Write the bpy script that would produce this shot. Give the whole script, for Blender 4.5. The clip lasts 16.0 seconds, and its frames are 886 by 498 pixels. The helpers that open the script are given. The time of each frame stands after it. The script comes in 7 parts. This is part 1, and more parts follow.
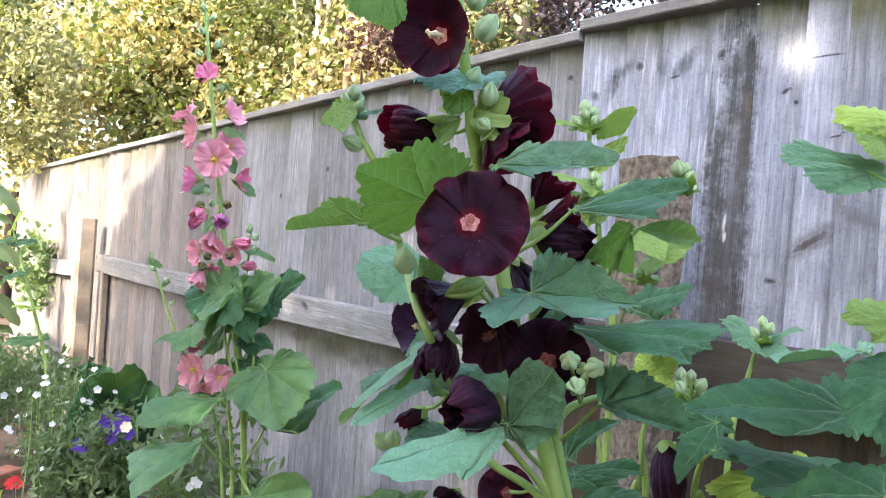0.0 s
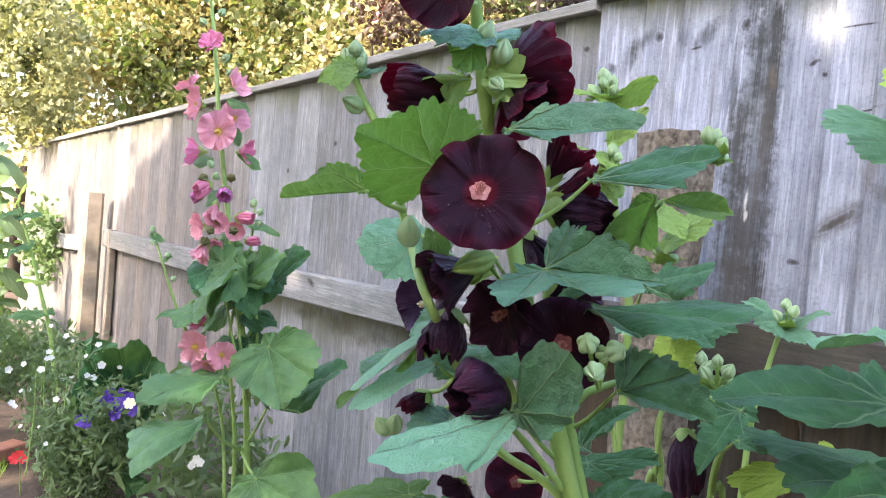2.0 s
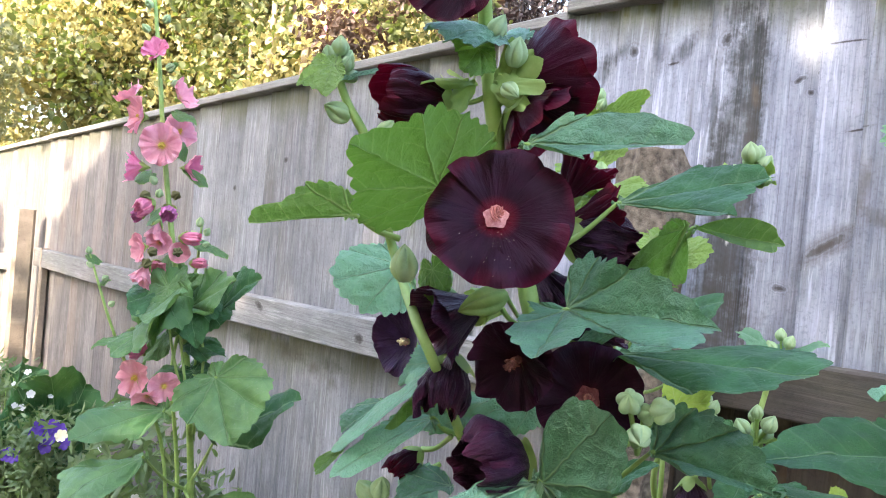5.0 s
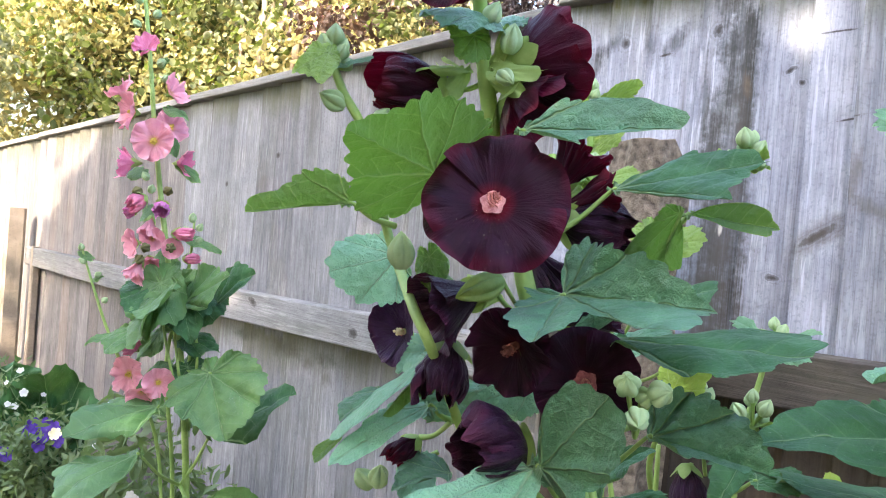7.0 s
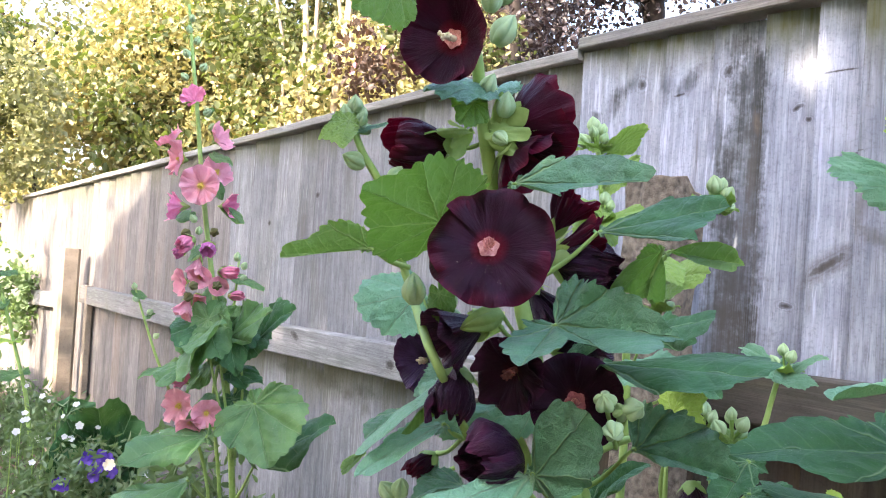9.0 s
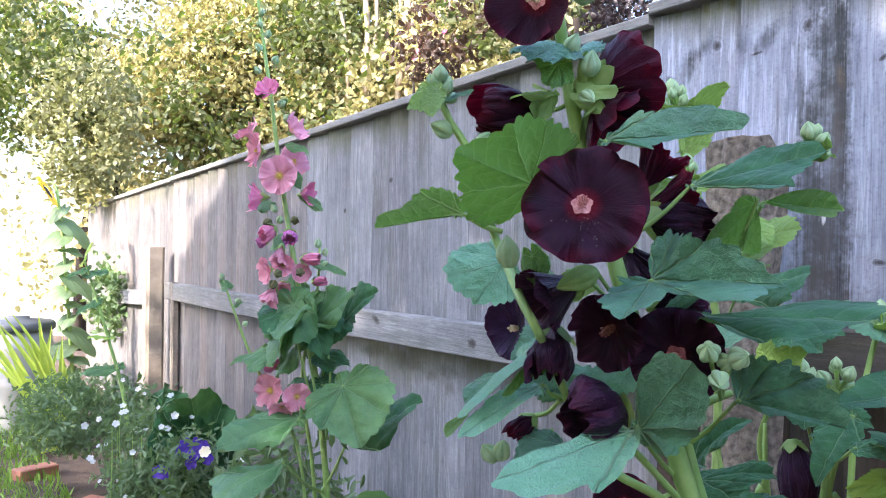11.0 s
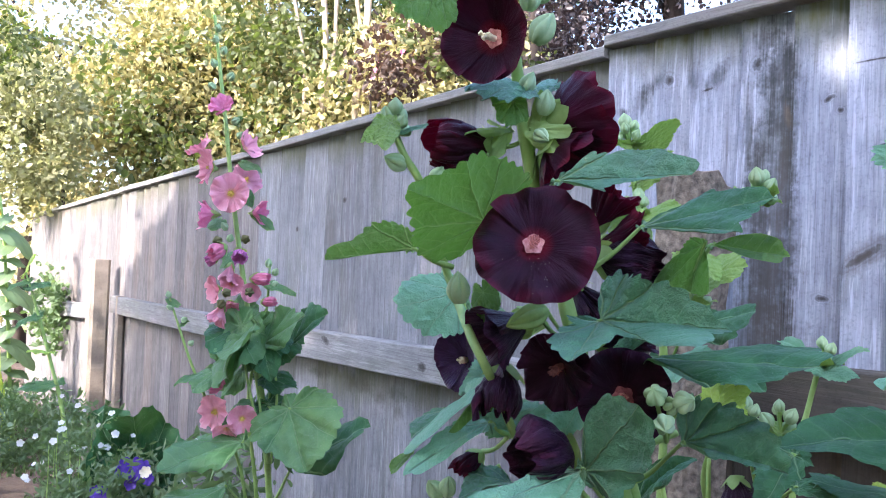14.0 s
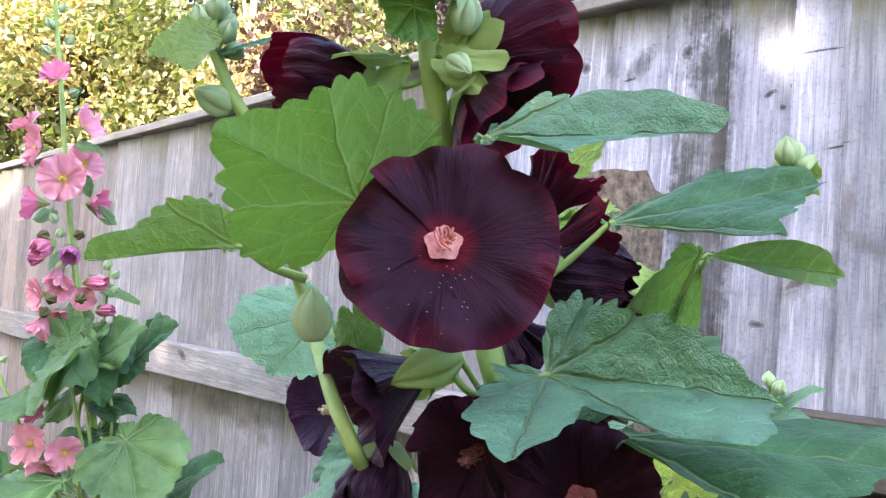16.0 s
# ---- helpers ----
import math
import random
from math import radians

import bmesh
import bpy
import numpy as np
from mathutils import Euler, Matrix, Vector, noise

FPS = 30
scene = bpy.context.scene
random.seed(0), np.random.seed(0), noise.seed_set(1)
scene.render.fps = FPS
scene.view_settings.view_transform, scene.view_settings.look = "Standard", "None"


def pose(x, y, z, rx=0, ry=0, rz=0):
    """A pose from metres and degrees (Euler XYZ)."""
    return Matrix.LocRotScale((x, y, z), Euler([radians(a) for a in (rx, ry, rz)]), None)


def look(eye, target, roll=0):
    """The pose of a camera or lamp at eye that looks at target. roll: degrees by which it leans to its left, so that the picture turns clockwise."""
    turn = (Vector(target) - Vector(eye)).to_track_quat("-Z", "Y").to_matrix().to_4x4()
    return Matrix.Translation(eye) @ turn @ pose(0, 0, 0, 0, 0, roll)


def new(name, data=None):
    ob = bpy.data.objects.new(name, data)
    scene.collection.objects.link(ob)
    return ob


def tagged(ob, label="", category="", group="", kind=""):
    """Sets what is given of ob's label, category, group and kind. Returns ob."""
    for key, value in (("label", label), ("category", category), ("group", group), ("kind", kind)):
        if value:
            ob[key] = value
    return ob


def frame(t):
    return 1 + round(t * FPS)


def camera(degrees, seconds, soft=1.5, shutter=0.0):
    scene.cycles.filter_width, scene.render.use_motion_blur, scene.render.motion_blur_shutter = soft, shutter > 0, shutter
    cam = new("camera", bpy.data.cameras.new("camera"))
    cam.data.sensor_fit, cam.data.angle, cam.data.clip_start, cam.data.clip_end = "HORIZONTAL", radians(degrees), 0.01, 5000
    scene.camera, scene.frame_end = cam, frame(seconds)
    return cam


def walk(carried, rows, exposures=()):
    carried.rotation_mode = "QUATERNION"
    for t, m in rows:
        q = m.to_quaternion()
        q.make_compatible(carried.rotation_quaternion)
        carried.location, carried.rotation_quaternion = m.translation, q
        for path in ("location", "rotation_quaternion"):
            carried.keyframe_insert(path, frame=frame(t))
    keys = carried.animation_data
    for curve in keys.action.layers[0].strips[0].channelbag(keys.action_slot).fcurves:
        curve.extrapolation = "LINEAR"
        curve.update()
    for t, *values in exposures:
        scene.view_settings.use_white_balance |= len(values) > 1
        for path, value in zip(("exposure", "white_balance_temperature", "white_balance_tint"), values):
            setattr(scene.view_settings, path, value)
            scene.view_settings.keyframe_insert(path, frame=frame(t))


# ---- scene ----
cam = camera(55.10, 16.0, 1.05, 0.3)
ROWS = [
    (0, 0.0018, -0.0006, 1.3024, 88.953, -4.261, -36.799),
    (0.5, 0.0036, 0.0063, 1.3023, 88.369, -3.734, -36.725),
    (1, 0.0115, 0.0204, 1.291, 87.203, -3.251, -36.811),
    (1.5, 0.0248, 0.0179, 1.2907, 87.101, -4.007, -36.635),
    (2, 0.0414, 0.0474, 1.2943, 87.533, -4.902, -36.107),
    (2.5, 0.0575, 0.0987, 1.3006, 88.051, -4.706, -36.675),
    (3, 0.0644, 0.1351, 1.304, 88.541, -4.287, -37.553),
    (3.5, 0.0766, 0.1646, 1.2987, 88.954, -4.488, -38.742),
    (3.7, 0.0788, 0.1683, 1.2966, 88.99, -4.755, -39.266),
    (5.8, 0.0612, 0.1635, 1.2993, 89.07, -5.151, -40.004),
    (6, 0.0566, 0.169, 1.2959, 89.089, -5.13, -39.809),
    (6.5, 0.0593, 0.1704, 1.2961, 89.133, -4.981, -40.01),
    (7, 0.0716, 0.1656, 1.2915, 88.864, -4.652, -40.5),
    (7.5, 0.0645, 0.1409, 1.2861, 88.98, -4.172, -39.916),
    (8, 0.0356, 0.0884, 1.2961, 89.515, -4.161, -38.415),
    (8.5, 0.0394, 0.069, 1.2968, 90.129, -4.186, -37.849),
    (9, 0.0326, 0.0755, 1.3004, 90.807, -3.667, -37.64),
    (9.5, 0.0191, 0.0779, 1.2983, 90.844, -2.6, -36.805),
    (9.7, 0.0124, 0.0806, 1.2932, 90.526, -2.007, -35.621),
    (11.8, 0.0105, 0.069, 1.2817, 89.658, -0.689, -32.735),
    (12, 0.0094, 0.0639, 1.2902, 90.158, -0.915, -33.511),
    (12.5, 0.0137, 0.0672, 1.2964, 91.054, -1.622, -34.168),
    (13, 0.0054, 0.0754, 1.2938, 91.125, -1.907, -34.81),
    (13.5, 0.0158, 0.0749, 1.2999, 91.293, -1.943, -35.612),
    (14, 0.0157, 0.0816, 1.2963, 90.921, -2.274, -36.092),
    (14.5, 0.0412, 0.1243, 1.2842, 90.638, -2.813, -37.034),
    (15, 0.1135, 0.2019, 1.2947, 90.972, -4.024, -39.587),
    (15.5, 0.1652, 0.2804, 1.3055, 91.809, -4.338, -42.59),
    (16, 0.1979, 0.2983, 1.2985, 91.903, -3.903, -43.844),
]
walk(cam, [(t, pose(*m)) for t, *m in ROWS], [(0, 3.08, 6450, 17), (3.7, 3.17, 6500, 15), (7, 3.24, 6530, 15), (9.7, 3.06, 6350, 18), (11.8, 2.81, 5450, 18), (13, 2.81, 5520, 20), (14.5, 2.97, 5750, 20), (15.5, 3.31, 6280, 20), (16, 3.41, 6400, 21)])

# ---- world, sun, exposure ----
world = bpy.data.worlds.new("world")
scene.world = world
world.use_nodes = True
SUN_TO = Vector((-0.80, -0.22, 0.56)).normalized()
_n = world.node_tree.nodes
_sky = _n.new("ShaderNodeTexSky")
_sky.sky_type = 'NISHITA'
_sky.sun_disc = False
_sky.sun_elevation = math.asin(SUN_TO.z)
_sky.sun_rotation = math.atan2(SUN_TO.x, SUN_TO.y)
_sky.air_density, _sky.dust_density, _sky.ozone_density = 1.0, 3.5, 0.6
_bg = _n["Background"]
_bg.inputs["Strength"].default_value = 0.15
world.node_tree.links.new(_sky.outputs[0], _bg.inputs["Color"])
_sun = new("sun", bpy.data.lights.new("sun", "SUN"))
_sun.data.energy, _sun.data.angle, _sun.data.color = 2.0, radians(0.6), (1.0, 0.86, 0.66)
_sun.matrix_world = look(SUN_TO * 30, (0, 0, 0))

# ---- materials ----


class Nodes:
    """A short way to write node trees."""

    def __init__(self, name):
        self.mat = bpy.data.materials.new(name)
        self.mat.use_nodes = True
        self.tree = self.mat.node_tree
        self.tree.nodes.clear()
        self.end = self.tree.nodes.new("ShaderNodeOutputMaterial")

    def n(self, kind, ins=(), **props):
        node = self.tree.nodes.new("ShaderNode" + kind)
        if "operation" in props:
            node.operation = props["operation"]
        if "use_clamp" in props:
            node.use_clamp = props["use_clamp"]
        if "data_type" in props:
            node.data_type = props["data_type"]
        if "blend_type" in props:
            node.blend_type = props["blend_type"]
        if "feature" in props:
            node.feature = props["feature"]
        for k, v in dict(ins).items():
            if isinstance(v, bpy.types.NodeSocket):
                self.tree.links.new(v, node.inputs[k])
            else:
                node.inputs[k].default_value = v
        return node

    def m(self, op, a, b=0.0, c=0.0, clamp=False):
        return self.n("Math", {0: a, 1: b, 2: c}, operation=op, use_clamp=clamp).outputs[0]

    def ramp(self, x, lo, hi, a=0.0, b=1.0):
        return self.n("MapRange", {"Value": x, "From Min": lo, "From Max": hi, "To Min": a, "To Max": b}).outputs[0]

    def mix(self, f, a, b, mode="MIX"):
        q = self.n("Mix", {}, data_type="RGBA", blend_type=mode)
        for k, v in ((0, f), (6, a), (7, b)):
            if isinstance(v, bpy.types.NodeSocket):
                self.tree.links.new(v, q.inputs[k])
            else:
                q.inputs[k].default_value = v if k == 0 else (*v, 1.0)
        return q.outputs[2]

    def noise(self, vec, scale, detail=3.0, rough=0.55, dist=0.0):
        return self.n("TexNoise", {"Vector": vec, "Scale": scale, "Detail": detail, "Roughness": rough, "Distortion": dist}).outputs[0]

    def bump(self, h, strength, dist):
        return self.n("Bump", {"Height": h, "Strength": strength, "Distance": dist}).outputs[0]

    def done(self, shader):
        self.tree.links.new(shader, self.end.inputs[0])
        return self.mat


def leaf_material(name, base, second, vein, trans, glow, rough=0.5, crinkle=0.8, spacing=0.62, show=0.6, bold=1.0, grit=0.10, gloss=0.7):
    g = Nodes(name)
    uv = g.n("UVMap").outputs[0]
    rnd = g.n("ObjectInfo").outputs["Random"]
    wob = g.n("TexNoise", {"Vector": uv, "Scale": 3.0, "Detail": 3.0})
    vec = g.n("VectorMath", {0: uv, 1: g.n("VectorMath", {0: g.n("VectorMath", {0: wob.outputs[1], 1: (0.5, 0.5, 0.5)}, operation="SUBTRACT").outputs[0], 1: (0.13, 0.13, 0.0)}, operation="MULTIPLY").outputs[0]}, operation="ADD").outputs[0]
    s = g.n("SeparateXYZ", {0: vec})
    u, v = s.outputs[0], s.outputs[1]
    r = g.m("SQRT", g.m("ADD", g.m("MULTIPLY", u, u), g.m("MULTIPLY", v, v)))
    th = g.m("ARCTAN2", u, v)
    k = g.m("ROUND", g.m("DIVIDE", th, spacing))
    dth = g.m("SUBTRACT", th, g.m("MULTIPLY", k, spacing))
    d = g.m("ABSOLUTE", g.m("MULTIPLY", r, g.m("SINE", dth)))
    al = g.m("MULTIPLY", r, g.m("COSINE", dth))
    wid = g.ramp(r, 0.0, 1.0, 0.017 * bold, 0.005 * bold)
    main = g.m("SUBTRACT", 1.0, g.m("DIVIDE", d, wid), clamp=True)
    q = g.m("FRACT", g.m("MULTIPLY", g.m("SUBTRACT", al, g.m("MULTIPLY", d, 0.8)), 6.0))
    sec = g.m("MULTIPLY", g.ramp(g.m("ABSOLUTE", g.m("SUBTRACT", q, 0.5)), 0.0, 0.06 * bold, 1.0, 0.0), g.ramp(d, 0.0, 0.30, 0.75, 0.25))
    veins = g.m("MAXIMUM", main, sec)
    big = g.noise(uv, 3.0, 3.0)
    fine = g.noise(uv, 42.0, 3.0)
    vor = g.n("TexVoronoi", {"Vector": vec, "Scale": 30.0}, feature="DISTANCE_TO_EDGE").outputs[0]
    net = g.ramp(vor, 0.0, 0.10, 1.0, 0.0)
    col = g.mix(g.ramp(big, 0.38, 0.64), base, second)
    col = g.mix(g.m("MULTIPLY", g.ramp(fine, 0.45, 0.75), 0.35), col, second)
    col = g.mix(g.ramp(rnd, 0.0, 1.0, 0.0, 0.35), col, (base[0] * 0.7, base[1] * 0.8, base[2] * 0.75))
    col = g.mix(g.m("MULTIPLY", net, 0.06), col, vein)
    col = g.mix(g.m("MULTIPLY", g.m("MAXIMUM", main, g.m("MULTIPLY", sec, show)), 0.75), col, vein)
    spots = g.ramp(g.noise(uv, 17.0, 2.0), 0.74, 0.77)
    col = g.mix(g.m("MULTIPLY", spots, 0.5), col, (0.20, 0.17, 0.05))
    dust = g.ramp(g.n("TexVoronoi", {"Vector": uv, "Scale": 62.0}).outputs["Distance"], 0.07, 0.13, 1.0, 0.0)
    col = g.mix(g.m("MULTIPLY", dust, g.ramp(g.noise(uv, 5.0, 2.0), 0.44, 0.6, 0.05, 0.8)), col, (0.55, 0.60, 0.48))
    arch = g.m("ABSOLUTE", g.m("MULTIPLY", g.m("SUBTRACT", q, 0.5), 2.0))
    puff = g.m("MULTIPLY", g.m("POWER", arch, 0.55), g.ramp(d, 0.0, 0.09))
    cell = g.m("MULTIPLY", g.m("POWER", g.ramp(vor, 0.0, 0.34), 0.6), g.ramp(big, 0.35, 0.6, 0.3, 1.0))
    lumps = g.noise(uv, 6.5, 2.0)
    small = g.n("TexVoronoi", {"Vector": vec, "Scale": 58.0}, feature="DISTANCE_TO_EDGE").outputs[0]
    h = g.m("ADD", g.m("MULTIPLY", puff, 0.34), g.m("ADD", g.m("MULTIPLY", cell, grit), g.m("MULTIPLY", lumps, 1.5)))
    h = g.m("ADD", h, g.m("MULTIPLY", g.m("POWER", g.ramp(small, 0.0, 0.30), 0.7), 0.08))
    h = g.m("ADD", h, g.m("ADD", g.m("MULTIPLY", main, -0.8), g.m("MULTIPLY", fine, 0.20)))
    nor = g.bump(h, crinkle, 0.0036)
    p = g.n("BsdfPrincipled", {"Base Color": col, "Roughness": rough, "Normal": nor, "Specular IOR Level": gloss, "Sheen Weight": 0.05, "Sheen Roughness": 0.5})
    t = g.n("BsdfTranslucent", {"Color": g.mix(0.75, col, glow), "Normal": nor})
    return g.done(g.n("MixShader", {0: trans, 1: p.outputs[0], 2: t.outputs[0]}).outputs[0])


LEAF = leaf_material("leaf_blue_green", (0.030, 0.134, 0.053), (0.082, 0.262, 0.114), (0.30, 0.46, 0.18), 0.17, (0.18, 0.36, 0.06), 0.42, 1.0, 0.62, 0.26, 1.0, 0.14, 0.95)
LEAF_DEEP = leaf_material("leaf_deep_green", (0.016, 0.078, 0.025), (0.048, 0.160, 0.054), (0.24, 0.37, 0.17), 0.14, (0.20, 0.36, 0.04), 0.50, 0.7, 0.62, 0.34, gloss=0.25)
LEAF_UNDER = leaf_material("leaf_underside", (0.100, 0.215, 0.034), (0.130, 0.255, 0.048), (0.36, 0.50, 0.17), 0.40, (0.20, 0.42, 0.04), 0.6, 0.8, 0.62, 0.62, 1.15)
# pale leaves, with bluish sky sheen put into the base colour
LEAF_PALE = leaf_material("leaf_pale", (0.150, 0.385, 0.205), (0.260, 0.530, 0.320), (0.32, 0.46, 0.26), 0.22, (0.24, 0.42, 0.08), 0.45, 1.0, 0.62, 0.42, 1.0, 0.32)
LEAF_YOUNG = leaf_material("leaf_young", (0.24, 0.42, 0.07), (0.34, 0.52, 0.12), (0.40, 0.52, 0.22), 0.35, (0.32, 0.50, 0.06), 0.5, 0.9, 0.62, 0.5)
# lime leaf; its colour is raised to stand in for sun that is blocked
LEAF_LIME = leaf_material("leaf_lime", (0.46, 0.68, 0.09), (0.58, 0.78, 0.15), (0.66, 0.78, 0.30), 0.35, (0.5, 0.70, 0.10))
LEAF_PINKPLANT = leaf_material("leaf_mid_green", (0.052, 0.160, 0.040), (0.135, 0.285, 0.080), (0.20, 0.33, 0.14), 0.25, (0.2, 0.36, 0.05))


def petal_material(name, deep, mid, edge, trans, glow, rough=0.42, sheen=0.3, throat=None, spec=0.16, crease=0.004):
    g = Nodes(name)
    uv = g.n("UVMap").outputs[0]
    s = g.n("SeparateXYZ", {0: uv})
    u, v = s.outputs[0], s.outputs[1]
    st = g.n("CombineXYZ", {0: g.m("MULTIPLY", u, 9.0), 1: g.m("MULTIPLY", v, 1.2), 2: g.n("ObjectInfo").outputs["Random"]}).outputs[0]
    streak = g.noise(st, 2.2, 4.0, 0.6)
    big = g.noise(uv, 2.0, 2.0)
    col = g.mix(g.ramp(big, 0.3, 0.7), deep, mid)
    col = g.mix(g.m("MULTIPLY", g.ramp(streak, 0.45, 0.75), 0.35), col, mid)
    col = g.mix(g.m("MULTIPLY", g.ramp(v, 0.72, 1.0), g.ramp(big, 0.35, 0.6)), col, edge)
    if throat:
        col = g.mix(g.ramp(v, 0.30, 0.08), col, throat)
    fine = g.noise(uv, 60.0, 2.0)
    nor = g.bump(g.m("ADD", streak, g.m("MULTIPLY", fine, 0.12)), 0.7, crease)
    p = g.n("BsdfPrincipled", {"Base Color": col, "Roughness": rough, "Normal": nor, "Specular IOR Level": spec, "Sheen Weight": sheen, "Sheen Roughness": 0.35, "Sheen Tint": (*edge, 1), "Specular Tint": (0.80, 0.50, 0.66, 1.0) if max(edge) < 0.2 else (1, 1, 1, 1)})
    t = g.n("BsdfTranslucent", {"Color": (*glow, 1), "Normal": nor})
    return g.done(g.n("MixShader", {0: trans, 1: p.outputs[0], 2: t.outputs[0]}).outputs[0])


PETAL_DARK = petal_material("petal_black_maroon", (0.0068, 0.0016, 0.0048), (0.0200, 0.0036, 0.0130), (0.090, 0.0070, 0.0210), 0.10, (0.10, 0.002, 0.012), 0.46, 0.0, (0.170, 0.008, 0.016), 0.22, 0.0022)
PETAL_NIGHT = petal_material("petal_black_purple", (0.0070, 0.0016, 0.0052), (0.0170, 0.0040, 0.0130), (0.055, 0.0090, 0.0340), 0.07, (0.07, 0.002, 0.02), 0.44, 0.0, (0.050, 0.004, 0.010), 0.24, 0.003)
PETAL_INDIGO = petal_material("petal_black_indigo", (0.0115, 0.0045, 0.0130), (0.0330, 0.0110, 0.0340), (0.075, 0.0085, 0.0280), 0.06, (0.05, 0.003, 0.018), 0.34, 0.0, (0.02, 0.003, 0.008), 0.40, 0.010)
PETAL_VIOLET = petal_material("petal_black_violet", (0.016, 0.008, 0.028), (0.050, 0.030, 0.090), (0.045, 0.006, 0.022), 0.08, (0.06, 0.01, 0.05), 0.42, 0.0, None, 0.25)
PETAL_RED = petal_material("petal_dark_red", (0.0100, 0.0022, 0.0066), (0.0330, 0.0052, 0.0185), (0.120, 0.0050, 0.0170), 0.22, (0.16, 0.003, 0.014), 0.48, 0.0, None, 0.24, 0.0020)
PETAL_PINK = petal_material("petal_pink", (0.74, 0.30, 0.38), (0.86, 0.47, 0.54), (0.90, 0.58, 0.62), 0.3, (0.85, 0.28, 0.34), 0.6, 0.1, (0.72, 0.42, 0.12))
PETAL_MAUVE = petal_material("petal_mauve", (0.50, 0.14, 0.36), (0.62, 0.24, 0.46), (0.70, 0.34, 0.54), 0.25, (0.6, 0.12, 0.35), 0.6, 0.1)
CALYX_DRY = petal_material("dry_calyx", (0.085, 0.095, 0.035), (0.17, 0.16, 0.07), (0.16, 0.10, 0.06), 0.1, (0.2, 0.15, 0.05), 0.7, 0.0)
PETAL_ROSE = petal_material("petal_rose", (0.64, 0.18, 0.32), (0.78, 0.32, 0.46), (0.83, 0.42, 0.54), 0.25, (0.75, 0.12, 0.26), 0.6, 0.1)


def plain_material(name, a, b, scale, rough=0.6, bump=0.3, dist=0.002, trans=0.0, glow=(0.3, 0.4, 0.05), island=0.0, detail=4.0):
    """Two colours broken up at two scales, with fine relief."""
    g = Nodes(name)
    pos = g.n("TexCoord").outputs["Object"]
    x = g.noise(pos, scale, detail)
    y = g.noise(pos, scale * 7.3, 3.0)
    f = g.m("ADD", g.m("MULTIPLY", g.ramp(x, 0.3, 0.7), 0.7), g.m("MULTIPLY", y, 0.3))
    col = g.mix(f, a, b)
    if island:
        ri = g.n("NewGeometry").outputs["Random Per Island"]
        col = g.mix(g.m("MULTIPLY", ri, island), col, b)
    nor = g.bump(g.m("ADD", x, g.m("MULTIPLY", y, 0.5)), bump, dist)
    p = g.n("BsdfPrincipled", {"Base Color": col, "Roughness": rough, "Normal": nor}).outputs[0]
    if trans:
        t = g.n("BsdfTranslucent", {"Color": (*glow, 1)})
        p = g.n("MixShader", {0: trans, 1: p, 2: t.outputs[0]}).outputs[0]
    return g.done(p)


STEM = plain_material("stem_green", (0.21, 0.37, 0.07), (0.38, 0.53, 0.17), 60, 0.55, 0.35, 0.0008, 0.12, (0.3, 0.45, 0.06))
BUD = plain_material("bud_pale_green", (0.29, 0.45, 0.21), (0.52, 0.67, 0.39), 90, 0.65, 0.5, 0.0008, 0.2, (0.35, 0.45, 0.12))
SEPAL = plain_material("sepal_green", (0.185, 0.305, 0.065), (0.375, 0.500, 0.165), 70, 0.65, 0.5, 0.0008, 0.3, (0.35, 0.48, 0.1))
EYE_PINK = plain_material("flower_eye_salmon", (0.42, 0.10, 0.10), (0.84, 0.46, 0.42), 420, 0.7, 0.6, 0.0008, 0.1, (0.6, 0.2, 0.15))
EYE_RED = plain_material("flower_eye_red", (0.13, 0.020, 0.030), (0.48, 0.15, 0.16), 420, 0.7, 0.6, 0.0008, 0.1, (0.5, 0.1, 0.1))
EYE_DARK = plain_material("flower_eye_dark_red", (0.07, 0.012, 0.014), (0.46, 0.20, 0.18), 420, 0.7, 0.6, 0.0008, 0.1, (0.5, 0.1, 0.1))
STYLE = plain_material("style_red", (0.34, 0.06, 0.05), (0.66, 0.28, 0.22), 400, 0.6, 0.2, 0.0005)
POLLEN = plain_material("pollen_cream", (0.75, 0.66, 0.40), (0.85, 0.78, 0.58), 300, 0.8, 0.4, 0.0005)
POLLEN_YELLOW = plain_material("pollen_yellow", (0.62, 0.42, 0.06), (0.75, 0.55, 0.12), 300, 0.8, 0.4, 0.0005)


KNOT = (0.040, 0.034, 0.028)
PALE = (0.80, 0.78, 0.74)


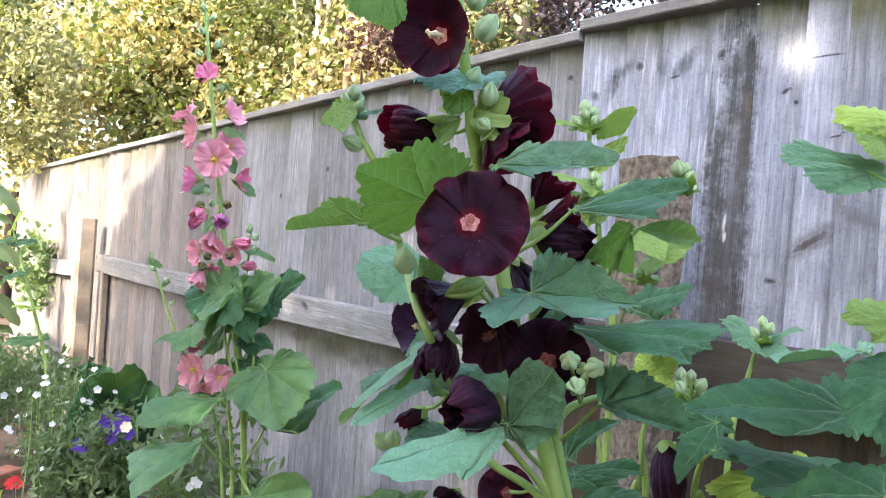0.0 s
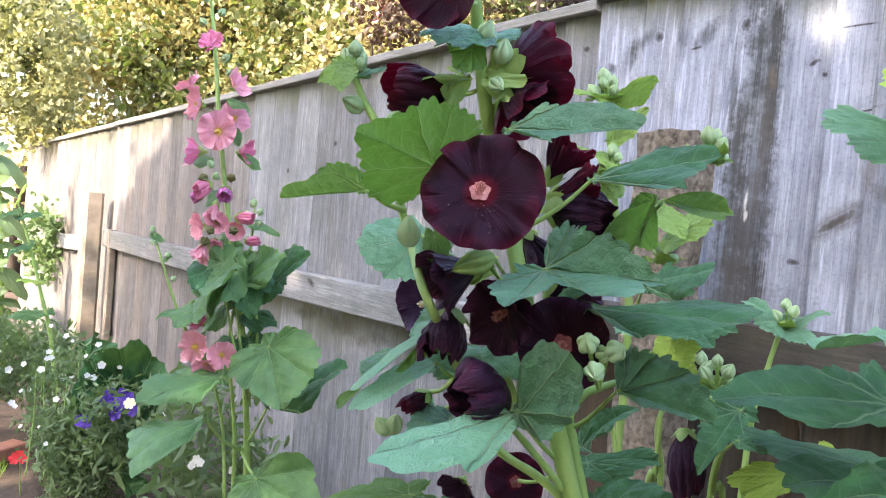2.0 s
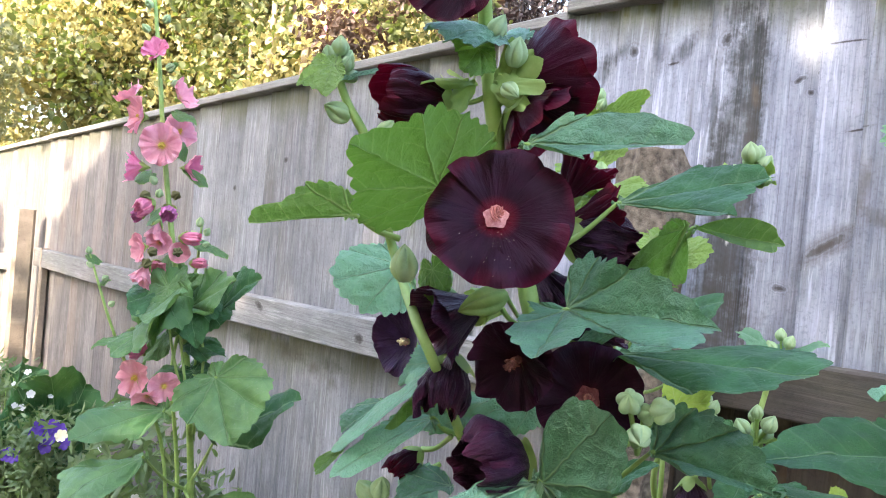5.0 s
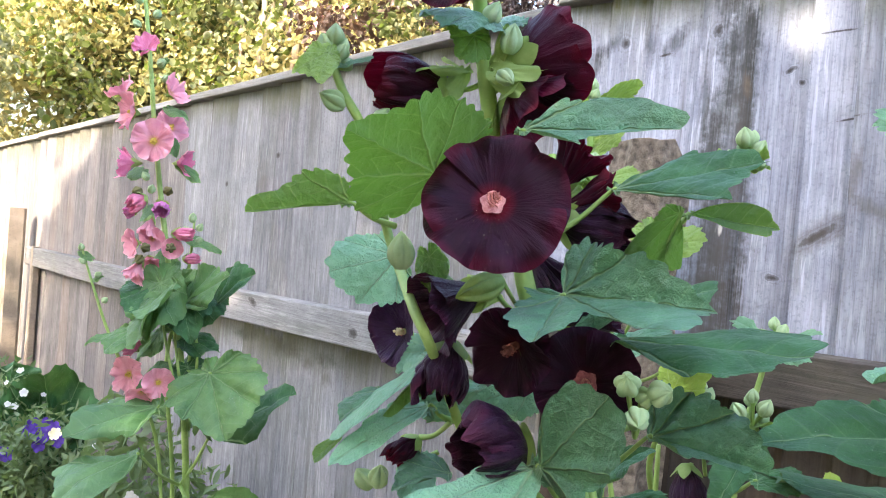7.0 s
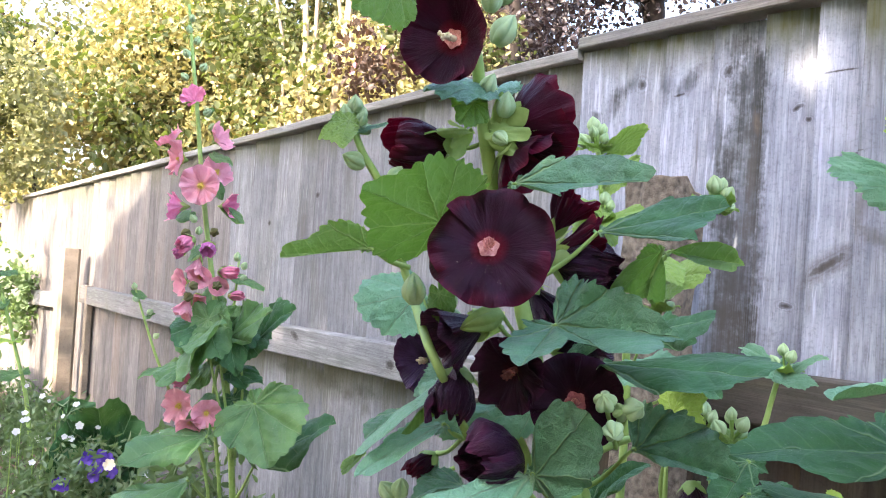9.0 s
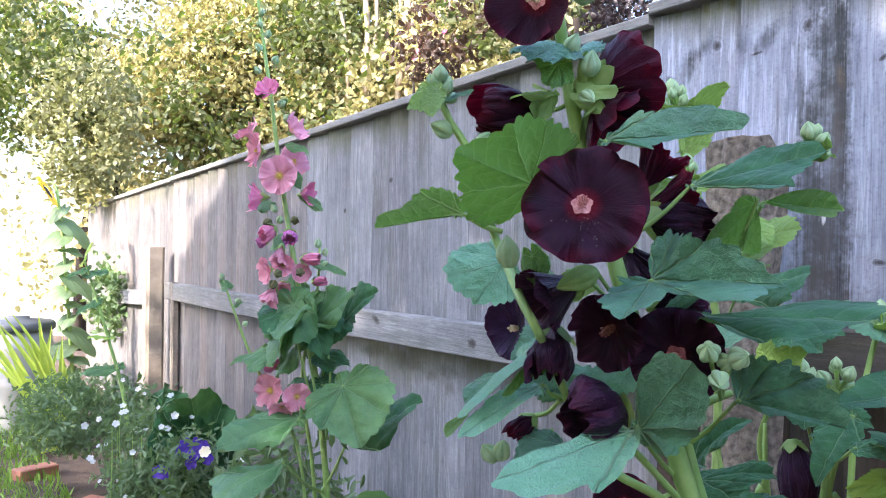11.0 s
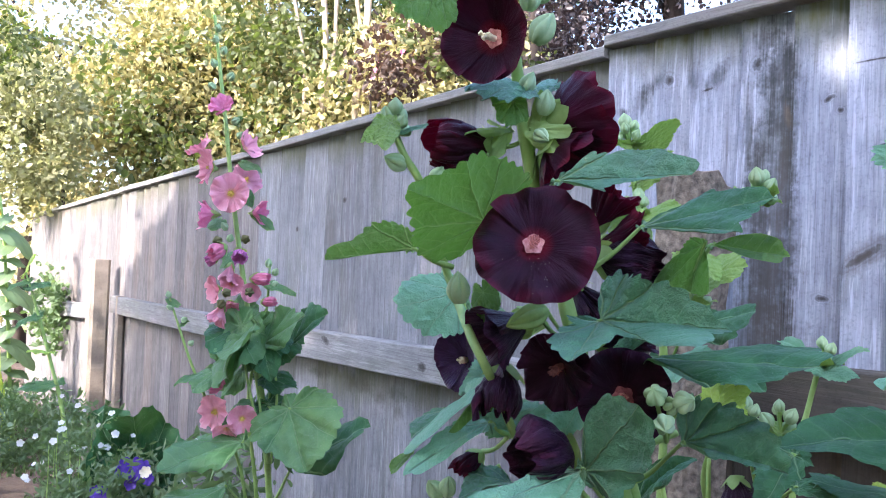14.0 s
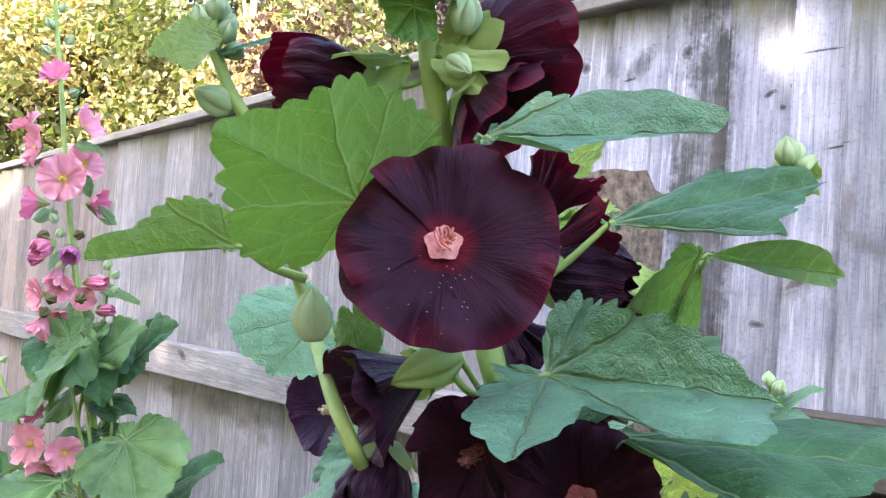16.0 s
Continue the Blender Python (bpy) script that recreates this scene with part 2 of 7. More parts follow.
def wood_material(name, dark, light, spots=(), algae=0.0, warm=0.0, crack=0.22, uneven=1.0, moss=0.0, lying=False, ledge=0.0):
    """Weathered timber: grain along z, per-board tone, knots and stains at set places (y, z, half length, half width, turn)."""
    g = Nodes(name)
    pos = g.n("NewGeometry").outputs["Position"]
    rnd = g.n("ObjectInfo").outputs["Random"]
    sep = g.n("SeparateXYZ", {0: pos})
    y, z = sep.outputs[1], sep.outputs[2]
    sh = g.m("MULTIPLY", rnd, 37.0)
    vec = g.n("CombineXYZ", {0: g.m("ADD", sep.outputs[0], sh), 1: z if lying else y, 2: y if lying else z}).outputs[0]

    def stretched(sy, sz, scale, detail=4.0, dist=0.4):
        m = g.n("Mapping", {"Vector": vec, "Scale": (1.0, sy, sz)}).outputs[0]
        return g.noise(m, scale, detail, 0.62, dist)
    grain = stretched(70.0, 1.1, 1.0, 4.0, 0.15)
    fine = stretched(380.0, 5.0, 1.0, 3.0, 0.0)
    band = stretched(24.0, 0.6, 1.0, 3.0, 0.2)
    blot = stretched(7.0, 3.0, 1.0, 5.0, 0.5)
    streak = stretched(30.0, 1.6, 1.0, 4.0, 0.3)
    mottle = g.noise(vec, 11.0, 6.0, 0.66)
    tone0 = g.m("ADD", g.m("MULTIPLY", g.ramp(grain, 0.34, 0.66), 0.30), g.m("ADD", g.m("MULTIPLY", g.ramp(band, 0.32, 0.68), 0.20), g.m("MULTIPLY", g.ramp(mottle, 0.34, 0.68), 0.48)))
    col = g.mix(tone0, dark, light)
    col = g.mix(g.m("MULTIPLY", g.ramp(fine, 0.54, 0.66), crack), col, (dark[0] * 0.42, dark[1] * 0.42, dark[2] * 0.42))
    flake = stretched(150.0, 9.0, 1.0, 4.0, 0.3)
    speck = g.noise(vec, 170.0, 3.0, 0.6)
    col = g.mix(g.m("MULTIPLY", g.ramp(speck, 0.52, 0.68), 0.34), col, (dark[0] * 0.55, dark[1] * 0.55, dark[2] * 0.55))
    col = g.mix(g.m("MULTIPLY", g.m("MULTIPLY", g.ramp(flake, 0.52, 0.62), g.ramp(blot, 0.40, 0.58)), 0.62), col, (light[0] * 1.30, light[1] * 1.30, light[2] * 1.28))
    col = g.mix(g.m("MULTIPLY", g.m("MULTIPLY", g.ramp(flake, 0.46, 0.36), g.ramp(blot, 0.56, 0.42)), 0.40), col, (dark[0] * 0.6, dark[1] * 0.6, dark[2] * 0.6))
    tone = g.ramp(rnd, 0.0, 1.0, 1 - 0.25 * uneven, 1 + 0.14 * uneven)
    col = g.mix(1.0, col, g.n("CombineColor", {0: tone, 1: tone, 2: tone}).outputs[0], "MULTIPLY")
    col = g.mix(g.m("MULTIPLY", g.ramp(blot, 0.56, 0.78), 0.36), col, (0.16, 0.135, 0.10))
    col = g.mix(g.m("MULTIPLY", g.m("MULTIPLY", g.ramp(streak, 0.57, 0.70), g.ramp(mottle, 0.35, 0.6)), 0.58), col, (0.085, 0.080, 0.070))
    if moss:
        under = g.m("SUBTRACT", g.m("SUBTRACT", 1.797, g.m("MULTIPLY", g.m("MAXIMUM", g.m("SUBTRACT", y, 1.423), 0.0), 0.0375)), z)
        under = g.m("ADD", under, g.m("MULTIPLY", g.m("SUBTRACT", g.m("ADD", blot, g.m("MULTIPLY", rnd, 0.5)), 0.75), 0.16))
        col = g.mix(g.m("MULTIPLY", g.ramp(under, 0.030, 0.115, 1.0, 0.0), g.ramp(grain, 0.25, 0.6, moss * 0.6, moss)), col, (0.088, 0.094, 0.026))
    # olive algae below the rail, with the rail's shadow line mixed into its colour
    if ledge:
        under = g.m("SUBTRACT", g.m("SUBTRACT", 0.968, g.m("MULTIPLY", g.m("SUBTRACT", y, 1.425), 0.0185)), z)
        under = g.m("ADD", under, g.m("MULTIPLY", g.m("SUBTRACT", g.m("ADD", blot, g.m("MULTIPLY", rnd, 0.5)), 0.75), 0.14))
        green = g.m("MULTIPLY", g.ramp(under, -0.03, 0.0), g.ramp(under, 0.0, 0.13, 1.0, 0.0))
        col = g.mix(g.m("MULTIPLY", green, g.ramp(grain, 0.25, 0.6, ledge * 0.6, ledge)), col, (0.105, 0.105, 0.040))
    if warm:
        col = g.mix(g.m("MULTIPLY", g.ramp(stretched(4.0, 1.0, 1.3, 2.0), 0.50, 0.72), warm), col, (0.36, 0.22, 0.12))
    if algae:
        green = g.m("MULTIPLY", g.ramp(blot, 0.35, 0.65), g.m("MULTIPLY", g.ramp(stretched(8.0, 1.5, 1.9), 0.40, 0.62), algae))
        col = g.mix(green, col, (0.105, 0.125, 0.055))
    dips = g.m("MULTIPLY", grain, 0.7)
    for sy, sz, hl, hw, turn, tint in spots:
        a = radians(turn)
        dy, dz = g.m("SUBTRACT", y, sy), g.m("SUBTRACT", z, sz)
        e = g.m("ADD", g.m("MULTIPLY", dy, math.cos(a)), g.m("MULTIPLY", dz, math.sin(a)))
        w = g.m("SUBTRACT", g.m("MULTIPLY", dz, math.cos(a)), g.m("MULTIPLY", dy, math.sin(a)))
        q = g.m("SQRT", g.m("ADD", g.m("POWER", g.m("DIVIDE", e, hl), 2.0), g.m("POWER", g.m("DIVIDE", w, hw), 2.0)))
        loose = 0.45 if tint == KNOT else 1.0
        q = g.m("ADD", q, g.m("MULTIPLY", g.m("SUBTRACT", g.noise(vec, 28.0, 3.0), 0.5), 1.8 * loose))
        q = g.m("ADD", q, g.m("MULTIPLY", g.m("SUBTRACT", fine, 0.5), 1.6 * loose))
        q = g.m("ADD", q, g.m("MULTIPLY", g.m("SUBTRACT", g.noise(vec, 120.0, 2.0), 0.5), 0.9))
        mask = g.ramp(q, 0.45, 1.15, 0.84, 0.0) if tint == KNOT else g.ramp(q, 0.40, 1.45, 0.80, 0.0)
        if tint not in (KNOT, PALE):
            mask = g.m("MULTIPLY", mask, g.m("MULTIPLY", g.ramp(grain, 0.32, 0.58, 0.5, 1.0), g.ramp(mottle, 0.30, 0.55, 0.55, 1.0)))
        if tint == KNOT:
            ring = g.m("MULTIPLY", g.ramp(q, 0.9, 2.6, 1.0, 0.0), g.ramp(g.m("SINE", g.m("MULTIPLY", q, 9.0)), -0.2, 0.9))
            col = g.mix(g.m("MULTIPLY", ring, 0.35), col, (0.10, 0.09, 0.08))
        col = g.mix(mask, col, tint)
    h = g.m("ADD", dips, g.m("MULTIPLY", fine, 0.5))
    nor = g.bump(h, 0.8, 0.003)
    p = g.n("BsdfPrincipled", {"Base Color": col, "Roughness": g.ramp(grain, 0.3, 0.7, 0.92, 0.78), "Normal": nor, "Specular IOR Level": 0.25})
    return g.done(p.outputs[0])


SPOTS = [
    (*(0.991, 1.626), 0.161, 0.0267, -94, (0.048, 0.052, 0.044)), (*(0.998, 1.669), 0.069, 0.0409, -97, (0.030, 0.034, 0.027)), (*(0.976, 1.550), 0.073, 0.0161, -95, (0.030, 0.034, 0.027)), (*(1.034, 1.744), 0.031, 0.0229, 90, (0.048, 0.052, 0.044)),
    (*(1.060, 1.564), 0.086, 0.0126, -95, (0.048, 0.052, 0.044)), (*(1.079, 1.734), 0.051, 0.0096, 91, (0.048, 0.052, 0.044)), (*(1.048, 1.700), 0.011, 0.0101, -75, KNOT), (*(1.140, 1.691), 0.041, 0.0144, 132, (0.030, 0.034, 0.027)),
    (*(1.157, 1.667), 0.014, 0.0030, 171, KNOT), (*(1.191, 1.689), 0.030, 0.0180, -100, (0.030, 0.034, 0.027)), (*(1.252, 1.699), 0.012, 0.0119, -69, KNOT), (*(1.333, 1.665), 0.032, 0.0144, 110, (0.030, 0.034, 0.027)),
    (*(1.302, 1.694), 0.030, 0.0130, 159, (0.030, 0.034, 0.027)), (*(1.380, 1.644), 0.011, 0.0122, -100, (0.048, 0.052, 0.044)), (*(0.986, 1.595), 0.022, 0.0063, -99, (0.34, 0.25, 0.17)), (*(0.864, 1.740), 0.002, 0.0026, -93, KNOT),
    (*(0.870, 1.626), 0.005, 0.0052, -93, KNOT), (*(0.884, 1.594), 0.005, 0.0053, -94, KNOT), (*(0.903, 1.616), 0.010, 0.0047, 144, KNOT), (*(0.825, 1.671), 0.028, 0.0019, 176, KNOT),
    (*(0.797, 1.527), 0.020, 0.0019, 169, KNOT), (*(1.005, 1.404), 0.042, 0.36, 0, (0.060, 0.066, 0.066)), (*(0.829, 1.336), 0.034, 0.007, -35, KNOT), (*(0.829, 1.336), 0.050, 0.018, -35, (0.10, 0.092, 0.080)),
    (*(0.745, 1.384), 0.034, 0.013, 25, (0.09, 0.08, 0.065)), (*(1.024, 1.280), 0.050, 0.15, 0, (0.075, 0.072, 0.066)), (*(1.024, 1.178), 0.075, 0.09, 0, (0.09, 0.082, 0.07)), (*(0.986, 1.471), 0.018, 0.12, 0, (0.11, 0.105, 0.095)),
    (*(1.013, 1.365), 0.004, 0.020, 5, PALE), (*(1.010, 1.337), 0.003, 0.008, 5, PALE), (*(0.903, 1.259), 0.012, 0.006, 10, KNOT), (*(2.353, 0.867), 0.020, 0.020, 0, (0.10, 0.085, 0.06)),
    (*(2.246, 0.839), 0.026, 0.024, 0, (0.10, 0.085, 0.06)), (*(1.042, 1.438), 0.020, 0.12, 0, (0.06, 0.062, 0.056)), (*(0.966, 1.339), 0.012, 0.16, 0, (0.06, 0.062, 0.058)), (*(0.775, 1.438), 0.010, 0.05, 8, (0.12, 0.11, 0.10)),
]
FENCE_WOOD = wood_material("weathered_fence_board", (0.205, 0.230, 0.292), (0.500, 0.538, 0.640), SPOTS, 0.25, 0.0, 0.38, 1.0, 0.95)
FENCE_WARM = wood_material("weathered_brown_grey_board", (0.118, 0.111, 0.109), (0.240, 0.227, 0.221), (), 0.1, 0.15, 0.26, 0.8, 0.4)
# stains and ledge band under the rail: algae plus painted rail shadow
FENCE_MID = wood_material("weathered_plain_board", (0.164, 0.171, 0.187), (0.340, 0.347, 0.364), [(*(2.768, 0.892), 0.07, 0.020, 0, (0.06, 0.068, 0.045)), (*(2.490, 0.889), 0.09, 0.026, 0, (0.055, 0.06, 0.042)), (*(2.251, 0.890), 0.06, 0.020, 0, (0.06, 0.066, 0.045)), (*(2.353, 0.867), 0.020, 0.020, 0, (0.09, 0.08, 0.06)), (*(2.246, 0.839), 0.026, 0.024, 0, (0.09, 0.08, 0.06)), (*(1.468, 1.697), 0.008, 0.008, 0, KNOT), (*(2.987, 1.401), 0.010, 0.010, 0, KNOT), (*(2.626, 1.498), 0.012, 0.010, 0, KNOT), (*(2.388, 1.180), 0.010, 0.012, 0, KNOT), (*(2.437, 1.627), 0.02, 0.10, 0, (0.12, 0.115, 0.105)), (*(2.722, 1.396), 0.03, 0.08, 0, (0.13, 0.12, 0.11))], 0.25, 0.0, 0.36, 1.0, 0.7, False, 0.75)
FENCE_LOW = wood_material("dark_low_board", (0.030, 0.025, 0.021), (0.080, 0.066, 0.053), (), 0.2, 0.2)
RAIL_DARK = wood_material("dark_rail", (0.050, 0.045, 0.041), (0.110, 0.098, 0.088), (), 0.2, 0.1, 0.22, 1.0, 0.0, True)
RAIL_WOOD = wood_material("weathered_rail", (0.158, 0.160, 0.163), (0.325, 0.326, 0.325), [(*(2.62, 1.02), 0.03, 0.012, 20, KNOT), (*(2.05, 1.00), 0.02, 0.014, 0, KNOT), (*(1.66, 1.01), 0.015, 0.012, 0, KNOT), (*(2.95, 0.99), 0.018, 0.012, 0, KNOT)], 0.3, 0.1, 0.45, 1.0, 0.0, True)
CAP_WOOD = wood_material("weathered_cap", (0.21, 0.205, 0.195), (0.36, 0.352, 0.335), (), 0.35, 0.1, 0.22, 1.0, 0.0, True)
POST_WOOD = wood_material("post_timber", (0.165, 0.138, 0.108), (0.360, 0.300, 0.235), (), 0.15, 0.2)
OLD_POST = plain_material("old_post_timber", (0.060, 0.045, 0.034), (0.44, 0.37, 0.28), 75, 0.95, 1.0, 0.010)
SOIL = plain_material("soil", (0.045, 0.030, 0.020), (0.11, 0.075, 0.05), 9, 0.95, 0.8, 0.02)
GRASS = plain_material("grass_blades", (0.10, 0.20, 0.03), (0.20, 0.34, 0.06), 3, 0.6, 0.1, 0.002, 0.3, (0.3, 0.45, 0.05), 0.5)

# ---- builders ----
HOME = {}


def thing(name, at, label, category, group="", kind=""):
    """An Empty at the base of a thing."""
    ob = new(name)
    ob.empty_display_size = 0.05
    ob.matrix_basis = HOME[ob] = Matrix.Translation(at)
    return tagged(ob, label, category, group, kind)


def mesh_of(name, bm, material, smooth=True):
    me = bpy.data.meshes.new(name)
    bm.normal_update()
    bm.to_mesh(me)
    bm.free()
    me.materials.append(material)
    if smooth:
        me.polygons.foreach_set("use_smooth", [True] * len(me.polygons))
    return me


def part(name, bm, material, parent, label="", m=Matrix(), smooth=True):
    """One mesh object under a thing or a part; m is its place in the world."""
    me = bm if isinstance(bm, bpy.types.Mesh) else mesh_of(name, bm, material, smooth)
    ob = new(name, me)
    HOME[ob] = m
    if parent:
        ob.parent = parent
        ob.matrix_basis = HOME[parent].inverted() @ m
    else:
        ob.matrix_basis = m
    return tagged(ob, label)


def aim(origin, way, spin=0.0):
    """A frame at origin with z along way."""
    m = Vector(way).normalized().to_track_quat("Z", "Y").to_matrix().to_4x4() @ Matrix.Rotation(radians(spin), 4, "Z")
    m.translation = origin
    return m


def tube(points, radii, sides=10, wob=0.0):
    """A round tube along a smooth line through the points."""
    pts = [Vector(p) for p in points]
    line, rad = [], []
    n = len(pts)
    for i in range(n - 1):
        p0, p1, p2, p3 = pts[max(i - 1, 0)], pts[i], pts[i + 1], pts[min(i + 2, n - 1)]
        for k in range(6):
            t = k / 6
            line.append(0.5 * (2 * p1 + (p2 - p0) * t + (2 * p0 - 5 * p1 + 4 * p2 - p3) * t * t + (3 * p1 - p0 - 3 * p2 + p3) * t ** 3))
            rad.append(radii[i] * (1 - t) + radii[i + 1] * t)
    line.append(pts[-1]), rad.append(radii[-1])
    bm = bmesh.new()
    rings, side = [], None
    for i, p in enumerate(line):
        d = (line[min(i + 1, len(line) - 1)] - line[max(i - 1, 0)]).normalized()
        side = (d.orthogonal() if side is None else side - d * side.dot(d)).normalized()
        up = d.cross(side)
        ring = []
        for k in range(sides):
            a = 2 * math.pi * k / sides
            r = rad[i] * (1 + wob * noise.noise(Vector((i * 0.35, math.cos(a), math.sin(a)))))
            ring.append(bm.verts.new(p + (side * math.cos(a) + up * math.sin(a)) * r))
        rings.append(ring)
    for a, b in zip(rings, rings[1:]):
        for k in range(sides):
            bm.faces.new((a[k], a[(k + 1) % sides], b[(k + 1) % sides], b[k]))
    bm.faces.new(rings[0][::-1]), bm.faces.new(rings[-1])
    return bm


def round_trip(values, f):
    """A smooth closed curve through evenly spaced values, at a part f of its round."""
    n = len(values)
    i, t = int(f * n) % n, f * n - int(f * n)
    p0, p1, p2, p3 = (values[(i + k) % n] for k in (-1, 0, 1, 2))
    return max(0.04, 0.5 * (2 * p1 + (p2 - p0) * t + (2 * p0 - 5 * p1 + 4 * p2 - p3) * t * t + (3 * p1 - p0 - 3 * p2 + p3) * t ** 3))


def leaf_blade(stalk, tip, right, left, seed=0, cup=0.0, droop=0.0, wave=0.045, lobe=0.05, notch=0.55, teeth=0.05, base=1.0, nt=180, nr=15, bulge=0.05, arch=0.05, reach=None):
    """A rounded, lobed, toothed leaf: its stalk's end, its tip and its widest places on both sides of the midrib."""
    stalk, tip = Vector(stalk), Vector(tip)
    along = tip - stalk
    length = along.length
    sides = ((Vector(right) - stalk - along * 0.3) / 0.8, (Vector(left) - stalk - along * 0.3) / 0.8)
    ups = [sides[0].cross(along).normalized(), along.cross(sides[1]).normalized()]
    if (ups[0] + ups[1]).z < 0:
        ups = [-u for u in ups]
    if reach:
        bulge, wave = bulge * 1.7, wave * 1.5
    bm = bmesh.new()
    uvl = bm.loops.layers.uv.new("UVMap")
    flat = {}
    mid = bm.verts.new((0, 0, 0))
    flat[mid] = (0.0, 0.0)
    rows = []
    for i in range(1, nr + 1):
        r = (i / nr) ** 0.85
        row = []
        for j in range(nt + 1):
            th = -math.pi + 2 * math.pi * j / nt
            out = 0.66 + 0.34 * math.cos(th) + 0.10 * math.sin(th) ** 2
            if abs(th) > 1.6:
                out *= 1 + (base - 1) * min(1, (abs(th) - 1.6) / 0.8)
            out *= 1 - notch * math.exp(-((math.pi - abs(th)) / 0.30) ** 2)
            out += lobe * math.cos(th * 2 * math.pi / 1.24) * math.exp(-(th / 2.6) ** 4)
            if reach:
                out = round_trip(reach, j / nt)
                teeth = 0.052 * min(1.0, out * 2.2)
            out += r ** 4 * (teeth * (abs(math.sin(th * 17.5 + seed)) - 0.5) + teeth * 1.1 * noise.noise(Vector((th * 5, seed * 1.7, 0))))
            out *= 1 + 0.07 * noise.noise(Vector((math.cos(th) * 1.3, math.sin(th) * 1.3, seed * 3.1))) + 0.05 * r * noise.noise(Vector((math.cos(th) * 4.5, math.sin(th) * 4.5, seed * 1.9)))
            x, y = out * r * math.sin(th), out * r * math.cos(th)
            z = cup * (x * x + 0.4 * y * y) - droop * (y * y if y > 0 else 0.4 * y * y)
            z += arch * (4 * y * (1 - y) if y > 0 else -0.5 * y * y) - (0.0 if reach else 0.12 * x * x)
            near = th - 0.62 * round(th / 0.62)
            off, run = abs(math.sin(near)) * out * r, math.cos(near) * out * r
            z += bulge * min(1.0, off / 0.10) * (0.35 + r) * (1 if abs(th) < 2.7 else 0.3) * 0.6
            saw = ((run - 0.8 * off) * 6.0 + 0.6 * noise.noise(Vector((x * 3, y * 3, seed)))) % 1.0
            z += bulge * 0.30 * math.sin(math.pi * saw) ** 0.6 * min(1.0, off / 0.05)
            z += wave * r ** 3 * math.sin(5 * th + seed * 2.1) + wave * 1.6 * r * r * noise.noise(Vector((x * 2.5, y * 2.5, seed * 5.3)))
            z += 0.02 * r * noise.noise(Vector((x * 5, y * 5, seed * 2.3)))
            f = max(0.0, min(1.0, 0.5 + x / 0.16))
            up = ups[0] * f + ups[1] * (1 - f)
            v = bm.verts.new(along * y + (sides[0] * x if x > 0 else sides[1] * -x) + up * (z * length))
            flat[v] = (x, y)
            row.append(v)
        rows.append(row)
    faces = [bm.faces.new((mid, rows[0][j], rows[0][j + 1])) for j in range(nt)]
    for a, b in zip(rows, rows[1:]):
        faces += [bm.faces.new((a[j], b[j], b[j + 1], a[j + 1])) for j in range(nt)]
    for f in faces:
        for lp in f.loops:
            lp[uvl].uv = flat[lp.vert]
    return bm


def add_leaf(plant, stalk, tip, right, left, material=None, joint=None, name="leaf", label="", thick=0.0022, **shape):
    """A leaf on a plant; joint is where its stalk leaves the stem."""
    length = (Vector(tip) - Vector(stalk)).length
    ob = part(name, leaf_blade(stalk, tip, right, left, **shape), material or LEAF, plant, label, Matrix.Translation(stalk))
    if joint:
        a, b = Vector(joint), Vector(stalk)
        d = (Vector(tip) - b).normalized()
        part("petiole", tube([a, a.lerp(b, 0.5) - Vector((0, 0, 0.04)) * (b - a).length, b - d * 0.003, b], [thick * 1.15, thick, thick * 0.7, thick * 0.3], 8), STEM, ob)
    return ob


def plain_leaf(plant, stalk, tip, normal, material=None, joint=None, width=0.7, name="leaf", label="", thick=0.0022, **shape):
    """A leaf given by its stalk, its tip and the way that its upper side faces."""
    a, t = Vector(stalk), Vector(tip)
    along = t - a
    across = along.cross(Vector(normal)).normalized() * along.length * width * 0.6
    return add_leaf(plant, stalk, tip, a + along * 0.3 + across, a + along * 0.3 - across, material, joint, name, label, thick, **shape)


def bell(u, shut=False):
    """How wide a half-shut or shut flower is at a part u of its length."""
    if shut:
        return math.sin(math.pi * (0.05 + 0.68 * max(u, 0.0))) ** 0.85
    return 0.46 * max(u, 0.0) ** 0.5 + 0.54 * max(u, 0.0) ** 1.7


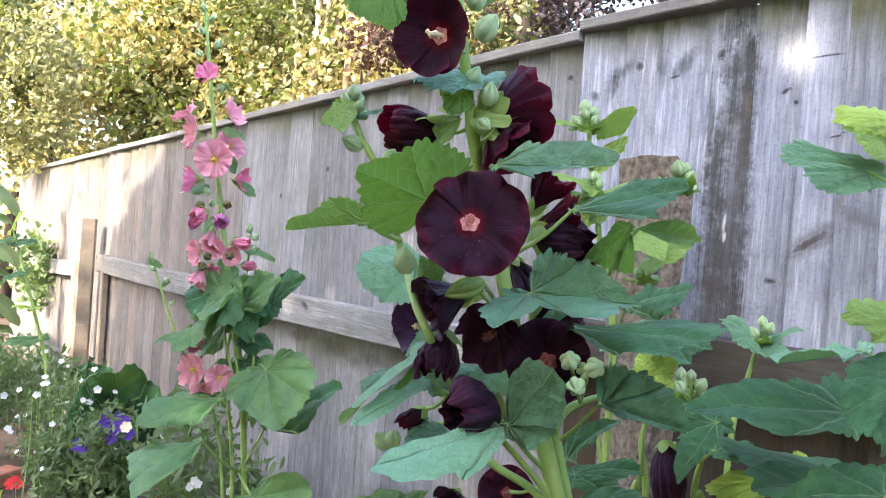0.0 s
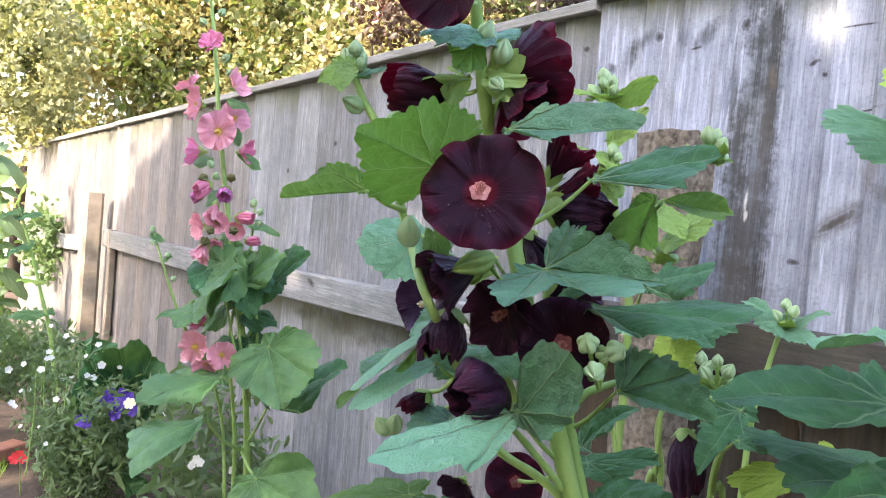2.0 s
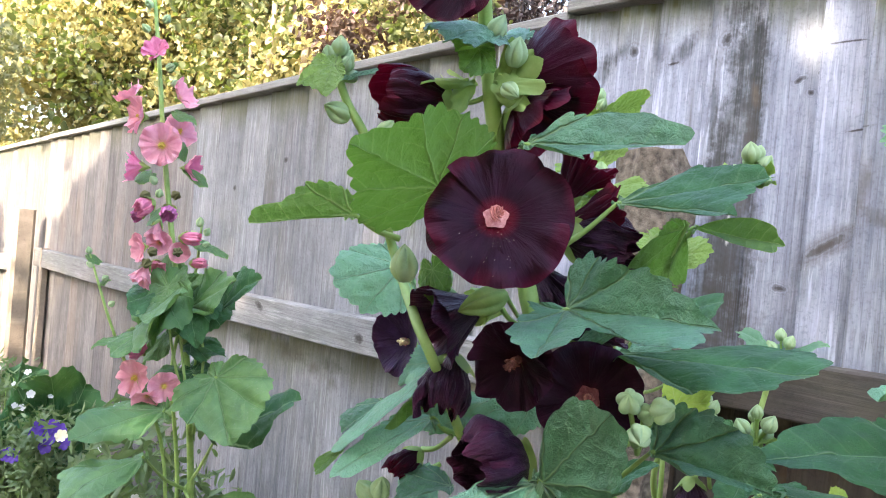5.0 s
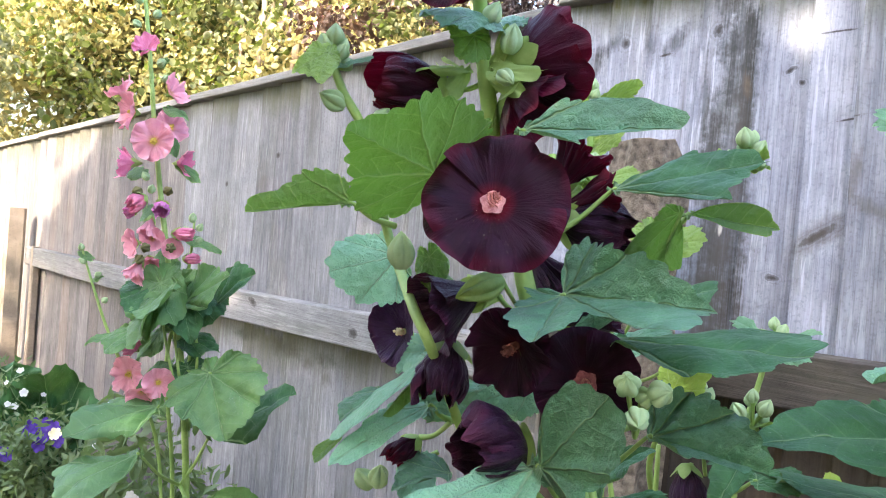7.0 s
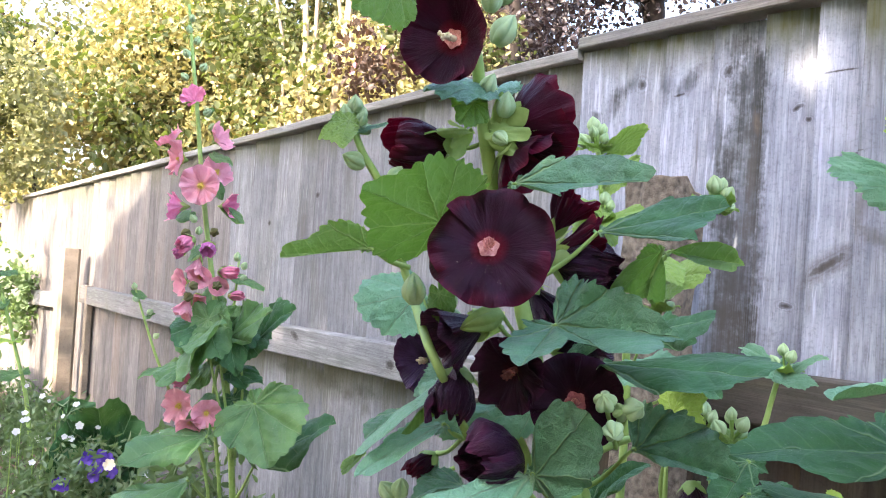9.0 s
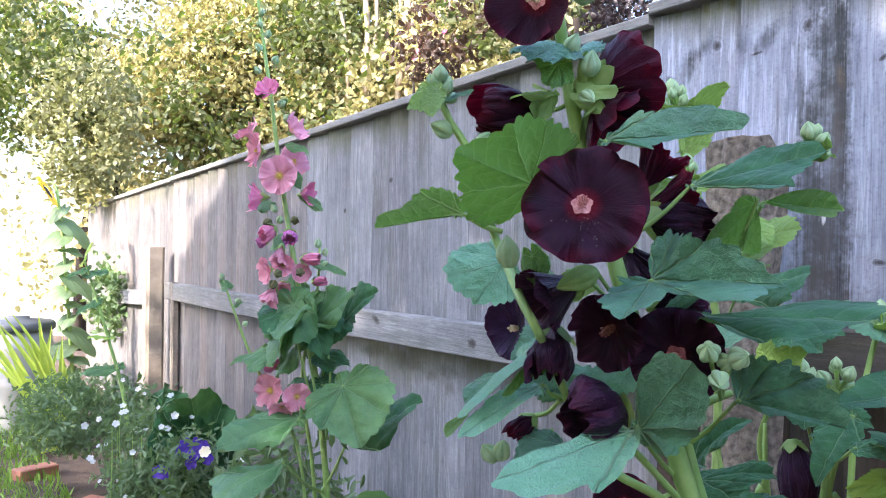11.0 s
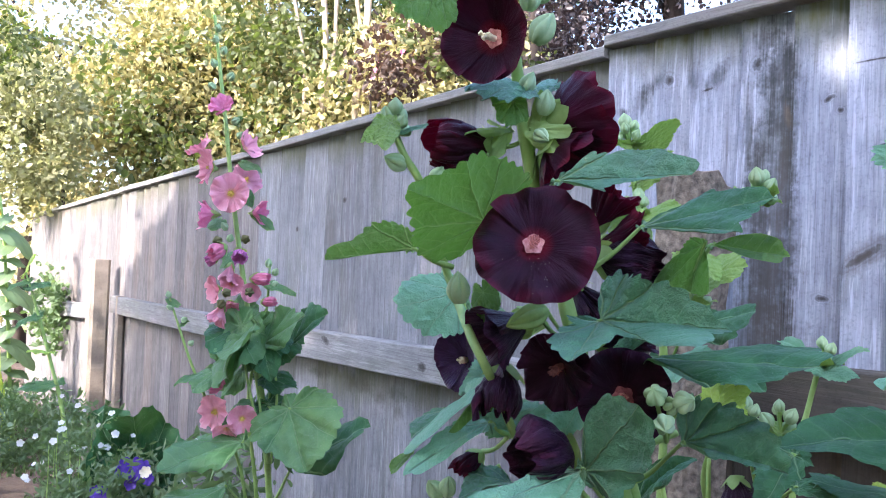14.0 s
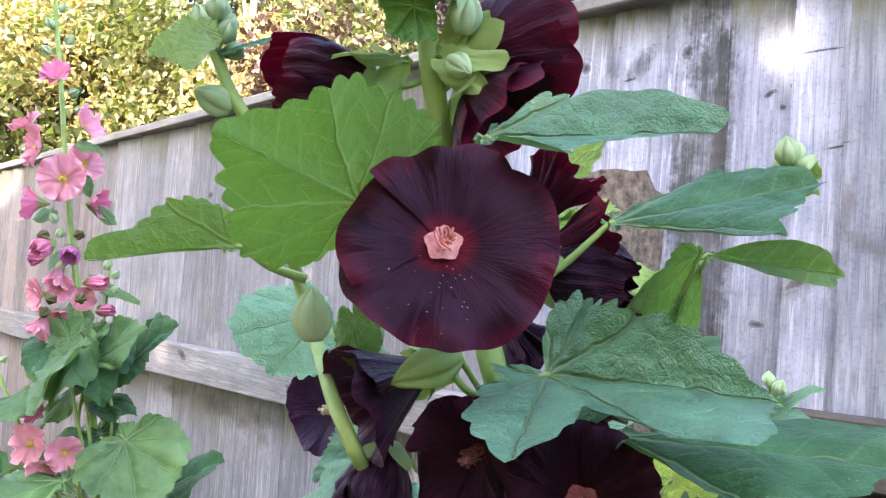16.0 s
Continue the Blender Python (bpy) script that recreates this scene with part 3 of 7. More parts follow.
def petal_sheet(radius, depth, spread, seed, curl=0.1, ruffle=0.04, over=0.06, lo=0.05, swell=0.92):
    """One petal, from the flower's throat along x; the flower faces z."""
    bm = bmesh.new()
    uvl = bm.loops.layers.uv.new("UVMap")
    nu, ns = 15, 41
    grid = []
    for i in range(nu):
        u = lo + (1 - lo) * i / (nu - 1)
        row = []
        for j in range(ns):
            s = -1 + 2 * j / (ns - 1)
            reach = u * (1 - 0.10 * abs(s) ** 3.5 * u + 0.035 * u * noise.noise(Vector((s * 2.4, seed, 0))))
            half = spread * (0.86 + 0.14 * min(1, u * 1.8))
            a = s * half
            rad = radius * reach ** swell * (1 + (0.9 - swell) * 0.12 * math.sin(3.1 * u))
            ax = depth * radius * (reach ** (0.8 if swell > 0.7 else 1.05)) - curl * radius * u ** 4
            ax += over * radius * s * u + ruffle * radius * u ** 2.5 * (math.sin(s * 4.2 + seed * 1.9) + 1.6 * noise.noise(Vector((s * 3, u * 2, seed * 2.3))))
            pleat = ruffle * 0.55 * radius * u * abs(math.sin(s * 6.5 + seed + 0.8 * u)) * (0.6 + 0.8 * noise.noise(Vector((s * 2, seed, 3))))
            ax += pleat * (0.35 if swell > 0.7 else 0.0)
            rad += pleat * (0.0 if swell > 0.7 else 1.2)
            rad += ruffle * radius * u * u * (1.2 * noise.noise(Vector((s * 3.3, u * 1.5, seed * 4.1))) if swell < 0.7 else 0.0)
            if swell < 0.55:
                fold = abs(math.sin(s * 5.2 + seed * 1.3 + 1.1 * noise.noise(Vector((s, u, seed))))) - 0.6
                lump = noise.noise(Vector((s * 2.2, u * 2.0, seed * 3.7)))
                rad = radius * bell(reach, swell < 0.35) * (1 + u * (2.0 * ruffle * fold + 3.2 * ruffle * lump) + ((0.10 * (abs(math.sin(s * 7 + seed + 2 * noise.noise(Vector((s * 2, u, seed))))) - 0.6) + 0.16 * u * noise.noise(Vector((s * 4, u * 4, seed)))) if swell < 0.35 else 0.0))
                ax = depth * radius * reach * (1 + 0.05 * u * (1 - abs(s) ** 3) + 0.10 * math.sin(seed * 2.7)) + radius * (ruffle * 3.0 + (4.0 * ruffle if swell < 0.35 else 0.0)) * u * u * noise.noise(Vector((s * 2.8, 1.5, seed * 1.9)))
                a += 0.10 * u * lump
            row.append((bm.verts.new((rad * math.cos(a), rad * math.sin(a), ax)), (s * 0.5 + 0.5, u)))
        grid.append(row)
    for i in range(nu - 1):
        for j in range(ns - 1):
            q = (grid[i][j], grid[i + 1][j], grid[i + 1][j + 1], grid[i][j + 1])
            f = bm.faces.new([v for v, _ in q])
            for lp, (_, uv) in zip(f.loops, q):
                lp[uvl].uv = uv
    return bm


def calyx_cup(radius, sepal, depth, seed=0, swell=0.92):
    """Five pointed sepals that hug the back of a flower that faces z."""
    bm = bmesh.new()
    nu, ns = 9, 40
    rows = []
    for i in range(nu):
        u = i / (nu - 1)
        row = []
        for j in range(ns):
            a = 2 * math.pi * j / ns
            lobe = abs(2 * ((5 * j / ns) % 1.0) - 1) ** 0.85
            reach = u * (0.30 + 0.70 * lobe)
            r = 0.03 + sepal * (reach if depth < 0.6 else reach * 0.8) + 0.05 * math.sin(min(1.0, u * 3) * 1.57)
            ax = depth * r ** 0.87 - 0.10 - 0.16 * max(0.0, 1 - u * 2.2) ** 1.5 - 0.05 * lobe * u
            r += 0.05 * noise.noise(Vector((math.cos(a) * 2, math.sin(a) * 2, u + seed)))
            if swell < 0.7:
                w = sepal * reach
                r = 0.12 * min(1.0, u * 4) + (bell(w, swell < 0.35) * 1.06 if swell < 0.55 else w ** swell * 1.02) + 0.05 * u
                ax = depth * w - 0.06 - 0.12 * max(0.0, 1 - u * 3)
            row.append(bm.verts.new((radius * r * math.cos(a) * (1.08 if depth > 0.6 else 1), radius * r * math.sin(a) * (1.08 if depth > 0.6 else 1), radius * ax)))
        rows.append(row)
    for a, b in zip(rows, rows[1:]):
        for j in range(ns):
            bm.faces.new((a[j], a[(j + 1) % ns], b[(j + 1) % ns], b[j]))
    bm.faces.new(rows[0][::-1])
    return bm


def ball(bm, at, r, squash=1.0, seg=8, rings=6):
    bmesh.ops.create_uvsphere(bm, u_segments=seg, v_segments=rings, radius=r, matrix=Matrix.Translation(at) @ Matrix.Diagonal((1, 1, squash, 1)))


def stamen_column(radius, height, grains=26, seed=0):
    rng = random.Random(seed)
    bm = tube([(0, 0, -0.2 * height), (0, 0, 0.5 * height), (0, 0, height)], [radius * 0.6, radius * 0.55, radius * 0.35], 8)
    for k in range(grains):
        a, z = rng.random() * 6.28, rng.uniform(0.25, 1.05) * height
        r = radius * rng.uniform(0.40, 0.70)
        ball(bm, (r * math.cos(a), r * math.sin(a), z), radius * rng.uniform(0.18, 0.3), 1, 6, 4)
    return bm


def eye_disc(radius, depth):
    """The pale throat of a flower, a shallow five-sided cup."""
    bm = bmesh.new()
    rows = []
    for i in range(5):
        u = i / 4
        rows.append([bm.verts.new((radius * u * (1 + 0.12 * math.cos(5 * a)) * math.cos(a), radius * u * (1 + 0.12 * math.cos(5 * a)) * math.sin(a), depth * u ** 1.5)) for a in (2 * math.pi * j / 20 for j in range(20))])
    bmesh.ops.contextual_create(bm, geom=rows[0])
    for a, b in zip(rows, rows[1:]):
        for j in range(20):
            bm.faces.new((a[j], a[(j + 1) % 20], b[(j + 1) % 20], b[j]))
    bmesh.ops.remove_doubles(bm, verts=bm.verts, dist=1e-6)
    return bm


def add_flower(plant, at, way, radius, depth=0.28, spread=48, spin=0.0, seed=0, petals=5, material=None, curl=0.1, ruffle=0.04, eye=0.17, stamen=(0.1, 0.25), pollen=None, styles=False, sepal=0.45, joint=None, label="", over=0.09, skip=(), eye_mat=None, swell=0.92):
    """A mallow flower that faces way, its throat at the given place."""
    m = aim(at, way, spin)
    fl = part("flower", calyx_cup(radius, sepal, depth, seed, swell), SEPAL, plant, label, m)
    for k in range(petals):
        if k in skip:
            continue
        turn = Matrix.Rotation(2 * math.pi * k / petals + 0.05 * math.sin(seed * 3 + k * 2.2), 4, "Z")
        part("petal", petal_sheet(radius * (1 + 0.05 * math.sin(seed + k * 1.7)), depth, radians(spread), seed * 7 + k * 1.3, curl, ruffle, over, 0.05, swell), material or PETAL_DARK, fl, "", m @ turn)
    if eye:
        part("throat", eye_disc(radius * eye, radius * 0.05), eye_mat or EYE_PINK, fl, "", m @ Matrix.Translation((0, 0, radius * depth * 0.22)))
    if stamen:
        part("stamen_column", stamen_column(radius * stamen[0], radius * stamen[1], 26, seed), pollen or EYE_PINK, fl, "", m @ Matrix.Translation((0, 0, radius * depth * 0.2)))
    if styles:
        rng = random.Random(seed + 5)
        bm = bmesh.new()
        for k in range(11):
            a = 6.283 * k / 11
            r = radius * 0.095
            w = rng.uniform(0.4, 0.8)
            pts = [(0.3 * r * math.cos(a), 0.3 * r * math.sin(a), 0), (0.7 * r * math.cos(a), 0.7 * r * math.sin(a), r * 1.6), (1.5 * w * r * math.cos(a + 0.4), 1.5 * w * r * math.sin(a + 0.4), r * 2.2), (1.3 * w * r * math.cos(a + 1.0), 1.3 * w * r * math.sin(a + 1.0) - r * rng.uniform(0, 1.2), r * 2.0)]
            t = tube(pts, [radius * 0.011] * 4, 5)
            me = bpy.data.meshes.new("style")
            t.to_mesh(me), t.free()
            bm.from_mesh(me)
            bpy.data.meshes.remove(me)
        part("styles", bm, STYLE, fl, "", m @ Matrix.Translation((0, 0, radius * depth * 0.25)))
    if joint:
        end = m @ Vector((0, 0, -radius * 0.2))
        part("pedicel", tube([joint, Vector(joint).lerp(end, 0.5) - Vector((0, 0, 0.004)), end], [0.0022, 0.0019, 0.0026], 8), STEM, fl)
    return fl


def bud_body(length, seed=0, fat=0.42):
    """A pointed bud with five ribs, base at the origin, tip along z."""
    bm = bmesh.new()
    nu, ns = 11, 50
    rows = []
    for i in range(nu):
        u = i / (nu - 1)
        r = length * fat * (math.sin(math.pi * min(1, u * 0.90 + 0.10)) ** 0.75) * (1 - 0.20 * u)
        rows.append([bm.verts.new((r * (1 + 0.62 * (abs(math.cos(2.5 * a + seed)) ** 0.6 - 0.7) * (0.45 + 0.7 * u)) * math.cos(a), r * (1 + 0.62 * (abs(math.cos(2.5 * a + seed)) ** 0.6 - 0.7) * (0.45 + 0.7 * u)) * math.sin(a), length * (u + 0.05 * u * math.cos(5 * a + seed)))) for a in (2 * math.pi * j / ns + 0.5 * u for j in range(ns))])
    for a, b in zip(rows, rows[1:]):
        for j in range(ns):
            bm.faces.new((a[j], a[(j + 1) % ns], b[(j + 1) % ns], b[j]))
    bm.faces.new(rows[0][::-1]), bm.faces.new(rows[-1])
    return bm


def add_bud(plant, at, way, length, seed=0, fat=0.42, joint=None, spin=0.0, material=None):
    ob = part("bud", bud_body(length, seed, fat), material or BUD, plant, "", aim(at, way, spin + seed * 31))
    if joint:
        part("pedicel", tube([joint, Vector(joint).lerp(Vector(at), 0.5), at], [0.0018, 0.0016, 0.002], 6), STEM, ob)
    return ob


def bud_cluster(plant, at, size, count, seed, up=(0, 0, 1), bract=True):
    """A knot of buds at a stem's end."""
    rng = random.Random(seed)
    for k in range(count):
        a = 2.4 * k
        t = k / max(1, count - 1)
        w = Vector((math.cos(a) * (0.9 - 0.6 * t), math.sin(a) * (0.9 - 0.6 * t), 0.5 + t)) + Vector(up) * 0.3
        p = Vector(at) + Vector((math.cos(a), math.sin(a), 0)) * size * (0.55 - 0.35 * t) + Vector(up) * size * (t * 1.1 - 0.5)
        add_bud(plant, p, w, size * rng.uniform(0.65, 0.95), k + seed, 0.46, joint=Vector(at) - Vector(up) * size * 0.5)
    for k in range(4 if bract else 0):
        a = 1.7 * k + seed
        p = Vector(at) + Vector((math.cos(a), math.sin(a), 0)) * size * 0.25 - Vector(up) * size * 0.5
        plain_leaf(plant, p, p + Vector((math.cos(a), math.sin(a), rng.uniform(-0.1, 0.6))) * size * rng.uniform(0.8, 1.3), Vector(up) + Vector((math.cos(a), math.sin(a), 0)) * 0.2, LEAF_YOUNG, None, 0.8, "bract", nt=36, nr=5, seed=seed + k, wave=0.09)


def block(bm, lo, hi, bevel=0.0):
    """An axis-aligned box in bm, with its edges broken."""
    r = bmesh.ops.create_cube(bm, size=1.0, matrix=Matrix.Translation([(a + b) / 2 for a, b in zip(lo, hi)]) @ Matrix.Diagonal([b - a for a, b in zip(lo, hi)] + [1]))
    if bevel:
        es = list({e for v in r["verts"] for e in v.link_edges})
        bmesh.ops.bevel(bm, geom=es, offset=bevel, segments=1, affect="EDGES")
    return bm


def leaf_cloud(name, centres, sizes, material, parent=None, seed=0, ways=None, pinch=0.45, m=Matrix()):
    """Many small pointed leaves, each folded along its midrib, as one mesh."""
    rng = np.random.default_rng(seed)
    n = len(centres)
    d = rng.normal(size=(n, 3)) if ways is None else ways + 0.45 * rng.normal(size=(n, 3))
    d /= np.linalg.norm(d, axis=1)[:, None]
    e = np.cross(d, rng.normal(size=(n, 3)))
    e /= np.linalg.norm(e, axis=1)[:, None]
    f = np.cross(d, e)
    L, W = sizes[:, None], sizes[:, None] * pinch
    up = rng.uniform(0.06, 0.24, size=(n, 1)) * W
    pts = np.stack([centres - d * L * 0.5, centres - d * L * 0.22 + e * W * 0.44 + f * up, centres + d * L * 0.16 + e * W * 0.42 + f * up, centres + d * L * 0.5 - f * up * 0.8, centres + d * L * 0.16 - e * W * 0.42 + f * up, centres - d * L * 0.22 - e * W * 0.44 + f * up], axis=1).reshape(-1, 3)
    o = 6 * np.arange(n)[:, None]
    tri = np.concatenate([o + np.array([[0, 3, 1]]), o + np.array([[1, 3, 2]]), o + np.array([[0, 5, 3]]), o + np.array([[5, 4, 3]])], axis=1).reshape(-1, 3)
    me = bpy.data.meshes.new(name)
    me.from_pydata(pts.tolist(), [], tri.tolist())
    me.materials.append(material)
    me.polygons.foreach_set("use_smooth", [True] * len(me.polygons))
    return part(name, me, None, parent, "", m)


# ---- ground ----
def ground_sheet():
    bm = bmesh.new()
    for i in range(61):
        for j in range(61):
            u, v = (i - 30) / 30, (j - 30) / 30
            x, y = 0.5 + 60 * u * abs(u) ** 1.5, 3 + 60 * v * abs(v) ** 1.5
            z = 0.03 * noise.noise(Vector((x * 1.7, y * 1.7, 0))) + 0.015 * noise.noise(Vector((x * 6, y * 6, 3)))
            bm.verts.new((x, y, z if abs(x) < 12 and abs(y) < 14 else 0))
    bm.verts.ensure_lookup_table()
    for i in range(60):
        for j in range(60):
            bm.faces.new([bm.verts[k] for k in (i * 61 + j, (i + 1) * 61 + j, (i + 1) * 61 + j + 1, i * 61 + j + 1)])
    return bm


ground = part("ground", ground_sheet(), SOIL, None)
tagged(ground, "dark garden soil at the foot of the fence", "soil", "", "structure")

# ---- fence ----
FACE = 1.46


def fence_top(y):
    """The height of the boards' upper ends: level near the camera, falling with the slope beyond the step."""
    return 1.797 if y < 1.423 else 1.778 - (y - 1.423) * 0.0365


def board_mesh(y0, y1, seed, low=0.06, high=None, back=0.0):
    """A feather-edged board from y0 to y1: thick on one long edge, thin on the other, a little warped."""
    bm = bmesh.new()
    rng = random.Random(seed)
    cup, lean = rng.uniform(-0.002, 0.003), rng.uniform(-0.003, 0.003)
    drop = rng.uniform(0.0, 0.006)
    rows = []
    top = high or fence_top((y0 + y1) / 2)
    n = 9
    for i in range(n):
        f = i / (n - 1)
        z = low + (top - drop - low) * f
        bow = 0.003 * math.sin(f * 3.1 + seed) + lean * f + back
        w = 0.0015 * math.sin(f * 9 + seed * 2)
        ring = [(FACE - 0.022 + bow, y0 + w), (FACE - 0.020 + bow, y0 + w - 0.003), (FACE - 0.011 + bow - cup, (y0 + y1) / 2), (FACE - 0.002 + bow, y1 + w + 0.002), (FACE + 0.002 + bow, y1 + w - 0.006), (FACE + 0.004 + bow, y0 + w)]
        dz = [fence_top(y) - top if f == 1 and not high else 0 for _, y in ring]
        rows.append([bm.verts.new((x, y, z + d)) for (x, y), d in zip(ring, dz)])
    for a, b in zip(rows, rows[1:]):
        for k in range(6):
            bm.faces.new((a[k], b[k], b[(k + 1) % 6], a[(k + 1) % 6]))
    bm.faces.new(rows[0]), bm.faces.new(rows[-1][::-1])
    return bm


def bar(p, q, deep, high, seed=0, bevel=0.004):
    """A sawn bar from p to q, its section deep (x) by high (z), edges broken, a little uneven."""
    bm = bmesh.new()
    p, q = Vector(p), Vector(q)
    n = 10
    rows = []
    for i in range(n):
        c = p.lerp(q, i / (n - 1))
        c.x += 0.002 * noise.noise(Vector((i * 0.6, seed, 0)))
        c.z += 0.003 * noise.noise(Vector((i * 0.5, seed, 7)))
        d, h, b = deep / 2, high / 2, bevel
        sec = [(-d + b, -h), (d - b, -h), (d, -h + b), (d, h - b), (d - b, h), (-d + b, h), (-d, h - b), (-d, -h + b)]
        rows.append([bm.verts.new(c + Vector((u, 0, v))) for u, v in sec])
    for a, b in zip(rows, rows[1:]):
        for k in range(8):
            bm.faces.new((a[k], a[(k + 1) % 8], b[(k + 1) % 8], b[k]))
    bm.faces.new(rows[0][::-1]), bm.faces.new(rows[-1])
    bmesh.ops.recalc_face_normals(bm, faces=bm.faces)
    return bm


def fence_panel(edges, label, rails, cap, split=None, wood=None):
    top = thing("fence_panel", (FACE, (edges[0] + edges[-1]) / 2, 0), label, "fence panel", "garden fence panels", "structure")
    for k, (a, b) in enumerate(zip(edges, edges[1:])):
        part("board", board_mesh(a, b - 0.004, k + edges[0] * 10, 0.06 if split is None else split - 0.002 * (k % 3)), wood or FENCE_WOOD, top, "", Matrix(), False)
        if split is not None:
            part("board", board_mesh(a, b - 0.004, k + edges[0] * 17, 0.06, split - 0.012, 0.02), FENCE_LOW, top, "dark brown lower board", Matrix(), False)
    for p, q, deep, high in rails:
        part("rail", bar(p, q, deep, high, edges[0]), RAIL_WOOD if split is None else RAIL_DARK, top, "horizontal timber rail", Matrix(), False)
    part("cap", bar(cap[0], cap[1], 0.062, 0.026, edges[0] + 3, 0.003), CAP_WOOD, top, "narrow capping strip", Matrix(), False)
    return top


def evenly(a, b, n, seed):
    rng = random.Random(seed)
    return [a + (b - a) * (i + (0 if i in (0, n) else rng.uniform(-0.12, 0.12))) / n for i in range(n + 1)]


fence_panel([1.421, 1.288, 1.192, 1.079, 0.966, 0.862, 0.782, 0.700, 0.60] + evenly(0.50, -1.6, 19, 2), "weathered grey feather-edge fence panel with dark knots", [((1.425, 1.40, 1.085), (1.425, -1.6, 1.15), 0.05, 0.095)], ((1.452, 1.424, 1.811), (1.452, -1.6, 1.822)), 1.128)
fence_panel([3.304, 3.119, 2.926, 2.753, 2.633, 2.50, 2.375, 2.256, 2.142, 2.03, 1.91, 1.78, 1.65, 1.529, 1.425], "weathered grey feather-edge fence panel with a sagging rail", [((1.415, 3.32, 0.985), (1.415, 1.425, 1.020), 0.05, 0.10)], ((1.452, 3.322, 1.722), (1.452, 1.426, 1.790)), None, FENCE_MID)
fence_panel(evenly(5.30, 3.338, 14, 4), "pale sunlit feather-edge fence panel behind pink hollyhocks", [((1.415, 5.28, 0.975), (1.415, 3.335, 0.980), 0.05, 0.10)], ((1.452, 5.30, 1.650), (1.452, 3.326, 1.721)), None, FENCE_WARM)
fence_panel(evenly(8.0, 5.31, 19, 6), "sunlit fence panel dappled by leaf shadows", [((1.415, 7.95, 0.80), (1.415, 5.75, 0.90), 0.05, 0.10)], ((1.452, 8.0, 1.552), (1.452, 5.31, 1.648)), None, FENCE_WARM)


PANEL_JOINT = 3.322


def square_post(lo, hi, seed, rough=0.0, cut=0.0):
    bm = bmesh.new()
    n = 14
    rows = []
    for i in range(n):
        f = i / (n - 1)
        z = lo[2] + (hi[2] - lo[2]) * f
        ring = []
        cx, cy = (lo[0] + hi[0]) / 2, (lo[1] + hi[1]) / 2
        for k in range(16):
            a = 2 * math.pi * (k + 0.5) / 16
            c, s = math.cos(a), math.sin(a)
            m = 1 / max(abs(c), abs(s))
            m = min(m, 1.30)
            x, y = cx + (hi[0] - lo[0]) / 2 * c * m, cy + (hi[1] - lo[1]) / 2 * s * m
            e = rough * noise.noise(Vector((x * 30, y * 30, z * 6 + seed)))
            ring.append(bm.verts.new((x + e * c, y + e * s, z + (cut * (x - cx) + rough * 1.4 * noise.noise(Vector((x * 55, y * 55, seed))) if i == n - 1 else 0))))
        rows.append(ring)
    for a, b in zip(rows, rows[1:]):
        for k in range(16):
            bm.faces.new((a[k], a[(k + 1) % 16], b[(k + 1) % 16], b[k]))
    bm.faces.new(rows[0][::-1])
    c = bm.verts.new((cx, cy, hi[2] + rough * 0.8))
    for k in range(16):
        bm.faces.new((rows[-1][k], rows[-1][(k + 1) % 16], c))
    return bm


part("fence_post", square_post((FACE + 0.012, PANEL_JOINT - 0.05, 0), (FACE + 0.11, PANEL_JOINT + 0.05, 1.70), 4, 0.002), FENCE_LOW, None, "", Matrix(), False)
tagged(bpy.data.objects["fence_post"], "dark timber post behind the joint of two fence panels", "fence post", "fence posts", "structure")
_c = Vector((1.329, 5.313, 1.089))
_post = part("fence_post", square_post((_c.x - 0.055, _c.y - 0.055, 0), (_c.x + 0.055, _c.y + 0.055, 1.235), 3, 0.002), POST_WOOD, None, "", Matrix(), False)
tagged(_post, "square timber fence post lit by warm sun", "fence post", "fence posts", "structure")
part("fence_batten", square_post((1.39, 5.12, 0), (1.43, 5.17, 1.03), 5, 0.001), POST_WOOD, None, "", Matrix(), False)
tagged(bpy.data.objects["fence_batten"], "thin upright batten beside the fence post", "batten", "", "structure")
_c = Vector((1.288, 1.061, 1.346))
part("old_post", square_post((_c.x - 0.056, _c.y - 0.056, 0), (_c.x + 0.056, _c.y + 0.056, 1.465), 9, 0.018, -0.25), OLD_POST, None, "", Matrix(), False)
tagged(bpy.data.objects["old_post"], "short old timber post with a rough split top", "post")

RENDER_WALL = plain_material("pale_render", (0.60, 0.58, 0.54), (0.70, 0.685, 0.65), 3, 0.9, 0.3, 0.003)
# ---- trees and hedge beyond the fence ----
# leaf tones span sunlit highlights and shaded depths, both put into the colour
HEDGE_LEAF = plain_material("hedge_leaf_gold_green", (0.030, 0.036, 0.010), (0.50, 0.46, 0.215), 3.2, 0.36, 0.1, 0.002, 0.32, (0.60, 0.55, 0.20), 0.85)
# dark leaves; inside the hedge and trees they stand in for shaded gaps
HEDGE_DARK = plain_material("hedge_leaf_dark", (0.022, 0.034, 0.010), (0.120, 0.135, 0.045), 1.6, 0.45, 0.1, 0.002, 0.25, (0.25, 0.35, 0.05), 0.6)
PURPLE_LEAF = plain_material("copper_leaf", (0.010, 0.008, 0.010), (0.034, 0.026, 0.027), 1.2, 0.45, 0.1, 0.002, 0.12, (0.10, 0.05, 0.045), 0.6)
RUST_LEAF = plain_material("rusty_leaf", (0.020, 0.012, 0.009), (0.085, 0.056, 0.036), 2.5, 0.5, 0.1, 0.002, 0.25, (0.20, 0.10, 0.05), 0.7)
BARK_PALE = plain_material("pale_bark", (0.16, 0.12, 0.08), (0.50, 0.42, 0.31), 7, 0.9, 0.7, 0.01)
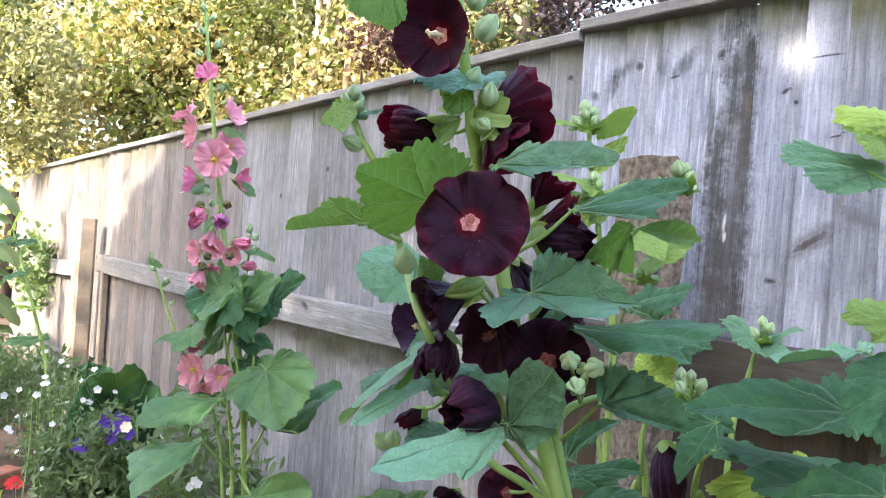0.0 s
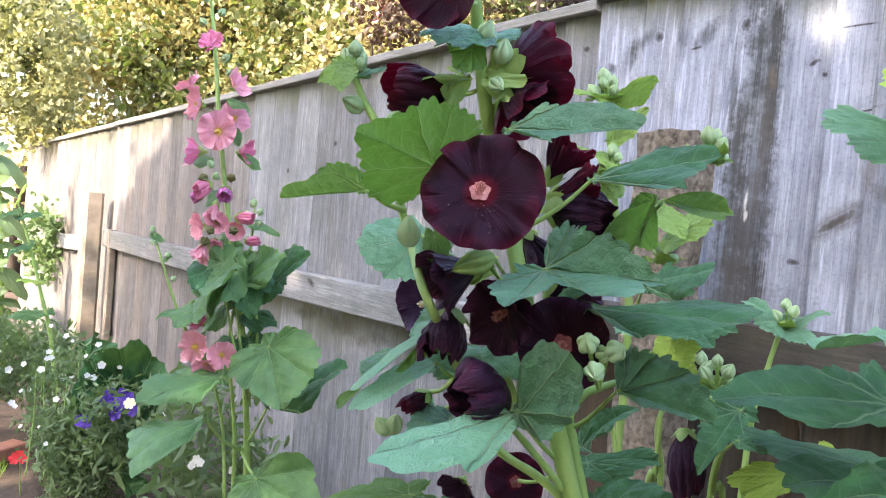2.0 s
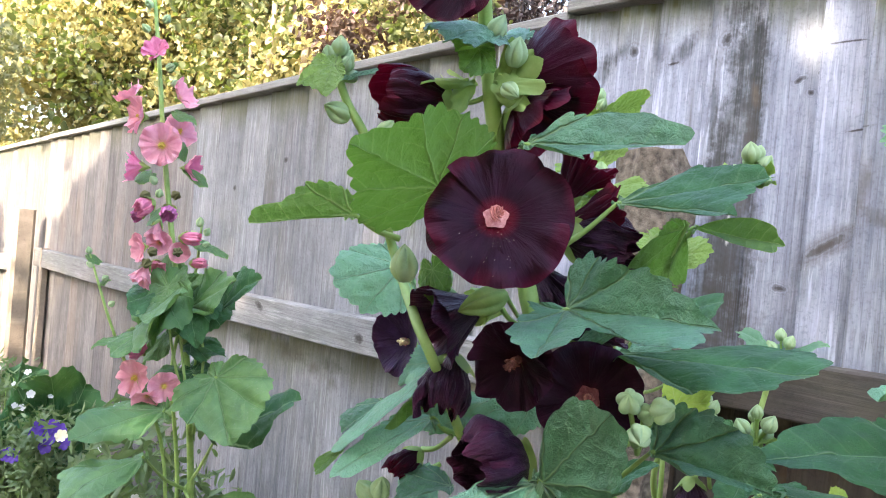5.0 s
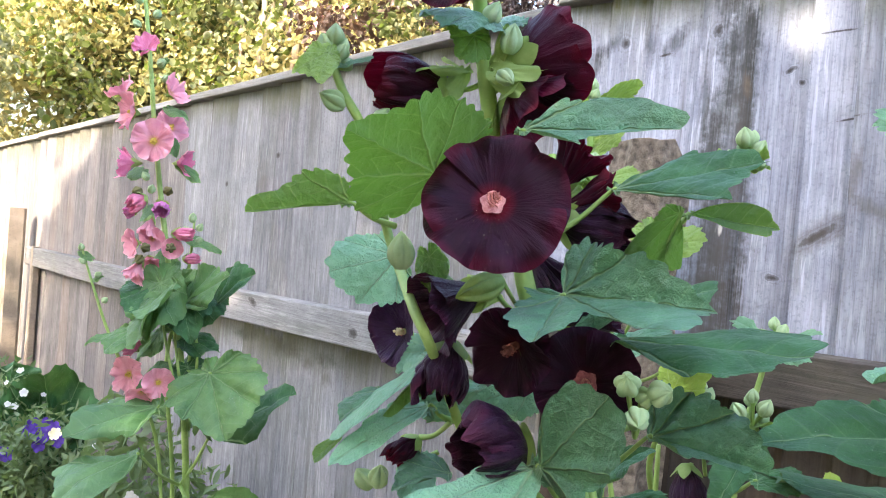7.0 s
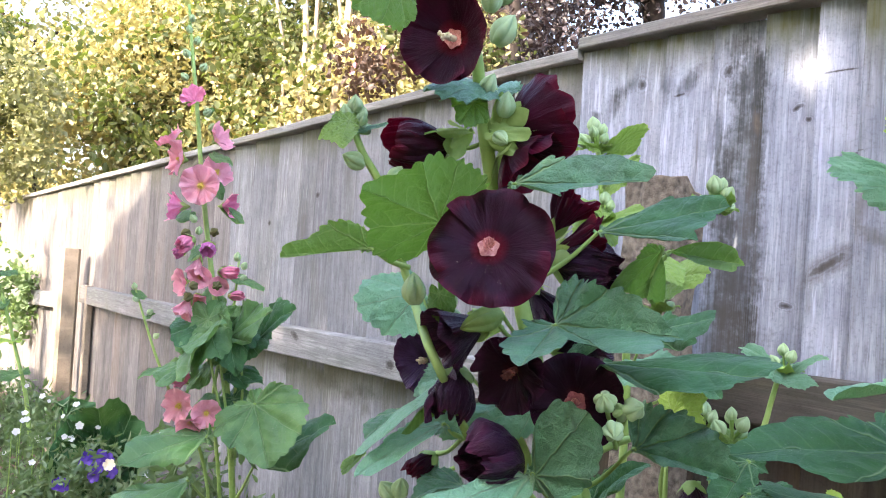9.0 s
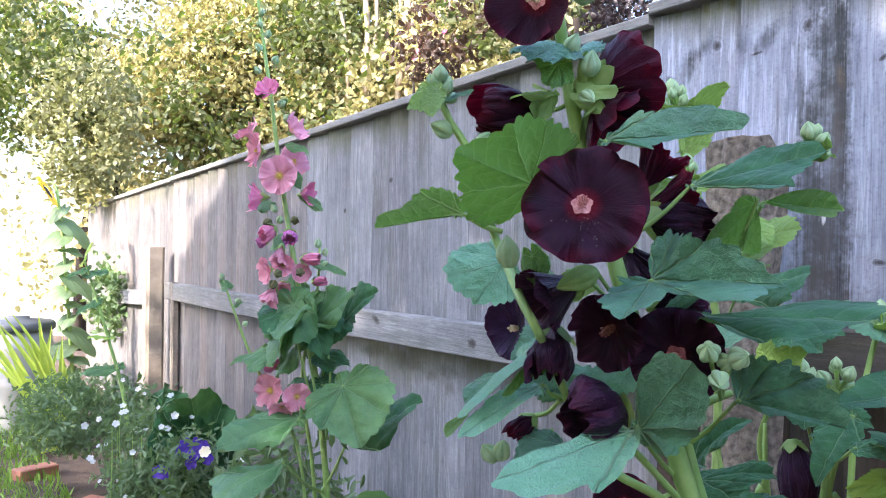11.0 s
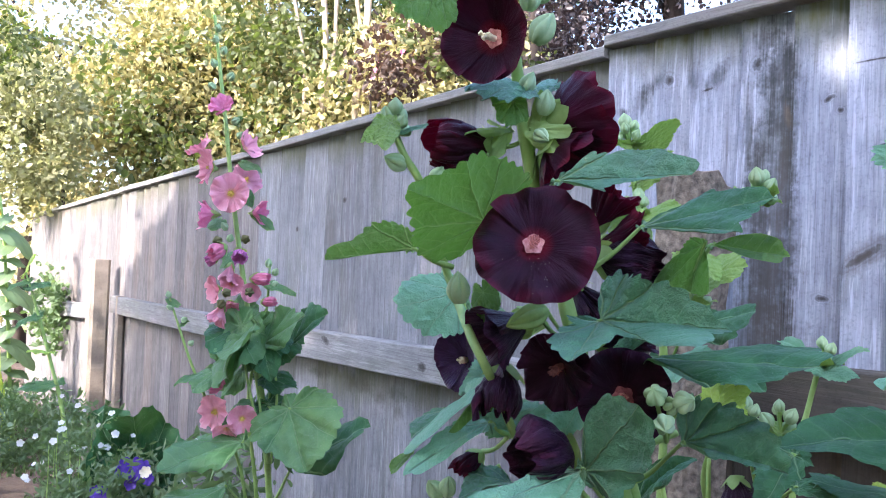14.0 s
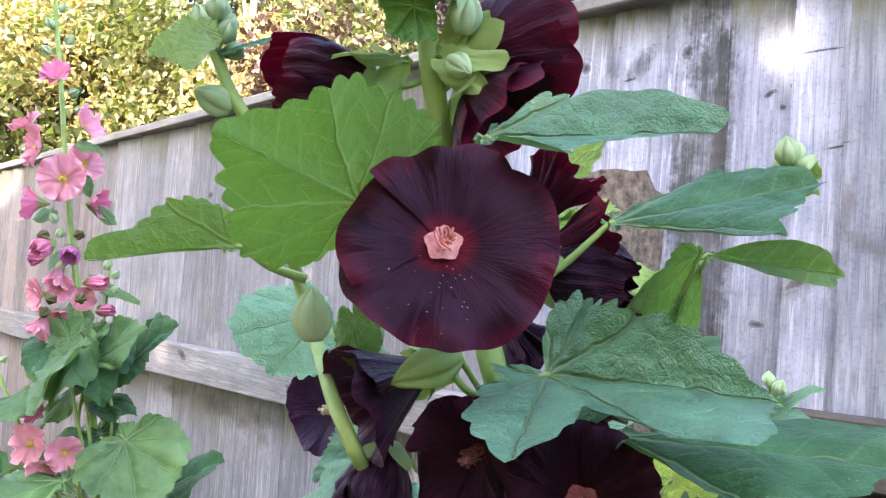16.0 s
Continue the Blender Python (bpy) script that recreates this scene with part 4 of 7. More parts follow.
BARK_DARK = plain_material("dark_bark", (0.016, 0.012, 0.010), (0.042, 0.030, 0.022), 5, 0.9, 0.8, 0.01)


def clumps(centre, radii, count, clump, per, size, seed, hole=0.0):
    """Leaf places in loose clumps spread through an ellipsoid, thinned by a noise so that gaps stay open."""
    rng = np.random.default_rng(seed)
    out, sz = [], []
    k = 0
    while k < count:
        d = rng.normal(size=3)
        d /= np.linalg.norm(d)
        p = np.array(centre) + d * np.array(radii) * rng.uniform(0.35, 1.0) ** 0.5
        k += 1
        if p[2] < 0.1 or noise.noise(Vector(p * 1.1)) < hole:
            continue
        n = int(per * rng.uniform(0.5, 1.4))
        out.append(p + rng.normal(size=(n, 3)) * clump * np.array([1, 1, 0.7]))
        sz.append(size * rng.uniform(0.6, 1.35, size=n))
    return np.concatenate(out), np.concatenate(sz)


def tree(name, base, trunk_h, trunk_r, crown, label, bark, leaf, seed, lean=(0, 0), trunks=1, limbs=7, gaps=(), round_leaf=0.45):
    """A tapered trunk with limbs, and a crown of many small leaves in clumps."""
    rng = random.Random(seed)
    top = thing(name, base, label, "tree" if trunk_h else "hedge")
    for k in range(trunks):
        b = Vector(base) + Vector((rng.uniform(-0.4, 0.4), rng.uniform(-0.4, 0.4), 0)) * (k > 0)
        e = b + Vector((lean[0] + rng.uniform(-0.4, 0.4), lean[1] + rng.uniform(-0.4, 0.4), trunk_h * rng.uniform(0.9, 1.1)))
        part("trunk", tube([b, b.lerp(e, 0.3) + Vector((rng.uniform(-.1, .1), rng.uniform(-.1, .1), 0)), b.lerp(e, 0.65) + Vector((rng.uniform(-.15, .15), rng.uniform(-.15, .15), 0)), e], [trunk_r * 1.3, trunk_r, trunk_r * 0.75, trunk_r * 0.4], 10, 0.25), bark, top)
        for q in range(limbs):
            f = rng.uniform(0.25, 0.95)
            s = b.lerp(e, f)
            a = rng.uniform(0, 6.28)
            ln = rng.uniform(0.6, 1.5)
            t = s + Vector((math.cos(a) * ln, math.sin(a) * ln, rng.uniform(0.3, 1.1)))
            part("limb", tube([s, s.lerp(t, 0.5) + Vector((0, 0, 0.12)), t], [trunk_r * 0.4, trunk_r * 0.25, trunk_r * 0.1], 6), bark, top)
    for i, (c, r, count, clump, per, size, hole) in enumerate(crown):
        pts, sz = clumps(c, r, count, clump, per, size, seed * 10 + i, hole)
        for gy, gz, gr in gaps:
            d = pts - np.array([FACE, gy, gz])
            keep = np.linalg.norm(np.cross(d, np.array(SUN_TO)), axis=1) > gr + sz * 0.30
            pts, sz = pts[keep], sz[keep]
        ob = leaf_cloud("crown", pts, sz, leaf if not isinstance(leaf, (list, tuple)) else leaf[i % len(leaf)], top, seed * 10 + i, None, round_leaf)
        ob["kind"] = "stuff"
    return top


# the HEDGE_DARK layers put shade between the golden leaves into leaf colour
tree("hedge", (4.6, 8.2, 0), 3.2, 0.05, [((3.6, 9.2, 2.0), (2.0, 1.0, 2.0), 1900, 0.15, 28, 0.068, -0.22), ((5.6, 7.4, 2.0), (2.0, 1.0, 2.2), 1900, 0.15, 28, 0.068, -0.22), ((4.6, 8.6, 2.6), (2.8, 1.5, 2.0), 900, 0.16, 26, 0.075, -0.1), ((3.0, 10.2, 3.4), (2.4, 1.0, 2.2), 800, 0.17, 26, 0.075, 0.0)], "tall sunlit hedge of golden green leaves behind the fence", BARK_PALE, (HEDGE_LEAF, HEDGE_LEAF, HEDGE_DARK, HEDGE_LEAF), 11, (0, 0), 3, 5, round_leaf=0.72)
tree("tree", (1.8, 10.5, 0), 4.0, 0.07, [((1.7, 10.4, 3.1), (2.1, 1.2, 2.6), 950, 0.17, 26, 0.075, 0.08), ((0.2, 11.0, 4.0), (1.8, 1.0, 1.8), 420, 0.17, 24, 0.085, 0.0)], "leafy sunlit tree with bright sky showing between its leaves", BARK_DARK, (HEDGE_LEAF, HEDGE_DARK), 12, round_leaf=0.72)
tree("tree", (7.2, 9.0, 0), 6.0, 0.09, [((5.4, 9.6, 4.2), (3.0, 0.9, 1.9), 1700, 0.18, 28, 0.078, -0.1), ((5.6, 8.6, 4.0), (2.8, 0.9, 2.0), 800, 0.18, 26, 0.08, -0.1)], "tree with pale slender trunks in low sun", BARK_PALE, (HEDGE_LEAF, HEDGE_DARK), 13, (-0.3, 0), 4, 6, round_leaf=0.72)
tree("tree", (7.0, 5.7, 0), 6.0, 0.13, [((6.3, 5.2, 3.4), (1.5, 1.8, 2.2), 2600, 0.20, 30, 0.054, -0.05)], "dark copper-leaved tree against a pale sky", BARK_DARK, PURPLE_LEAF, 14, (0, 0), 1, 9, round_leaf=0.72)
# openings in the crown through which low sun reaches the fence (y, z, half width)
SUN_GAPS = [(0.912, 1.705, -0.0105), (0.895, 1.611, -0.010), (0.845, 1.669, -0.0115), (0.753, 1.182, -0.02), (2.793, 1.162, -0.018), (2.728, 1.000, -0.012), (2.55, 1.02, -0.01), (5.185, 0.531, 0.02), (4.559, 0.379, 0.0), (6.516, 0.665, 0.06)]
for (y0, z0), (y1, z1), wide in (((4.63, 1.66), (5.28, 1.16), 0.075), ((4.98, 1.65), (5.62, 1.10), 0.055), ((5.22, 1.64), (5.90, 1.05), 0.05), ((4.42, 1.66), (4.62, 1.50), 0.02)):
    SUN_GAPS += [(y0 + (y1 - y0) * k / 7, z0 + (z1 - z0) * k / 7, wide * (0.7 + 0.4 * math.sin(2.3 * k + 9 * y0))) for k in range(8)]
_rng = random.Random(8)
SUN_GAPS += [(5.35 + 0.2 * i + _rng.uniform(-.08, .08), 0.35 + 0.2 * j + _rng.uniform(-.08, .08), _rng.uniform(0.03, 0.105)) for i in range(12) for j in range(7)]


def sun_mark(p, size):
    """The gap on the fence's plane that lets the sun reach p."""
    s = (FACE - p[0]) / SUN_TO.x
    return (p[1] + s * SUN_TO.y, p[2] + s * SUN_TO.z, size)


SUN_GAPS += [sun_mark((0.824, 0.653, 1.162), 0.0), sun_mark((0.765, 1.985, 0.836), 0.0), sun_mark((0.971, 1.965, 0.881), -0.01), sun_mark((0.774, 5.612, 0.456), 0.10), sun_mark((0.795, 5.594, 0.657), 0.10), sun_mark((0.841, 6.410, 0.565), 0.10), sun_mark((0.767, 4.008, -0.023), 0.06), sun_mark((1.146, 1.897, 0.865), -0.01), sun_mark((0.901, 0.588, 1.031), -0.005), sun_mark((1.314, 5.262, 1.124), 0.08)]
# a tall tree across the garden that shades the near plants and fence
tree("tree", (-4.6, -0.6, 0), 4.2, 0.16, [((-3.6, 0.6, 4.0), (1.5, 2.7, 2.2), 2000, 0.22, 14, 0.17, -0.4), ((-3.5, 3.4, 3.7), (1.2, 1.6, 2.2), 760, 0.2, 12, 0.16, -0.3), ((-3.5, 5.4, 3.4), (0.9, 1.2, 1.9), 170, 0.16, 10, 0.15, -0.1), ((-3.6, -2.4, 4.0), (1.6, 1.9, 2.2), 900, 0.22, 14, 0.17, -0.3)], "broad tree across the garden that shades the plants", BARK_DARK, HEDGE_DARK, 15, (0.8, 0.6), 1, 9, SUN_GAPS)

slim = thing("tree", (4.3, 6.2, 0), "slender pale trunks standing behind the fence", "tree")
for a, q, r in (((3.929, 7.738, 4.292), (3.996, 7.724, 2.863), 0.030), ((4.227, 7.896, 4.402), (4.164, 7.972, 2.918), 0.022), ((4.326, 7.468, 4.305), (4.280, 7.532, 2.872), 0.036), ((4.340, 7.820, 4.406), (4.497, 7.745, 2.930), 0.022), ((3.768, 8.088, 4.353), (3.939, 8.004, 2.894), 0.018)):
    a, q = Vector(a), Vector(q)
    foot = Vector((q.x, q.y, 0))
    part("trunk", tube([foot, foot.lerp(q, 0.6), q, q.lerp(a, 0.35) + Vector((0.05 * math.sin(60 * r), 0, 0)), q.lerp(a, 0.7) - Vector((0.04 * math.cos(90 * r), 0, 0)), a, a + (a - q) * 1.2], [r * 1.3, r * 1.1, r, r * 0.9, r, r * 0.85, r * 0.4], 8, 0.6), BARK_PALE, slim)
dark_trunk = thing("tree", (5.9, 5.2, 0), "single dark trunk behind the fence", "tree")
_q, _a = Vector((4.849, 5.549, 3.142)), Vector((4.788, 5.577, 4.159))
part("trunk", tube([(_q.x, _q.y, 0), _q, _q.lerp(_a, 0.5), _a, _a + (_a - _q)], [0.10, 0.075, 0.07, 0.065, 0.05], 10, 0.2), BARK_DARK, dark_trunk)

# hedges that close the garden behind and beside the camera
for lo, hi, n, sd in (((-7.2, -5.0, 0.0), (3.5, -4.2, 2.6), 9000, 91), ((-7.4, -4.5, 0.0), (-6.6, 12.0, 2.4), 11000, 92), ((3.2, -4.5, 0.0), (4.0, 0.2, 2.6), 5000, 93)):
    rng = np.random.default_rng(sd)
    pts = np.array(lo) + (np.array(hi) - np.array(lo)) * rng.uniform(size=(n, 3))
    top = thing("hedge", ((lo[0] + hi[0]) / 2, (lo[1] + hi[1]) / 2, 0), "dense dark green garden hedge", "hedge")
    ob = leaf_cloud("foliage", pts, rng.uniform(0.14, 0.26, n), HEDGE_DARK, top, sd, None, 0.6)
    ob["kind"] = "stuff"
    for k in range(6):
        f = (k + 0.5) / 6
        p = Vector(lo).lerp(Vector(hi), f)
        part("stem", tube([(p.x, p.y, 0), (p.x + 0.1, p.y, 1.0), (p.x, p.y + 0.05, 2.0)], [0.05, 0.04, 0.02], 6), BARK_DARK, top)

# a pale rendered wall in full sun beyond the end of the fence
bm = block(bmesh.new(), (-1.7, 0.0, 0.0), (1.7, 0.16, 1.75), 0.01)
part("wall", bm, RENDER_WALL, None, "", Matrix.Translation((1.1, 12.9, 0)) @ Matrix.Rotation(radians(-48), 4, "Z"), False)
tagged(bpy.data.objects["wall"], "pale rendered garden wall in full sun", "wall", "", "structure")

# ---- black hollyhock ----
black = thing("hollyhock", (0.62, 0.68, 0), "tall hollyhock with near-black maroon flowers and blue-green leaves", "hollyhock", "hollyhocks by the fence")
_p, _q = Vector((0.585, 0.560, 1.052)), Vector((0.568, 0.570, 1.105))


def run_down(p, q, z, ease=1.0):
    """The place at height z on the line from q through p, bent towards the plumb by ease."""
    d = (p - q) * ((p.z - z) / (q.z - p.z))
    return Vector((p.x + d.x * ease, p.y + d.y * ease, z))


STEM_A = [run_down(_p, _q, z, 0.75) for z in (0.0, 0.2, 0.4, 0.6, 0.75, 0.88, 0.98)] + [(0.568, 0.570, 1.105), (0.550, 0.585, 1.167), (0.536, 0.597, 1.229), (0.531, 0.608, 1.267), (0.519, 0.620, 1.321), (0.505, 0.626, 1.370), (0.490, 0.627, 1.426), (0.471, 0.619, 1.481), (0.456, 0.613, 1.530)]
part("stem", tube(STEM_A, [0.0096, 0.0096, 0.0094, 0.0092, 0.0091, 0.0090, 0.0088, 0.0085, 0.0078, 0.0075, 0.007, 0.0068, 0.0064, 0.0058, 0.005, 0.003], 12, 0.12), STEM, black)
STEM_B = [(0.586, 0.563, 1.044), (0.566, 0.589, 1.067), (0.548, 0.629, 1.085), (0.530, 0.656, 1.132), (0.489, 0.644, 1.186), (0.461, 0.627, 1.212), (0.462, 0.648, 1.233), (0.483, 0.701, 1.266), (0.483, 0.722, 1.298), (0.429, 0.681, 1.358), (0.415, 0.691, 1.386), (0.407, 0.698, 1.409)]
part("stem", tube(STEM_B, [0.0042, 0.0040, 0.0040, 0.0040, 0.0040, 0.0039, 0.0039, 0.0038, 0.0038, 0.0036, 0.0033, 0.003], 10, 0.12), STEM, black)
STEM_C = [(0.603, 0.555, 1.018), (0.594, 0.562, 1.060), (0.589, 0.574, 1.102), (0.589, 0.580, 1.125), (0.603, 0.576, 1.143), (0.629, 0.563, 1.155)]
part("stem", tube(STEM_C, [0.0055, 0.0052, 0.005, 0.0045, 0.004, 0.003], 10, 0.1), STEM, black)

part("stem", tube([(0.574, 0.565, 1.062), (0.556, 0.566, 1.080), (0.527, 0.570, 1.108), (0.510, 0.571, 1.123)], [0.0036, 0.0032, 0.003, 0.0025], 8, 0.1), STEM, black)

# upper leaves
add_leaf(black, (0.437, 0.608, 1.330), (0.357, 0.594, 1.347), (0.431, 0.571, 1.390), (0.395, 0.653, 1.293), LEAF_UNDER, (0.509, 0.622, 1.341), label="bright green leaf seen from its underside", seed=1, bulge=0.02, wave=0.012, arch=0.03, reach=(0.36, 0.49, 0.46, 0.44, 0.43, 0.52, 0.64, 0.67, 0.68, 0.7, 0.73, 0.83, 1, 0.84, 0.78, 0.74, 0.69, 0.65, 0.62, 0.63, 0.63, 0.52, 0.4, 0.34))
add_leaf(black, (0.410, 0.666, 1.306), (0.361, 0.727, 1.295), (0.391, 0.692, 1.366), (0.349, 0.644, 1.287), LEAF_UNDER, (0.448, 0.660, 1.293), seed=2, bulge=0.02, wave=0.015, arch=0.0, reach=(0.04, 0.04, 0.05, 0.07, 0.13, 0.22, 0.15, 0.12, 0.1, 0.1, 0.1, 0.11, 1, 0.71, 0.56, 0.46, 0.35, 0.25, 0.18, 0.08, 0.06, 0.04, 0.04, 0.04))
add_leaf(black, (0.481, 0.568, 1.364), (0.532, 0.486, 1.369), (0.529, 0.569, 1.431), (0.439, 0.506, 1.331), LEAF, (0.508, 0.623, 1.362), seed=3, bulge=0.02, wave=0.015, arch=0.0, reach=(0.08, 0.07, 0.07, 0.07, 0.07, 0.09, 0.11, 0.13, 0.17, 0.48, 0.49, 0.52, 1, 0.83, 0.47, 0.38, 0.19, 0.11, 0.08, 0.06, 0.06, 0.06, 0.06, 0.07))
add_leaf(black, (0.496, 0.620, 1.447), (0.409, 0.597, 1.426), (0.505, 0.663, 1.460), (0.441, 0.585, 1.425), LEAF, (0.495, 0.633, 1.444), seed=4, wave=0.02, base=1.3)
plain_leaf(black, (0.471, 0.617, 1.432), (0.451, 0.608, 1.412), (0.571, 0.704, 0.281), LEAF_UNDER, None, seed=41, width=1.0)
plain_leaf(black, (0.361, 0.577, 1.498), (0.329, 0.575, 1.471), (0.492, 0.745, 0.416), LEAF_UNDER, (0.444, 0.593, 1.501), seed=42, width=1.2)
# middle leaves
add_leaf(black, (0.528, 0.562, 1.254), (0.548, 0.458, 1.258), (0.558, 0.539, 1.337), (0.453, 0.514, 1.233), LEAF, (0.530, 0.601, 1.234), label="broad blue-green leaf with a toothed edge", seed=5, bulge=0.022, wave=0.02, arch=0.0, reach=(0.23, 0.24, 0.25, 0.29, 0.36, 0.46, 0.67, 0.93, 0.77, 0.56, 1.25, 1.03, 1.01, 0.73, 0.56, 0.48, 0.43, 0.4, 0.34, 0.24, 0.09, 0.07, 0.07, 0.15))
add_leaf(black, (0.574, 0.562, 1.333), (0.634, 0.479, 1.359), (0.647, 0.589, 1.378), (0.537, 0.485, 1.303), LEAF_DEEP, (0.543, 0.605, 1.289), seed=6, bulge=0.03, wave=0.015, arch=0.0, reach=(0.06, 0.05, 0.04, 0.04, 0.04, 0.05, 0.06, 0.08, 0.15, 0.8, 0.83, 0.88, 1, 0.77, 0.53, 0.21, 0.11, 0.07, 0.06, 0.05, 0.05, 0.05, 0.05, 0.06))
add_leaf(black, (0.632, 0.545, 1.320), (0.607, 0.565, 1.284), (0.591, 0.543, 1.328), (0.655, 0.548, 1.287), LEAF_UNDER, (0.632, 0.567, 1.274), seed=7, bulge=0.02, wave=0.02, arch=0.0, reach=(0.12, 0.09, 0.08, 0.07, 0.07, 0.08, 0.09, 0.12, 0.89, 0.95, 0.91, 0.95, 1.03, 1.14, 0.72, 0.5, 0.42, 0.38, 0.27, 0.18, 0.14, 0.12, 0.12, 0.12))
add_leaf(black, (0.643, 0.542, 1.321), (0.637, 0.469, 1.313), (0.657, 0.512, 1.376), (0.590, 0.528, 1.291), LEAF_UNDER, (0.637, 0.551, 1.311), seed=8, bulge=0.02, wave=0.02, arch=0.0, reach=(0.02, 0.1, 0.08, 0.07, 0.07, 0.07, 0.08, 0.09, 0.09, 0.11, 0.15, 0.97, 1.01, 0.72, 0.01, 0.01, 0, 0, 0, 0, 0, 0, 0.01, 0.01))
add_leaf(black, (0.554, 0.537, 1.226), (0.594, 0.412, 1.232), (0.665, 0.532, 1.245), (0.469, 0.467, 1.200), LEAF_DEEP, (0.600, 0.600, 1.190), label="dark blue-green leaf held nearly flat", seed=9, bulge=0.022, wave=0.02, arch=0.0, reach=(0.06, 0.05, 0.05, 0.04, 0.05, 0.05, 0.06, 0.09, 0.16, 0.48, 0.64, 0.81, 0.99, 0.97, 0.52, 0.24, 0.16, 0.12, 0.08, 0.07, 0.06, 0.06, 0.06, 0.07))
add_leaf(black, (0.539, 0.580, 1.206), (0.557, 0.534, 1.242), (0.507, 0.540, 1.202), (0.568, 0.598, 1.246), LEAF_PALE, (0.549, 0.597, 1.200), seed=10, wave=0.02, arch=0.0, reach=(0.07, 0.07, 0.07, 0.06, 0.07, 0.08, 0.09, 0.14, 0.25, 0.35, 0.55, 0.76, 0.96, 0.43, 0.31, 0.12, 0.07, 0.05, 0.04, 0.04, 0.04, 0.04, 0.04, 0.05))
add_leaf(black, (0.841, 0.574, 1.078), (0.861, 0.534, 1.083), (0.834, 0.541, 1.075), (0.870, 0.565, 1.089), LEAF_DEEP, (0.858, 0.621, 1.048), seed=33, base=0.5)
# lower leaves
add_leaf(black, (0.489, 0.537, 1.144), (0.483, 0.480, 1.203), (0.483, 0.472, 1.116), (0.456, 0.563, 1.200), LEAF, (0.573, 0.575, 1.086), label="large blue-green leaf with crinkled veins", seed=11, bulge=0.022, wave=0.03, arch=0.02, reach=(0.16, 0.17, 0.13, 0.1, 0.08, 0.08, 0.08, 0.08, 0.09, 0.16, 0.59, 0.82, 1, 0.98, 0.8, 0.58, 0.46, 0.39, 0.3, 0.24, 0.2, 0.17, 0.16, 0.16))
add_leaf(black, (0.486, 0.541, 1.141), (0.381, 0.567, 1.108), (0.475, 0.637, 1.136), (0.445, 0.466, 1.095), LEAF_PALE, None, label="drooping half of a large leaf", seed=31, bulge=0.03, wave=0.035, arch=0.02, reach=(0.02, 0.02, 0.02, 0.02, 0.02, 0.03, 0.05, 0.14, 0.28, 0.47, 0.68, 0.96, 0.99, 0.52, 0.39, 0.29, 0.14, 0.1, 0.08, 0.07, 0.07, 0.05, 0.03, 0.02))
add_leaf(black, (0.580, 0.517, 1.158), (0.599, 0.436, 1.149), (0.622, 0.495, 1.211), (0.521, 0.478, 1.152), LEAF, (0.594, 0.598, 1.100), seed=12, bulge=0.035, wave=0.02, arch=0.02, reach=(0.03, 0.03, 0.03, 0.03, 0.03, 0.04, 0.05, 0.09, 0.29, 0.43, 0.5, 0.82, 1.01, 0.89, 0.79, 0.65, 0.56, 0.5, 0.47, 0.46, 0.4, 0.11, 0.05, 0.04))
add_leaf(black, (0.487, 0.652, 1.199), (0.431, 0.685, 1.131), (0.509, 0.726, 1.177), (0.459, 0.592, 1.154), LEAF_PALE, (0.519, 0.671, 1.169), seed=13, bulge=0.03, wave=0.012, arch=0.0, reach=(0.06, 0.06, 0.06, 0.06, 0.06, 0.06, 0.06, 0.06, 0.06, 0.12, 0.2, 0.37, 1.01, 0.98, 0.47, 0.34, 0.28, 0.18, 0.16, 0.15, 0.06, 0.06, 0.06, 0.06))
add_leaf(black, (0.487, 0.710, 1.160), (0.456, 0.722, 1.136), (0.483, 0.745, 1.163), (0.474, 0.682, 1.142), LEAF, None, seed=90, bulge=0.03, wave=0.02, reach=(0.05, 0.06, 0.07, 0.07, 0.07, 0.09, 0.11, 0.15, 0.17, 0.22, 0.33, 0.71, 1.03, 0.93, 0.76, 0.48, 0.28, 0.17, 0.09, 0.06, 0.05, 0.05, 0.04, 0.05))
add_leaf(black, (0.522, 0.694, 1.194), (0.495, 0.703, 1.172), (0.511, 0.722, 1.201), (0.506, 0.670, 1.185), LEAF_PALE, None, seed=91, bulge=0.03, wave=0.02, reach=(0.06, 0.05, 0.04, 0.04, 0.04, 0.05, 0.05, 0.07, 0.13, 0.3, 0.4, 0.66, 1, 0.89, 0.68, 0.57, 0.58, 0.6, 0.59, 0.49, 0.27, 0.14, 0.1, 0.08))
add_leaf(black, (0.524, 0.665, 1.100), (0.481, 0.680, 1.090), (0.521, 0.703, 1.110), (0.497, 0.635, 1.102), LEAF, None, seed=92, bulge=0.03, wave=0.02, reach=(0.05, 0.06, 0.06, 0.08, 0.1, 0.14, 0.22, 0.46, 0.55, 0.73, 0.99, 1.09, 1.01, 0.89, 0.82, 0.78, 0.79, 0.63, 0.36, 0.19, 0.1, 0.07, 0.06, 0.06))
add_leaf(black, (0.524, 0.659, 1.158), (0.499, 0.674, 1.158), (0.524, 0.676, 1.176), (0.508, 0.650, 1.140), LEAF_PALE, None, seed=93, bulge=0.03, wave=0.02, reach=(0.07, 0.09, 0.16, 0.24, 0.29, 0.32, 0.34, 0.4, 0.47, 0.57, 0.65, 0.74, 1, 0.87, 0.66, 0.4, 0.23, 0.11, 0.07, 0.06, 0.05, 0.05, 0.05, 0.05))
